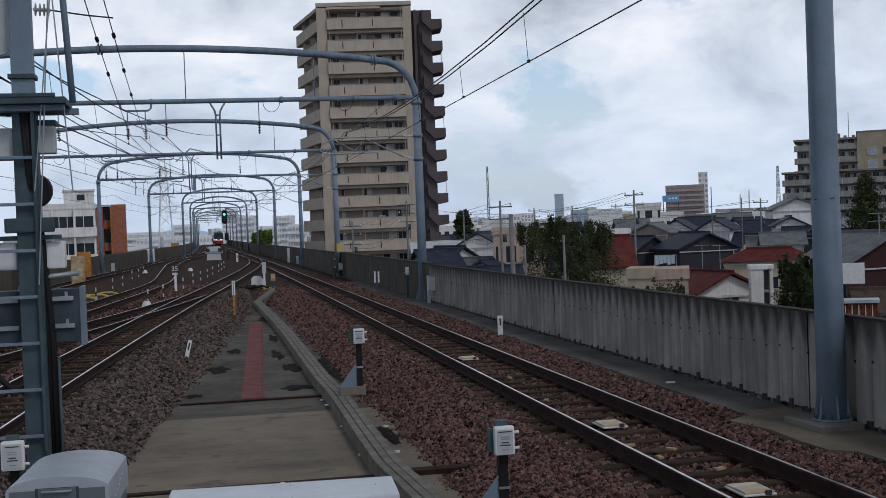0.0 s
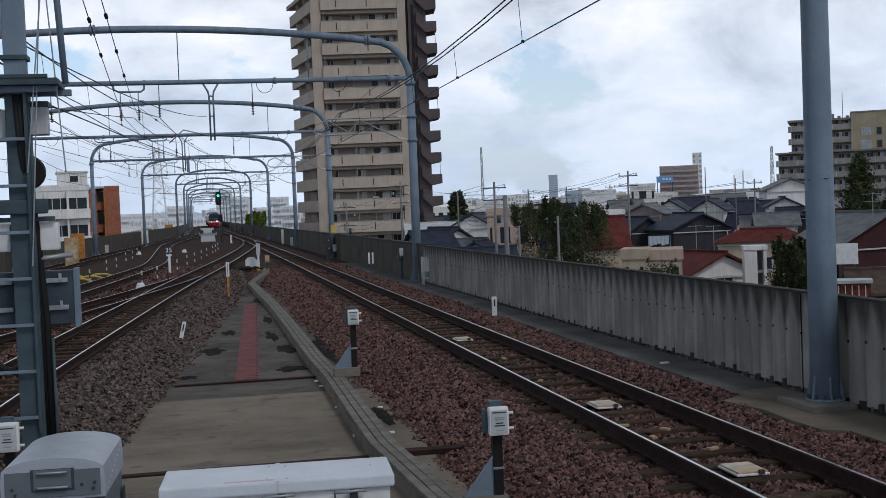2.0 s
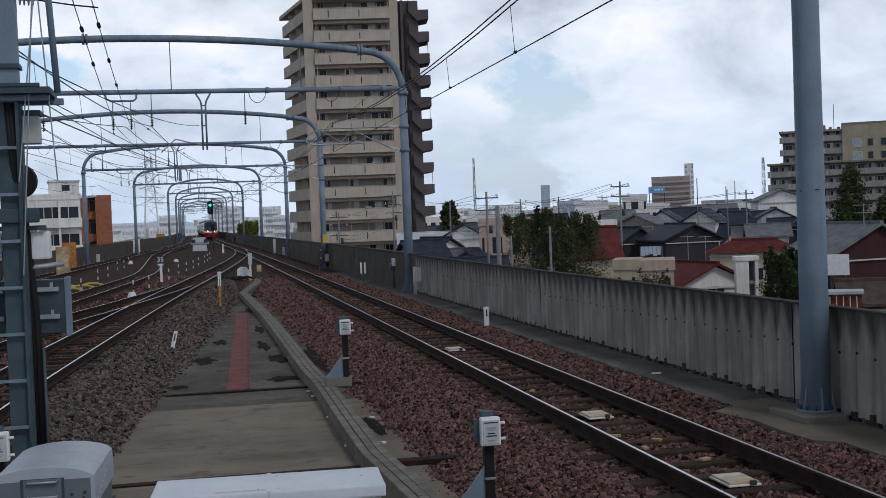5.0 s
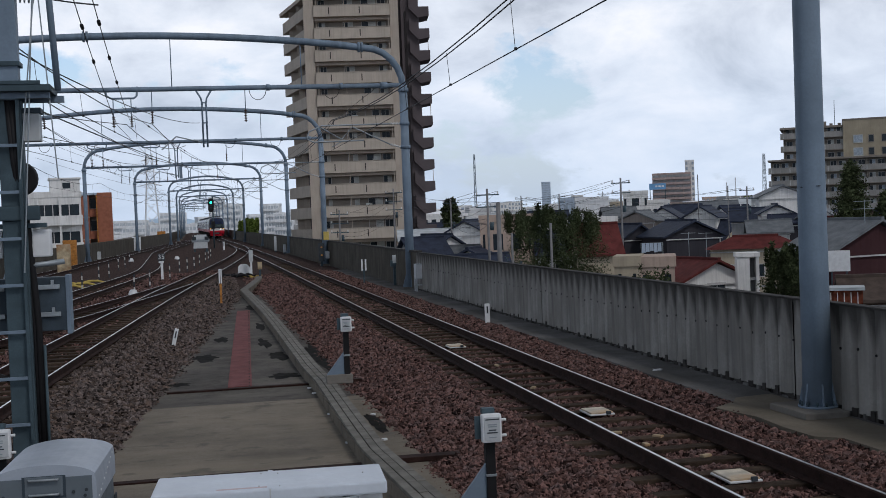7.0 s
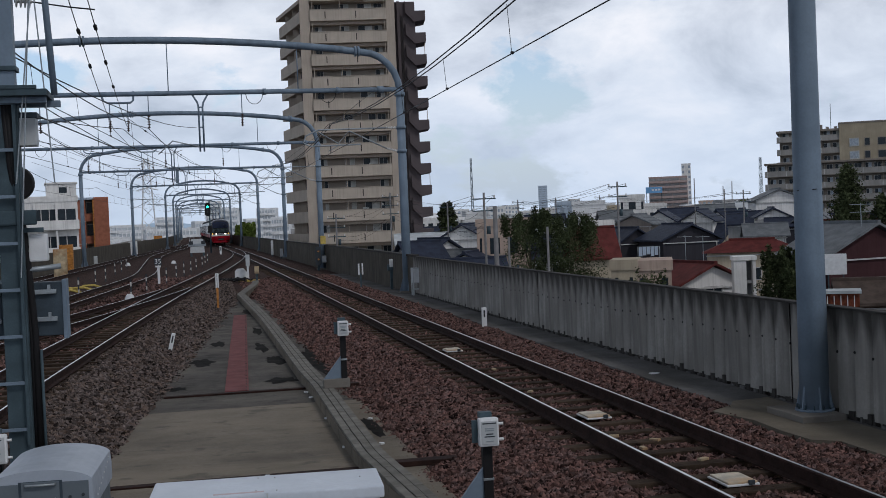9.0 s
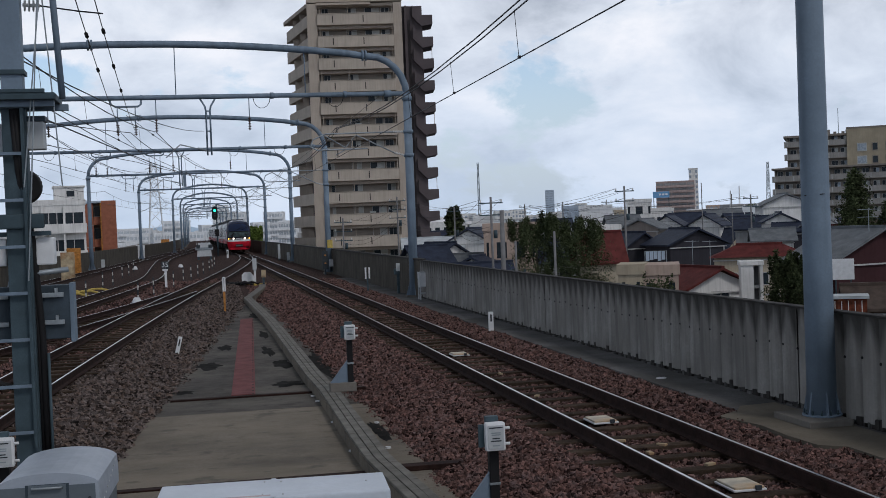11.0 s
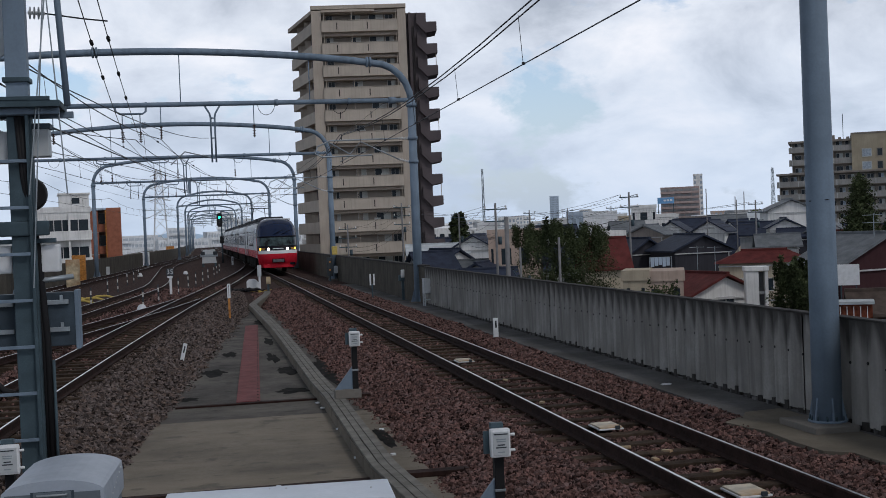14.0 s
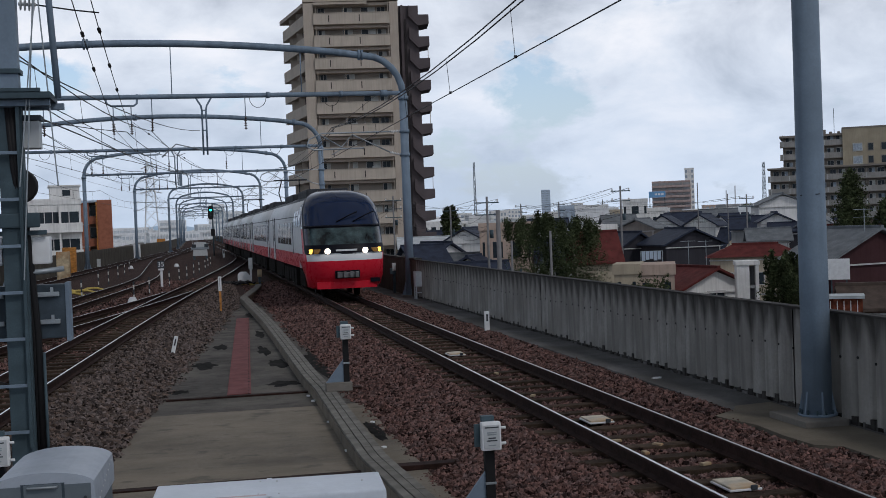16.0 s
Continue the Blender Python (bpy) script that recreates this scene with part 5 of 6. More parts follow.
PAINTS = {"cream": (0.45, 0.39, 0.30), "white": (0.76, 0.76, 0.75), "grey": (0.30, 0.31, 0.32), "dark": (0.045, 0.045, 0.055), "brown": (0.14, 0.095, 0.075), "pink": (0.47, 0.37, 0.31), "rose": (0.42, 0.33, 0.31), "bright": (0.84, 0.86, 0.88), "pale_blue": (0.46, 0.55, 0.66), "taupe": (0.27, 0.235, 0.215), "maroon": (0.055, 0.025, 0.028)}
WALLS = {k: mat(k + "_house_wall", c, 0.85, vary=0.08, scale=0.7, streak=0.2) for k, c in PAINTS.items()}
ROOFS = {"pale": mat("pale_metal_roof", (0.5, 0.54, 0.57), 0.5, vary=0.1, scale=1.0), "slate": mat("slate_roof", (0.036, 0.045, 0.072), 0.6, vary=0.15, scale=1.5, bump=0.4, bscale=9), "red": mat("red_roof", (0.12, 0.031, 0.029), 0.7, vary=0.18, scale=1.5, bump=0.4, bscale=9),
         "grey": mat("grey_roof", (0.16, 0.175, 0.19), 0.6, vary=0.15, scale=1.5, bump=0.4, bscale=9), "brown": mat("brown_roof", (0.085, 0.065, 0.055), 0.7, vary=0.2, scale=1.5, bump=0.4, bscale=9)}
WALLS["balcony"] = mat("balcony_concrete", (0.30, 0.295, 0.285), 0.85, vary=0.1, scale=0.6, streak=0.2)
WALLS["taupe_tile"] = mat("taupe_tile", (0.24, 0.215, 0.19), 0.85, vary=0.1, scale=0.5, streak=0.15)
WALLS["beige_tile"] = mat("beige_tile", (0.36, 0.315, 0.235), 0.85, vary=0.08, scale=0.5, streak=0.12)
PANE = mat("house_glass", (0.03, 0.04, 0.05), 0.1, vary=0.1)
# darker copy of the tower tile, balcony recess shade put into the colour
TOWERR = mat("tower_recess_shade", (0.27, 0.24, 0.21), 0.8, vary=0.1, scale=0.5)
TOWERK = mat("tower_slot", (0.05, 0.046, 0.046), 0.8)
CURTAIN = mat("curtain", (0.45, 0.47, 0.46), 0.6, vary=0.15, scale=1)
FRAMEM = mat("window_frame", (0.5, 0.5, 0.5), 0.5)
PALEPANE = mat("pale_glass", (0.34, 0.40, 0.47), 0.3, vary=0.15)
# paler copy of the glass, sunlight on far panes put into the colour
WHITEPANE = mat("painted_sunlight_glass", (0.60, 0.65, 0.70), 0.35, vary=0.15)
BASE = -8.0


def house(label, az, dist, w, d, eave, ridge, turn, wall, roof, along="x", windows=2, hip=False, name="house", front=False):
    """A two-storey house with a pitched roof; ridge along its width ('x') or depth ('y')."""
    x, y = spot(az, dist)
    if front:
        # the bearing names the foot of the front gable
        x, y = x - d / 2 * math.sin(radians(turn)), y + d / 2 * math.cos(radians(turn))
    t = thing(name, label, "house", (x, y, BASE), turn=turn)
    bm = boxed(-w / 2, w / 2, -d / 2, d / 2, -0.05, eave)
    if not hip:
        if along == "x":
            prism(bm, [(-d / 2, eave), (d / 2, eave), (0, ridge - 0.1)], "x", -w / 2, w / 2)
        else:
            prism(bm, [(-w / 2, eave), (w / 2, eave), (0, ridge - 0.1)], "y", -d / 2, d / 2)
    part("wall", bm, WALLS[wall], t)
    o = 0.45
    bm = bmesh.new()
    if hip:
        a = [bm.verts.new(p) for p in ((-w / 2 - o, -d / 2 - o, eave - 0.1), (w / 2 + o, -d / 2 - o, eave - 0.1), (w / 2 + o, d / 2 + o, eave - 0.1), (-w / 2 - o, d / 2 + o, eave - 0.1))]
        k = max(0.3, w / 2 - d / 2)
        b = [bm.verts.new((-k, 0, ridge)), bm.verts.new((k, 0, ridge))]
        for f in ((a[0], a[1], b[1], b[0]), (a[1], a[2], b[1]), (a[2], a[3], b[0], b[1]), (a[3], a[0], b[0]), (a[3], a[2], a[1], a[0])):
            bm.faces.new(f)
    else:
        s, l = (d, w) if along == "x" else (w, d)
        pitch = (ridge - eave) / (s / 2)
        lo = eave - o * pitch
        prism(bm, [(-s / 2 - o, lo), (0, ridge), (s / 2 + o, lo), (s / 2 + o, lo + 0.16), (0, ridge + 0.18), (-s / 2 - o, lo + 0.16)], along, -l / 2 - o, l / 2 + o)
    rf = part("roof", bm, ROOFS[roof], t)
    if hip:
        part("ridge_cap", boxed(-max(0.3, w / 2 - d / 2), max(0.3, w / 2 - d / 2), -0.14, 0.14, ridge - 0.06, ridge + 0.16, 0.03), ROOFS[roof], rf)
    elif along == "x":
        part("ridge_cap", boxed(-w / 2 - o, w / 2 + o, -0.14, 0.14, ridge + 0.1, ridge + 0.3, 0.03), ROOFS[roof], rf)
    else:
        part("ridge_cap", boxed(-0.14, 0.14, -d / 2 - o, d / 2 + o, ridge + 0.1, ridge + 0.3, 0.03), ROOFS[roof], rf)
    part("gutter", boxed(-w / 2 - 0.1, w / 2 + 0.1, -d / 2 - 0.16, -d / 2 - 0.06, eave - 0.42, eave - 0.32), FRAMEM, t)
    part("downpipe", boxed(w / 2 - 0.22, w / 2 - 0.14, -d / 2 - 0.1, -d / 2, 0, eave - 0.4), FRAMEM, t)
    part("string_course", boxed(-w / 2 - 0.03, w / 2 + 0.03, -d / 2 - 0.04, -d / 2, 2.75, 2.9), WALLS["grey"], t)
    for fl in (1.0, 3.7):
        if fl + 1.3 > eave:
            continue
        for k in range(windows):
            cx = -w / 2 + w * (k + 0.5) / windows
            wd = part("window", boxed(cx - 0.75, cx + 0.75, -d / 2 - 0.06, -d / 2, fl, fl + 1.2), FRAMEM, t)
            for q in (-0.34, 0.34):
                part("pane", boxed(cx + q - 0.3, cx + q + 0.3, -d / 2 - 0.075, -d / 2 - 0.06, fl + 0.07, fl + 1.13), PANE, wd)
    return t


def flats(label, az, dist, w, d, floors, turn, wall, name="apartment_building", bays=5, storey=2.9, rail=None, extra=0.0, balcony=True, glass=None):
    """A block of flats: slab bands, dark recesses with window panes, balcony fronts."""
    x, y = spot(az, dist)
    t = thing(name, label, "building", (x, y, BASE), turn=turn)
    h = floors * storey + extra
    part("wall", boxed(-w / 2, w / 2, -d / 2, d / 2, -0.05, h), WALLS[wall], t)
    part("parapet", boxed(-w / 2 - 0.1, w / 2 + 0.1, -d / 2 - 0.1, d / 2 + 0.1, h, h + 0.7), WALLS[wall], t)
    for f in range(floors):
        z = f * storey + extra
        part("recess", boxed(-w / 2 + 0.25, w / 2 - 0.25, -d / 2 - 0.02, -d / 2, z + 0.9, z + 2.4), glass or PANE, t)
        if balcony:
            part("balcony", boxed(-w / 2 - 0.1, w / 2 + 0.1, -d / 2 - 1.1, -d / 2 - 0.02, z - 0.1, z + 1.05), rail or WALLS[wall], t)
            for k in range(1, bays):
                px = -w / 2 + w * k / bays
                part("divider", boxed(px - 0.1, px + 0.1, -d / 2 - 1.0, -d / 2 - 0.021, z + 1.05, z + storey - 0.1), WALLS[wall], t)
        else:
            for k in range(bays):
                px = -w / 2 + w * (k + 0.5) / bays
                part("pier", boxed(px - w / bays * 0.22, px + w / bays * 0.22, -d / 2 - 0.06, -d / 2 - 0.02, z + 0.85, z + 2.45), WALLS[wall], t)
    return t


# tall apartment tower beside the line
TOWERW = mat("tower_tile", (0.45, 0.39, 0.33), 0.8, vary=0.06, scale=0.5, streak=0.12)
# dark stair tile, also used to paint shade in the side recesses
TOWERD = mat("tower_dark_tile_shade", (0.115, 0.098, 0.104), 0.8, vary=0.08, scale=0.5)
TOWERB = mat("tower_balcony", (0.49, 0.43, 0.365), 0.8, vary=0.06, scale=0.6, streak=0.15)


def tower():
    x, y = spot(7.6, 158)
    t = thing("apartment_tower", "tall beige tiled apartment tower with long balconies", "apartment tower", (x, y, BASE), turn=-7.6)
    storey, floors = 2.88, 14
    h = 39.6
    part("core", boxed(-5.4, 5.6, 0.5, 14, -0.1, h), TOWERW, t)
    for x0, x1 in ((-6.05, -4.75), (5.1, 6.2)):
        part("front_pier", boxed(x0, x1, -1.2, 0.5, -0.1, h - 0.15, 0.03), TOWERW, t)
    part("roof_slab", boxed(-6.1, 6.25, -1.25, 14, h, h + 0.5, 0.03), TOWERW, t)
    part("roof_canopy", boxed(-4.75, 2.2, -1.5, -0.3, h - 0.42, h - 0.12, 0.02), TOWERW, t)
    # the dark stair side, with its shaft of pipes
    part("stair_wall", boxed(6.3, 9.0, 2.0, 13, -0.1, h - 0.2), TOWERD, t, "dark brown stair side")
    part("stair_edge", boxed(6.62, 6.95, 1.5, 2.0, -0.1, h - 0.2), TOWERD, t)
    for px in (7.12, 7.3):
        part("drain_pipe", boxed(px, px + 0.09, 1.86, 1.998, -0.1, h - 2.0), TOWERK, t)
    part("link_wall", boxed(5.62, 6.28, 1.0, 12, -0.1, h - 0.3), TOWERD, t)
    rnd = random.Random(4)
    for f in range(floors):
        z = f * storey - 0.82
        if z > 0:
            b = part("balcony", boxed(-4.74, 5.09, -1.5, 0.4, z, z + 1.44, 0.03), TOWERB, t, "beige balcony front")
            for px in (-2.75, 1.2):
                part("slot", boxed(px - 0.06, px + 0.06, -1.53, -1.5, z + 0.3, z + 1.18), TOWERK, b)
            part("coping", boxed(-4.74, 5.09, -1.56, -1.4, z + 1.44, z + 1.5), TOWERW, b)
        # recess wall in the darker tone, painting the shade behind the balconies
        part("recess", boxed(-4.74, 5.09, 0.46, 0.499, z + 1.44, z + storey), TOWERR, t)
        # beam under the floor above, hung back from the balcony edge
        part("lintel", boxed(-4.74, 5.09, -0.75, 0.4, z + storey - 0.42, z + storey - 0.03), TOWERW, t)
        for px in (-4.45, -0.85, 4.85):
            part("drain_pipe", boxed(px, px + 0.08, -1.3, -1.22, z + 1.44, z + storey), TOWERW, t)
        for wx, ww in ((-4.2, 0.9), (-1.0, 1.3), (1.4, 1.9), (3.5, 1.1)):
            if rnd.random() < 0.9:
                wd = part("window", boxed(wx, wx + ww, 0.40, 0.458, z + 1.2, z + 2.42), FRAMEM, t)
                part("pane", boxed(wx + 0.06, wx + ww * 0.48, 0.38, 0.398, z + 1.25, z + 2.37), rnd.choice((PANE, PANE, TOWERR)), wd)
                part("pane", boxed(wx + ww * 0.52, wx + ww - 0.06, 0.38, 0.398, z + 1.25, z + 2.37), rnd.choice((CURTAIN, CURTAIN, PANE)), wd)
        if rnd.random() < 0.6:
            q = rnd.uniform(-3.8, 4.0)
            part("air_conditioner", boxed(q, q + 0.8, -0.2, 0.2, z + 1.45, z + 1.75), CURTAIN, t)
        # balconies of the receding side, running back at an angle
        bm = bmesh.new()
        prism(bm, [(-5.5, -0.4), (-5.5, 13), (-9.5, 13), (-9.5, 12.6), (-6.1, -0.4)], "z", z - 0.05, z + 1.44)
        sb = part("side_balcony", bm, TOWERB, t, "beige side balcony")
        # side recess in the dark tone, its deep shade painted
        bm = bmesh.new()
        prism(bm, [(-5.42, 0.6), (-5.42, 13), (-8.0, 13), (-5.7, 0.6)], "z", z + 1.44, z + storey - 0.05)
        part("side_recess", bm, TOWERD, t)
        for u in (0.36, 0.7):
            xx, yy = -6.0 - 3.4 * u, -0.3 + 13 * u
            part("divider", boxed(xx, xx + 1.5, yy, yy + 0.15, z + 1.44, z + storey - 0.05), TOWERW, sb)
        # stair landings stepping out of the dark side
        bm = bmesh.new()
        prism(bm, [(8.9, z + 0.05), (10.35, z + 0.3), (10.35, z + 1.5), (8.9, z + 1.5), (7.7, z + 2.8), (7.7, z + 1.3)], "y", 1.5, 6.0)
        part("stair_landing", bm, TOWERD, t)
        if f % 3 == 2:
            part("downpipe", boxed(10.1, 10.17, 1.7, 1.77, z + 1.5, z + storey + 0.2), TOWERW, t)
    part("side_roof", prism(bmesh.new(), [(-5.5, -0.4), (-5.5, 13.5), (-9.9, 13.5), (-9.9, 13.0), (-6.2, -0.4)], "z", h - 0.5, h - 0.02), TOWERW, t)


tower()

# named houses near the parapet
house("white house with a red roof and a gable towards the line", 24.3, 88, 5.4, 5.2, 5.15, 6.4, 9, "white", "red", along="y", windows=1, front=True)
x, y = spot(25.62, 84)
t = thing("stair_tower", "white rendered stair tower with narrow openings", "stair tower", (x, y, BASE), turn=-20)
part("wall", boxed(-0.62, 0.22, -0.8, 0.8, 0, 6.85, 0.02), WALLS["white"], t)
part("back_wall", boxed(0.22, 0.62, 0.3, 0.8, 0, 6.75), WALLS["grey"], t)
part("corner_post", boxed(0.62, 0.84, -0.8, 0.8, 0, 6.85, 0.02), WALLS["white"], t)
part("top_slab", boxed(-0.7, 0.9, -0.88, 0.88, 6.85, 7.15, 0.03), WALLS["white"], t)
part("landing", boxed(0.22, 0.62, -0.7, 0.29, 5.3, 5.5), WALLS["grey"], t)
house("long cream house with a hipped red tiled roof", 26.1, 116, 8.2, 4.0, 6.4, 7.4, -24, "cream", "red", hip=True, windows=3)
house("large dark house with a slate roof", 23.35, 123, 6.0, 6.0, 7.5, 8.85, 3, "dark", "slate", along="y", windows=2, front=True)
house("dark house with a slate roof", 20.85, 128, 3.6, 4.6, 7.4, 8.6, 8, "dark", "slate", along="y", windows=1, front=True)
house("maroon boarded house under a grey tiled roof", 31.45, 84, 8.0, 4.6, 7.1, 8.95, 12, "maroon", "grey", along="y", windows=0, front=True)
house("low shed with an old brown tiled roof", 32.0, 69, 5.0, 4.0, 5.2, 6.1, -25, "brown", "brown", along="x", windows=0)
x, y = spot(29.75, 70)
t = thing("billboard", "blank white panel on the house wall", "sign", (x, y, BASE), turn=-29)
part("panel", boxed(-0.58, 0.58, -0.06, 0.06, 6.5, 7.65, 0.01), WHITE, t)
for px in (-0.4, 0.4):
    part("post", boxed(px - 0.04, px + 0.04, 0.06, 0.14, 0, 7.6), STEELD, t)
x, y = spot(29.85, 60)
t = thing("rusty_shed", "shed of rusty corrugated sheets with a pale roof", "shed", (x, y, BASE), turn=-29)
part("sheet_wall", boxed(-0.9, 0.9, -0.7, 0.7, 0, 6.2), mat("rusty_sheet", (0.19, 0.055, 0.03), 0.8, vary=0.3, scale=4, streak=0.6), t)
part("roof", boxed(-1.0, 1.0, -0.85, 0.85, 6.2, 6.34), mat("pale_sheet", (0.42, 0.46, 0.48), 0.5, vary=0.1), t)
for k in range(6):
    part("rib", boxed(-0.85 + 0.3 * k, -0.81 + 0.3 * k, -0.73, -0.7, 5.2, 6.1), WALLS["white"], t)
t = flats("low pinkish rendered building with a flat roof", 21.6, 85, 2.4, 5, 2, -22, "pink", name="flat_house", bays=1, storey=2.9, extra=0.6, balcony=False)
flats("low cream rendered building with a flat roof", 20.3, 84.5, 1.7, 4, 2, -24, "cream", name="flat_house", bays=1, storey=2.9, extra=0.7, balcony=False)
house("house with a steep dark red roof", 18.75, 100, 3.0, 4.0, 7.1, 9.1, -6, "cream", "red", along="x", windows=1)
house("low blue-grey roofed house", 12.6, 98, 6.4, 6.0, 5.0, 7.0, -5, "grey", "slate", along="x", windows=3)
house("long low grey roofed house", 11.6, 120, 9.0, 6.0, 5.6, 7.2, -12, "grey", "grey", along="x", windows=4)
house("white gabled house with a pale roof", 27.2, 180, 6.6, 8.0, 11.3, 12.7, -18, "white", "grey", along="y", windows=2)
house("small white house with a dark roof", 27.0, 152, 3.6, 4.0, 9.2, 10.1, -20, "white", "slate", along="y", windows=1)
house("white house with a grey tiled roof", 26.7, 134, 4.0, 4.0, 7.4, 8.4, -22, "white", "grey", windows=2)
house("taupe gabled house between the flats", 21.0, 160, 5.0, 5.0, 8.8, 9.9, -40, "taupe", "grey", along="y", windows=2)
flats("taupe building with a row of windows", 23.3, 220, 6.6, 7, 3, -23, "taupe", bays=4, storey=3.3, extra=0.5, balcony=False, name="office_building")
flats("large plain white hall without windows", 18.65, 200, 5.2, 8, 1, -17, "bright", bays=1, storey=3.0, extra=8.8, balcony=False, name="office_building", glass=WALLS["bright"])
flats("pale blue building beside the white hall", 17.6, 230, 4.0, 8, 4, -17, "pale_blue", bays=3, storey=3.0, extra=0.2, balcony=False, name="office_building", glass=PALEPANE)
flats("grey low building with wide windows", 18.95, 126, 3.4, 5, 3, -15, "white", bays=3, storey=2.9, extra=0.3, balcony=False, name="office_building")
flats("pale concrete building with few windows", 20.7, 250, 5.0, 8, 4, -20, "white", bays=2, storey=3.2, extra=0.4, balcony=False, name="office_building")
flats("pale concrete building with few windows", 21.6, 252, 5.0, 8, 3, -21, "white", bays=4, storey=3.6, extra=0.5, balcony=False, name="office_building")
house("tall narrow house clad in dark boards", 27.6, 150, 4.0, 6.0, 8.0, 8.8, -27, "dark", "slate", along="x", windows=1)
def stepped_flats():
    """A stepped block: a high part, a plain gabled part with square windows, a long lower wing with balconies before them."""
    x, y = spot(29.5, 290)
    t = thing("apartment_building", "stepped beige apartment block with long grey balconies", "building", (x, y, BASE), turn=-29.5)
    rnd = random.Random(12)
    grey, wall = WALLS["balcony"], WALLS["taupe_tile"]

    def storey_row(x0, x1, yf, z, bays, over=0.0):
        b = part("balcony", boxed(x0 - over, x1, yf - 1.3, yf - 0.01, z - 0.15, z + 1.1, 0.03), grey, t, "grey balcony front")
        part("slab_edge", boxed(x0 - over - 0.05, x1, yf - 1.35, yf - 0.01, z - 0.27, z - 0.152), wall, b)
        step = (x1 - x0) / bays
        for k in range(bays):
            cx = x0 + step * k
            part("joint", boxed(cx - 0.09, cx + 0.09, yf - 1.34, yf - 1.3, z - 0.1, z + 1.05), CURTAIN, b)
            part("divider", boxed(cx - 0.06, cx + 0.06, yf - 1.2, yf - 0.01, z + 1.1, z + 2.6), wall, b)
            for q, w in ((0.12, 0.32), (0.56, 0.36)):
                wd = part("window", boxed(cx + step * q, cx + step * (q + w), yf - 0.07, yf - 0.005, z + 0.1, z + 2.15), FRAMEM, t)
                part("pane", boxed(cx + step * q + 0.06, cx + step * (q + w / 2) - 0.02, yf - 0.09, yf - 0.07, z + 0.2, z + 2.08), PANE, wd)
                part("pane", boxed(cx + step * (q + w / 2) + 0.02, cx + step * (q + w) - 0.06, yf - 0.09, yf - 0.07, z + 0.2, z + 2.08), rnd.choice((PANE, CURTAIN, PALEPANE)), wd)

    part("high_wall", boxed(-10.1, 3.4, 0, 13, -0.05, 27.0), wall, t)
    part("high_roof", boxed(-10.9, 3.6, -1.4, 13.2, 27.0, 27.5, 0.03), wall, t)
    for k in range(3):
        storey_row(-10.1, 3.5, 0, 25.05 - 2.9 * k, 3, 0.7)
    part("gable_wall", boxed(2.9, 17.5, -1.6, 13, -0.05, 28.4), WALLS["beige_tile"], t, "beige tiled wall")
    part("gable_coping", boxed(2.8, 17.6, -1.7, 13.1, 28.4, 28.75, 0.02), WALLS["taupe_tile"], t)
    for z in (24.1, 21.2):
        for cx, w in ((6.1, 0.9), (8.9, 0.5), (12.0, 0.8), (15.2, 0.8)):
            wd = part("window", boxed(cx - w - 0.15, cx + w + 0.15, -1.7, -1.59, z - 0.95, z + 0.95), CURTAIN if w == 0.9 else TOWERR, t)
            part("pane", boxed(cx - w, cx + w, -1.73, -1.69, z - 0.75, z + 0.75), PALEPANE if w == 0.9 else PANE, wd)
    for cx in (-1.0, 0.4, 2.2):
        part("roof_tank", boxed(cx - 0.35, cx + 0.35, 3, 4, 27.5, 28.2 + 0.5 * (cx < 0)), wall, t)
    part("aerial", tubed([(1.2, 3, 27.4), (1.2, 3, 33.5)], 0.07, 5), STEELD, t)
    part("wing_wall", boxed(-12.8, 20, -6.0, -1.62, -0.05, 19.6), wall, t)
    part("wing_roof", boxed(-13.5, 20.2, -7.5, -1.62, 19.6, 20.0, 0.03), wall, t)
    for k in range(4):
        storey_row(-12.8, 20, -6.0, 17.1 - 2.9 * k, 8, 0.6)


stepped_flats()
flats("pinkish high block of flats", 22.4, 690, 21, 16, 10, -22, "rose", bays=5, storey=2.8, rail=WALLS["rose"], extra=0.5, glass=WALLS["grey"])
x, y = spot(21.75, 660)
t = thing("roof_sign", "pale blue advertising board with unreadable white writing", "sign", (x, y, BASE), turn=-22)
part("board", boxed(-4.4, 4.4, -0.2, 0.2, 19.9, 23.2), mat("sign_blue", (0.16, 0.34, 0.58), 0.5, vary=0.05), t)
for k in range(3):
    part("bar", boxed(-1.2 + 1.7 * k, 0.0 + 1.7 * k, -0.25, -0.2, 21.2, 22.1), WHITE, t)
for px in (-4, 4):
    part("post", boxed(px - 0.2, px + 0.2, 0.2, 0.5, 0, 23), STEELD, t)
flats("white stair tower of the pinkish block", 23.25, 688, 5, 6, 12, -23, "white", bays=1, storey=2.86, extra=1.0, balcony=False, glass=PALEPANE)
flats("plain grey box of a building", 18.5, 300, 8, 9, 3, -18, "grey", bays=3, storey=3.9, extra=0.5, balcony=False, name="office_building")
flats("pale concrete building with flat roof", 20.9, 330, 11, 9, 3, -21, "cream", bays=4, storey=3.6, extra=0.4, balcony=False, name="office_building")
flats("low concrete shop building", 14.6, 116, 5.0, 6, 2, -14, "pink", bays=3, storey=3.5, extra=2.6, balcony=False, name="office_building")
flats("low white rendered building with flat roof", 18.9, 150, 7.5, 6, 2, -18, "white", bays=4, storey=3.5, extra=0.3, balcony=False, name="office_building")
# distance haze on this tower is painted in by its pale blue wall
flats("grey slab tower far over the roofs", 16.55, 1900, 14, 13, 16, -17, "pale_blue", bays=7, storey=3.5, balcony=False, glass=PALEPANE, name="office_tower")
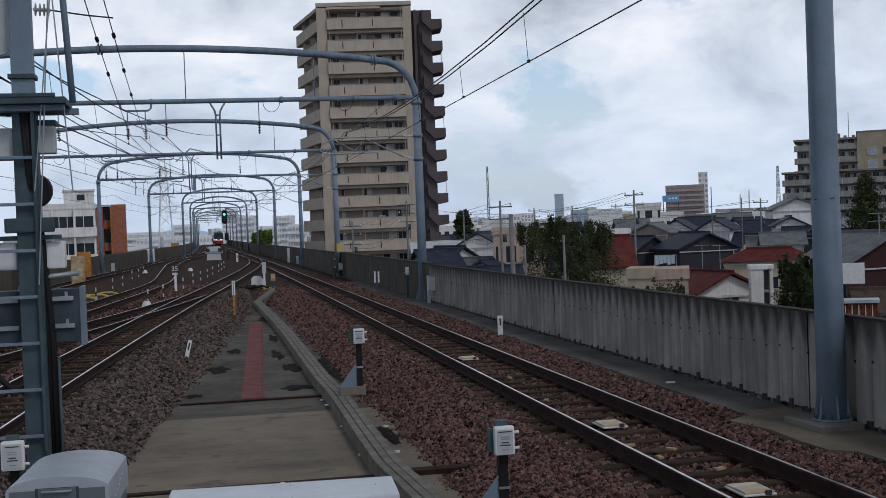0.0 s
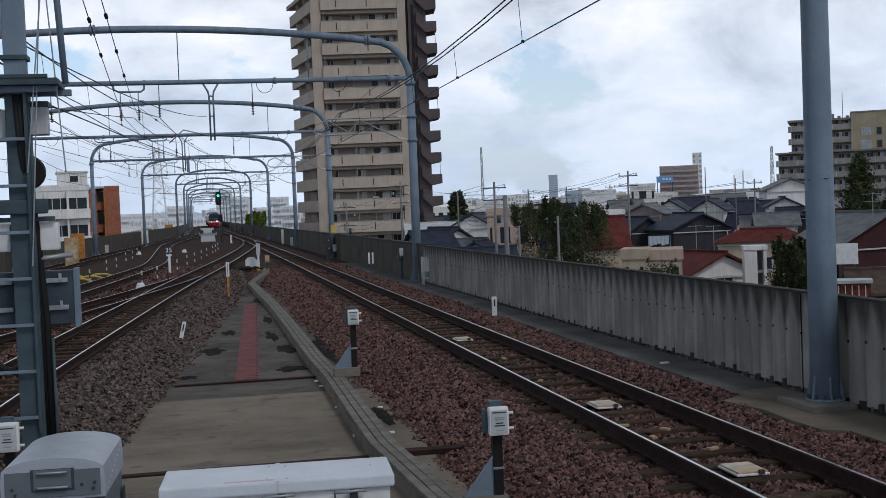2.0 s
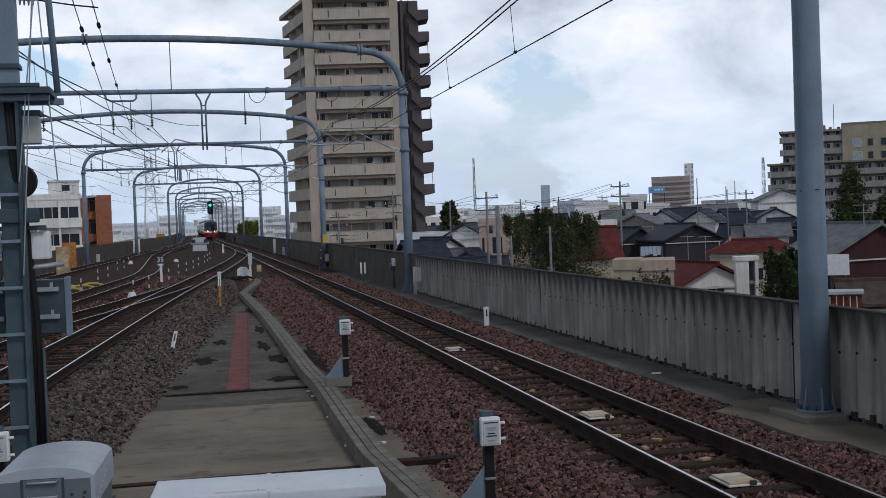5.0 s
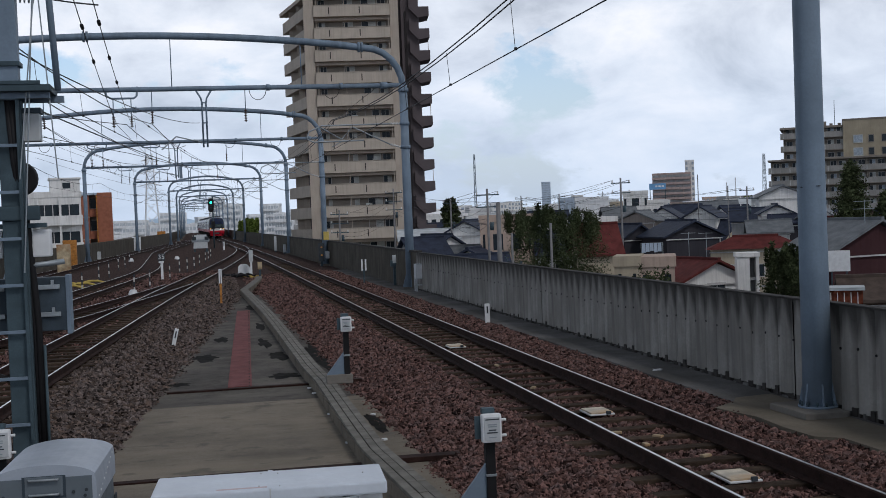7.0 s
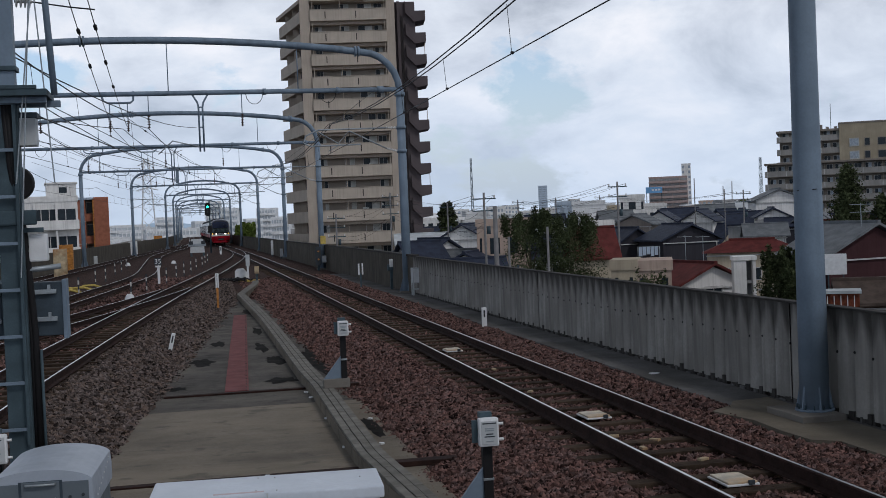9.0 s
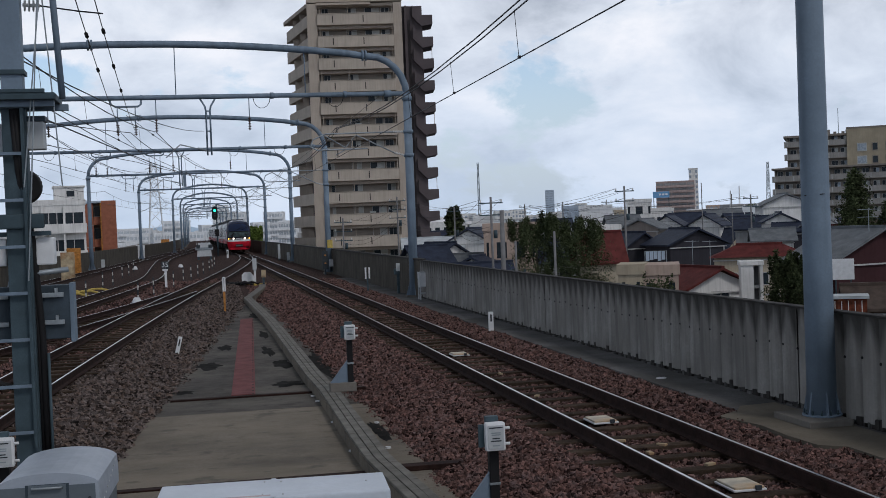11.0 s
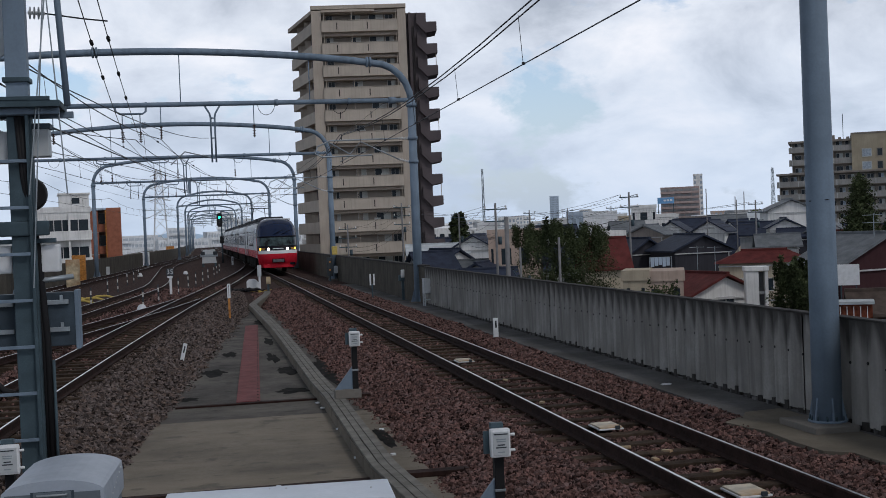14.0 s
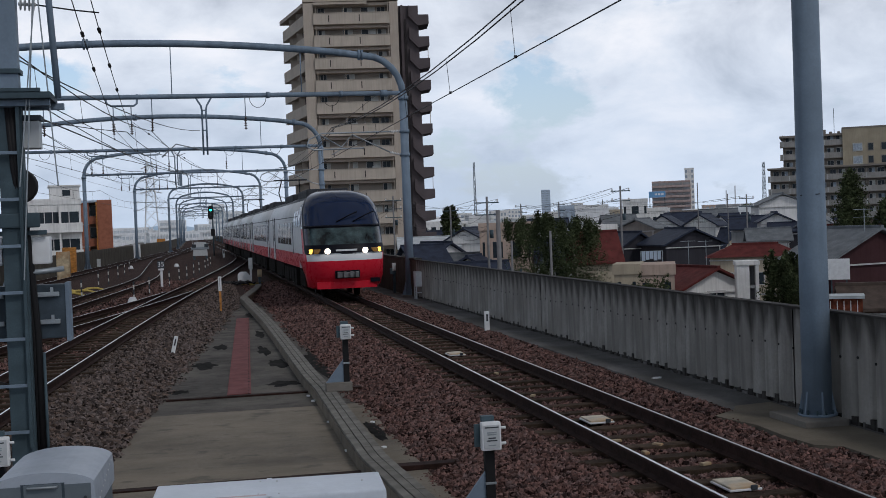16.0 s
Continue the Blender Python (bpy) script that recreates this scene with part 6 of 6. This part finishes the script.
# beyond the west parapet
t = flats("white building with long window bands", -6.5, 160, 7.5, 14, 4, 7, "white", bays=3, storey=3.3, extra=1.25, name="office_building")
rh = part("roof_house", boxed(0.2, 3.7, -6.9, -2, 15.15, 16.6, 0.02), WALLS["white"], t)
part("pane", boxed(1.7, 2.6, -6.94, -6.9, 15.5, 16.2), PANE, rh)
part("roof_edge", boxed(0.05, 3.85, -7.05, -1.9, 16.6, 16.8), WALLS["white"], rh)
for f in range(4):
    for k in range(7):
        part("mullion", boxed(-3.4 + 0.95 * k, -3.3 + 0.95 * k, -7.06, -7.021, f * 3.3 + 2.15, f * 3.3 + 3.65), FRAMEM, t)
BRICK = mat("red_brick_tile", (0.35, 0.14, 0.09), 0.8, vary=0.12, scale=2)
x, y = spot(-4.45, 172)
t = thing("brick_building", "orange-red brick building with balconies", "building", (x, y, BASE), turn=4)
part("wall", boxed(0.28, 2.2, -4, 6, -0.05, 15.3, 0.03), BRICK, t)
part("wing", boxed(-2.3, -0.8, -3.2, 6, -0.05, 15.0, 0.03), BRICK, t)
part("core", boxed(-0.79, 0.27, -1.6, 6, -0.05, 14.9), WALLS["taupe"], t)
for f in range(5):
    b = part("balcony", boxed(-0.78, 0.26, -3.1, -1.61, f * 3 + 0.1, f * 3 + 1.15), BRICK, t)
    wd = part("window", boxed(-0.7, 0.2, -1.66, -1.605, f * 3 + 1.2, f * 3 + 2.7), FRAMEM, t)
    part("pane", boxed(-0.64, 0.14, -1.69, -1.662, f * 3 + 1.25, f * 3 + 2.62), PANE, wd)
    part("string_course", boxed(-2.32, -0.78, -3.24, -3.2, f * 3 + 0.0, f * 3 + 0.14), WALLS["pink"], t)
part("drain_pipe", boxed(0.12, 0.27, -4.1, -3.9, 0, 15.0), ORANGE, t)
part("roof_edge", boxed(-2.4, 0.27, -3.4, 6.1, 15.02, 15.3), WALLS["pale_blue"], t)
# sunlight on these blocks is painted in by bright walls and pale panes
for az, dist, w, fl in ((-3.5, 430, 9, 2), (-3.0, 640, 20, 4), (-2.6, 540, 12, 3), (-1.7, 480, 8, 3), (-1.0, 620, 13, 5), (-0.3, 500, 10, 3), (0.5, 560, 9, 4), (1.0, 700, 9, 8), (1.75, 600, 9, 6), (2.8, 520, 7, 4), (3.5, 640, 10, 6), (4.1, 480, 7, 4)):
    flats("pale block of flats in the distance", az, dist, w, 10, fl, -az + 10 * math.sin(3 * az), "bright", bays=7, storey=3.0, extra=1.4, glass=WHITEPANE)


# pale blocks standing along the skyline
for az, dist, w, fl, wl in ((14.3, 620, 9, 5, "white"), (15.0, 900, 12, 6, "white"), (16.2, 560, 15, 4, "white"), (17.2, 520, 16, 4, "white"), (19.4, 700, 12, 5, "white"), (20.4, 420, 12, 4, "cream"), (21.3, 430, 14, 4, "white"), (24.3, 800, 14, 5, "pink"), (25.0, 620, 18, 4, "white"), (25.9, 700, 16, 4, "white"), (12.4, 700, 14, 5, "white"), (13.4, 480, 12, 3, "white"), (18.0, 900, 8, 7, "white"), (26.6, 420, 14, 3, "grey")):
    flats(f"{wl} block with window bands on the skyline", az, dist, w, 10, fl, -az + 6, wl, bays=5, storey=2.9, extra=0.6, balcony=False, glass=PALEPANE, name="skyline_block")


# random roofs of the town: a few models, set down again and again
rnd = random.Random(21)
models = []
for k, (wl, rf, al) in enumerate((("white", "slate", "x"), ("cream", "slate", "y"), ("grey", "grey", "x"), ("brown", "brown", "x"), ("white", "red", "y"), ("cream", "grey", "y"), ("dark", "slate", "x"))):
    models.append(house(f"{wl} two-storey house with a {rf} roof", 13 + 2.4 * k, 205 + 12 * k, rnd.uniform(7, 10), rnd.uniform(6, 8), 5.6, rnd.uniform(7.2, 8.4), rnd.uniform(-40, 10), wl, rf, along=al, windows=2))
offs = [flats(f"{wl} low office building with window bands", az, dist, w, 9, fl, -az, wl, bays=4, storey=3.3, extra=0.4, balcony=False, name="office_building")
        for wl, az, dist, w, fl in (("white", 25.2, 420, 12, 3), ("grey", 15.6, 460, 14, 3), ("cream", 23.9, 360, 12, 2), ("white", 12.6, 520, 10, 3))]
taken = []
for i in range(150):
    for _ in range(20):
        dist, az = 135 * (640 / 135) ** rnd.random(), rnd.uniform(10.2, 34)
        x, y = spot(az, dist)
        if abs(az - 7.6) < 5 and dist < 190 or any((x - a) ** 2 + (y - b) ** 2 < 95 for a, b in taken):
            continue
        if az < 14 and dist < 230:
            continue
        if 26 < az and 255 < dist < 310 or abs(az - 22.8) < 3.5 and dist < 165 or abs(az - 18.5) < 1.4 and dist < 235 or abs(az - 14.6) < 2.2 and dist < 150 or abs(az - 27) < 1.2 and dist < 185:
            continue
        break
    taken.append((x, y))
    if dist > 330 and rnd.random() < 0.3:
        ob = copy_thing(rnd.choice(offs), pose(x, y, BASE, 0, 0, -az + rnd.uniform(-20, 20)))
    else:
        ob = copy_thing(rnd.choice(models), pose(x, y, BASE, 0, 0, rnd.uniform(-60, 60)))


# the far town: one sheet of small blocks out to the horizon
def far_town():
    rnd = np.random.RandomState(5)
    V, F, n = [], [], 0
    quad = [(0, 1, 3, 2), (4, 6, 7, 5), (0, 4, 5, 1), (2, 3, 7, 6), (1, 5, 7, 3)]
    for i in range(2600):
        dist = 640 * (2600 / 640) ** rnd.rand()
        az = rnd.uniform(-9, 36)
        x, y = spot(az, dist)
        w, d = rnd.uniform(7, 18), rnd.uniform(7, 14)
        h = rnd.uniform(5, 9) if rnd.rand() < 0.9 else rnd.uniform(9, 15)
        c = np.array([(a, b, e) for a in (-w / 2, w / 2) for b in (-d / 2, d / 2) for e in (0, h)])
        V.append(c + (x, y, BASE))
        F += [tuple(k + 8 * n for k in q) for q in quad]
        n += 1
    me = bpy.data.meshes.new("far_town")
    me.from_pydata(np.concatenate(V).tolist(), [], F)
    me.materials.append(mat("far_town_walls", (0.72, 0.73, 0.74), 0.9, vary=0.15, scale=0.15, rand=0.55, island=True))
    tagged(new("far_town", me), "roofs and blocks of the distant town", "town", kind="stuff")


far_town()


# lattice masts and power pylon
def lattice(label, az, dist, base_w, top_w, h, arms, material, name, thick=1.0):
    x, y = spot(az, dist)
    t = thing(name, label, "lattice tower", (x, y, BASE))
    n = 9
    for sx in (-1, 1):
        for sy in (-1, 1):
            part("leg", tubed([(sx * base_w / 2, sy * base_w / 2, 0), (sx * top_w / 2, sy * top_w / 2, h)], 0.00022 * dist * thick, 4), material, t)
    struts = []
    for k in range(n):
        a, b = k / n, (k + 1) / n
        wa, wb = base_w + (top_w - base_w) * a, base_w + (top_w - base_w) * b
        for q in (-1, 1):
            struts.append([(-q * wa / 2, -wa / 2, a * h), (q * wb / 2, -wb / 2, b * h)])
            struts.append([(q * wa / 2, -q * wa / 2, a * h), (q * wb / 2, q * wb / 2, b * h)])
    r = 0.00012 * dist * thick
    if arms:
        for ends in struts:
            part("brace", tubed(ends, r, 4), material, t)
    else:
        bm = bmesh.new()
        for ends in struts:
            tube(bm, ends, r, 4)
        part("bracing", bm, material, t)
    for z, w in arms:
        part("cross_arm", tubed([(-w, 0, z), (0, 0, z + 0.8), (w, 0, z)], 0.0004 * dist, 4), material, t)


lattice("grey power pylon behind the tracks", -1.95, 350, 5.2, 1.3, 31, ((22, 3.0), (25.5, 2.7), (29, 2.4)), WHITE, "power_pylon", 1.9)
lattice("thin radio mast in the distance", 13.2, 900, 1.6, 0.9, 55, (), GALV, "radio_mast")
lattice("thin radio mast behind the flats", 26.6, 800, 2.6, 1.0, 42, (), GALV, "radio_mast")


# utility poles and lines
POLEC = mat("pole_concrete", (0.19, 0.19, 0.195), 0.85, vary=0.1)
tops = []
for az, dist, top, n in ((20.05, 110, 5.2, 2), (13.75, 90, 4.3, 2), (14.25, 62, 3.0, -1), (14.85, 62, 1.4, 0), (16.7, 56, 1.9, 0), (17.15, 180, 5.0, 2), (24.95, 150, 4.7, 0), (23.6, 150, 6.2, 0), (25.8, 140, 4.4, 3), (12.0, 130, 4.2, 1), (32.2, 55, 2.6, 0), (15.35, 180, 4.9, 2), (19.2, 210, 5.5, 2), (9.3, 128, 5.5, 3), (6.7, 120, 3.4, 3)):
    x, y = spot(az, dist)
    t = thing("utility_pole", "concrete utility pole with cross arms and cables", "utility pole", (x, y, BASE))
    part("pole", tubed([(0, 0, 0), (0, 0, top - BASE)], (0.17, 0.07, 0.12)[n + 1 if n < 2 else 2], 10, r1=(0.11, 0.055, 0.08)[n + 1 if n < 2 else 2]), POLEC, t)
    for k in range(n):
        z = top - BASE - 0.5 - 0.9 * k
        part("cross_arm", boxed(-0.9, 0.9, -0.05, 0.05, z, z + 0.09), STEELD, t)
        for px in (-0.8, 0.0, 0.8):
            part("insulator", boxed(px - 0.05, px + 0.05, -0.05, 0.05, z + 0.09, z + 0.3), INSUL, t)
    if n > 0:
        part("transformer", tubed([(0.28, 0, top - BASE - 3.1), (0.28, 0, top - BASE - 2.5)], 0.15, 10), STEELD, t)
        tops.append((x, y, top))
tops.sort(key=lambda p: p[0])
for a, b in zip(tops, tops[1:]):
    f = thing("power_line", "black cables between the utility poles", "cable")
    for dx, dz in ((-0.8, -0.2), (0.8, -0.2), (0, -1.1), (0.1, -2.2), (0.1, -2.6)):
        part("strand", tubed(sagging((a[0] + dx, a[1], a[2] + dz), (b[0] + dx, b[1], b[2] + dz), 0.9, 6), 0.013, 4), WIRE, f)
# roof aerials
for az, dist, z in ((23.1, 110, 0.1), (23.9, 112, 0.0), (30.9, 84, 2.4), (26.8, 150, 2.2)):
    x, y = spot(az, dist)
    t = thing("roof_aerial", "metal television aerial on a roof", "aerial", (x, y, z - 2.2))
    part("mast", tubed([(0, 0, -1.5), (0, 0, 2.2)], 0.03, 5), GALV, t)
    for k, zz in enumerate((2.1, 1.6)):
        part("boom", tubed([(-0.7 + 0.3 * k, 0, zz), (0.6, 0, zz)], 0.02, 5), GALV, t)
        for q in range(6):
            part("element", tubed([(-0.6 + 0.22 * q, -0.35, zz), (-0.6 + 0.22 * q, 0.35, zz)], 0.015, 4), GALV, t)


# ---- trees ----
LEAF = {"dark": mat("dark_leaves", (0.075, 0.094, 0.047), 0.8, vary=0.35, scale=0.6, rand=0.5, island=True, spec=0.03), "green": mat("green_leaves", (0.15, 0.21, 0.045), 0.7, vary=0.3, scale=0.5, rand=0.5, island=True)}
BARK = mat("bark", (0.09, 0.07, 0.055), 0.9, vary=0.25, scale=4)


def tree(label, az, dist, h, r, leaf, n, seed, conifer=False, leaf_size=0.09, low=0.3):
    rnd = np.random.RandomState(seed)
    x, y = spot(az, dist)
    t = thing("tree", label, "tree", (x, y, BASE))
    part("trunk", tubed([(0, 0, -0.1), (0.1, 0, h * 0.4), (0, 0.1, h * 0.9)], 0.05 * r + 0.1, 8, r1=0.04), BARK, t)
    centres = []
    for k in range(60):
        u = rnd.rand()
        z = h * (low + (0.95 - low) * u)
        rr = r * (1.02 - u) if conifer else r * math.sqrt(max(0.06, 1 - ((u - 0.42) / 0.62) ** 2))
        a = rnd.uniform(0, 6.28)
        q = rr * rnd.uniform(0.45, 0.95)
        centres.append((q * math.cos(a), q * math.sin(a), z, (0.2 if conifer else 0.25) * r * rnd.uniform(0.6, 1.3)))
        if k < 9:
            part("limb", tubed([(0.05, 0.03, z * 0.75), (q * 0.6 * math.cos(a), q * 0.6 * math.sin(a), z * 0.93), (q * math.cos(a), q * math.sin(a), z)], 0.07, 5, r1=0.02), BARK, t)
    if not conifer:
        for k in range(14):
            a, q = rnd.uniform(0, 6.28), r * rnd.uniform(0.2, 0.9)
            z0 = h * rnd.uniform(0.84, 0.97)
            for m in range(4):
                centres.append((q * math.cos(a), q * math.sin(a), z0 + 0.3 * m, 0.10 * r))
    V, F = [], []
    i = 0
    while i < n:
        # uneven crown: leaves gather where a lumpy field is high, and round the limb ends
        if rnd.rand() < 0.45:
            c = centres[rnd.randint(len(centres))]
            d = rnd.normal(size=3)
            d *= c[3] * 1.7 * rnd.rand() ** 0.8 / np.linalg.norm(d)
            p = np.array(c[:3]) + d
        else:
            u = rnd.rand()
            z = h * (low + (1.0 - low) * u)
            rr = r * (1.0 - u) ** 0.8 if conifer else r * math.sqrt(max(0.02, 1 - ((u - 0.42) / 0.6) ** 2))
            a = rnd.uniform(0, 6.28)
            q = rr * math.sqrt(rnd.rand()) * (1.0 + 0.55 * noise.noise((2 * math.cos(a) + seed, 2 * math.sin(a), 0.35 * z)))
            p = np.array((q * math.cos(a), q * math.sin(a), z))
            if noise.noise((p[0] * 1.3 + seed, p[1] * 1.3, p[2] * 1.3)) < rnd.uniform(-0.2, 0.3):
                continue
        a, b = rnd.normal(size=3), rnd.normal(size=3)
        a /= np.linalg.norm(a)
        b -= a * (a @ b)
        b /= np.linalg.norm(b)
        s = leaf_size * rnd.uniform(0.6, 1.3)
        V += [p - a * s, p + b * s * 0.5, p + a * s, p - b * s * 0.5]
        F.append((4 * i, 4 * i + 1, 4 * i + 2, 4 * i + 3))
        i += 1
    me = bpy.data.meshes.new("crown")
    me.from_pydata([tuple(v) for v in V], [], F)
    me.materials.append(LEAF[leaf])
    new("crown", me).parent = t
    return t


tree("broad dark green tree behind the parapet", 15.85, 72, 10.2, 1.75, "dark", 30000, 1, leaf_size=0.062, low=0.2)
tree("broad dark green tree with thin upper shoots", 17.75, 72, 9.9, 2.15, "dark", 38000, 2, leaf_size=0.062, low=0.2)
tree("dark shrub beside the white house", 27.2, 80, 7.2, 1.3, "dark", 16000, 3, low=0.15)
tree("dark shrub beside the white house", 27.9, 78, 6.4, 1.3, "dark", 18000, 4, low=0.15)
tree("tall dark conifer among the houses", 30.35, 120, 14.2, 3.2, "dark", 17000, 5, conifer=True, leaf_size=0.13)
tree("dark tree beside the flats", 32.2, 130, 10.5, 2.5, "dark", 9000, 6, leaf_size=0.2)
tree("slim dark tree among the far roofs", 12.0, 190, 12.4, 1.5, "dark", 3500, 7, leaf_size=0.4)
tree("dark tree between the houses", 20.6, 160, 7.8, 2.5, "dark", 4000, 9, leaf_size=0.4)
tree("leafy tree behind the houses", 25.9, 330, 11.6, 3.0, "green", 2500, 10, leaf_size=0.5)
# sunlight on these crowns is put into the light green leaf colour
for k, (az, dist, h, r) in enumerate(((2.2, 300, 10.4, 1.5), (2.6, 295, 10.8, 1.6))):
    tree("sunlit light green tree beside the line", az, dist, h, r, "green", 4500, 20 + k, leaf_size=0.5)
tree("low shrub under the parapet", 21.2, 66, 6.6, 1.5, "dark", 3000, 31, low=0.5)


# scaffold with an orange box behind the parapet
x, y = spot(14.1, 63)
t = thing("scaffold", "small scaffold with an orange panel and pale beam", "scaffold", (x, y, BASE))
part("panel", boxed(-0.45, 0.25, -0.3, 0.3, 6.6, 7.35, 0.02), ORANGE, t, "weathered orange panel")
part("beam", boxed(-0.7, 1.4, -0.36, -0.3, 6.45, 6.55), WHITE, t)
for px in (-0.55, 0.35, 1.2):
    part("standard", boxed(px - 0.05, px + 0.05, -0.45, -0.36, 0, 7.0 + 0.9 * (px > 1)), STEELD, t)
part("brace", tubed([(0.35, -0.33, 8.2), (1.2, -0.33, 6.5)], 0.03, 5), STEELD, t)
flats("pale blue-white building with flat roof", 17.55, 310, 9, 9, 3, -17, "white", bays=4, storey=3.7, extra=0.4, balcony=False, glass=PALEPANE, name="office_building")
house("house with a blue-grey roof below the parapet", 12.3, 84, 5.5, 5.0, 5.0, 6.6, 14, "grey", "slate", along="x", windows=2)
house("house with a blue-grey roof below the parapet", 13.2, 112, 6.5, 6.0, 5.6, 7.2, -30, "white", "slate", along="y", windows=2)

# washing on a balcony of the dark house
x, y = spot(21.4, 112)
t = thing("washing", "pale blue washing hung out to dry on a rack", "washing", (x, y, BASE), turn=-20)
part("rail", boxed(-1.0, 1.0, -0.02, 0.02, 7.15, 7.19), GALV, t)
for px in (-0.98, 0.98):
    part("post", boxed(px - 0.03, px + 0.03, -0.03, 0.03, 0, 7.2), GALV, t)
for k in range(5):
    part("cloth", boxed(-0.9 + 0.36 * k, -0.58 + 0.36 * k, -0.03, 0.03, 6.3 + 0.08 * (k % 3), 7.16), WALLS["pale_blue"], t)
# light masts and cranes thin against the sky
for az, top in ((24.9, 30), (25.3, 34), (20.2, 24)):
    lattice("thin pale mast far over the town", az, 1100, 1.2, 0.5, top, (), WHITE, "far_mast", 0.55)

# small pale houses packed between the dark roofs and the skyline
for az, dist, w, eave, turn, wl, rf, al in ((22.1, 172, 4.2, 9.0, -34, "white", "slate", "y"), (22.9, 188, 5.0, 9.2, -12, "grey", "slate", "x"), (23.9, 168, 4.4, 8.9, -40, "white", "slate", "y"), (24.5, 205, 5.6, 9.6, -20, "cream", "grey", "x"), (25.2, 176, 4.0, 8.8, 8, "white", "slate", "x"),
                                            (25.9, 158, 4.2, 8.4, -30, "grey", "slate", "x"), (26.2, 214, 5.2, 9.9, -18, "white", "pale", "x"), (19.9, 186, 4.6, 9.2, -10, "white", "grey", "x"), (16.6, 176, 5.2, 9.0, -24, "white", "slate", "x"), (14.9, 190, 6.0, 9.0, -12, "white", "pale", "x"), (28.9, 150, 4.0, 8.6, -35, "white", "grey", "y")):
    house(f"small {wl} house with a {rf} roof among the others", az, dist, w, 5.0, eave, eave + 1.3, turn, wl, rf, along=al, windows=1)

# navy roofs and a long white roof below the wall beyond the portal post
house("long house with a white metal roof", 10.9, 150, 7.0, 5.0, 7.6, 8.6, -8, "white", "pale", along="x", windows=4)
house("white gabled house with a navy roof", 11.9, 125, 4.6, 5.0, 6.9, 8.3, 22, "white", "slate", along="y", windows=1, front=True)
house("house with a navy tiled roof", 10.6, 118, 3.6, 5.0, 6.6, 8.2, 10, "grey", "slate", along="x", windows=2)
house("white two-storey house with a slate roof", 12.9, 150, 5.0, 5.0, 8.2, 9.6, -30, "white", "slate", along="y", windows=2)

# hills far beyond the town, their haze painted into the pale blue
bm = bmesh.new()
pts = [spot(-9 + 0.5 * k, 4300) + (BASE + 8 + 34 * max(0, math.sin((k + 2) / 30 * math.pi)) * (0.8 + 0.25 * math.sin(k * 0.9)),) for k in range(29)]
low = [bm.verts.new((p[0], p[1], BASE)) for p in pts]
top = [bm.verts.new(p) for p in pts]
back = [bm.verts.new((p[0], p[1] + 250, BASE)) for p in pts]
for k in range(28):
    bm.faces.new((low[k], low[k + 1], top[k + 1], top[k]))
    bm.faces.new((top[k], top[k + 1], back[k + 1], back[k]))
tagged(part("backdrop_hills", bm, mat("hazy_blue_hills", (0.50, 0.64, 0.78), 1.0, vary=0.05, scale=0.002)), "hazy blue hills on the horizon", "hills", kind="structure")


def motions():
    rows = []
    for t, y in TRAIN_ROWS:
        x = interp(y + 3, MAIN) + 0.05
        rows.append((t, pose(x, y, 0, 0, 0, math.degrees(math.atan2(interp(y + 8, MAIN) - interp(y + 40, MAIN), 32)))))
    walk(train, rows)


motions()
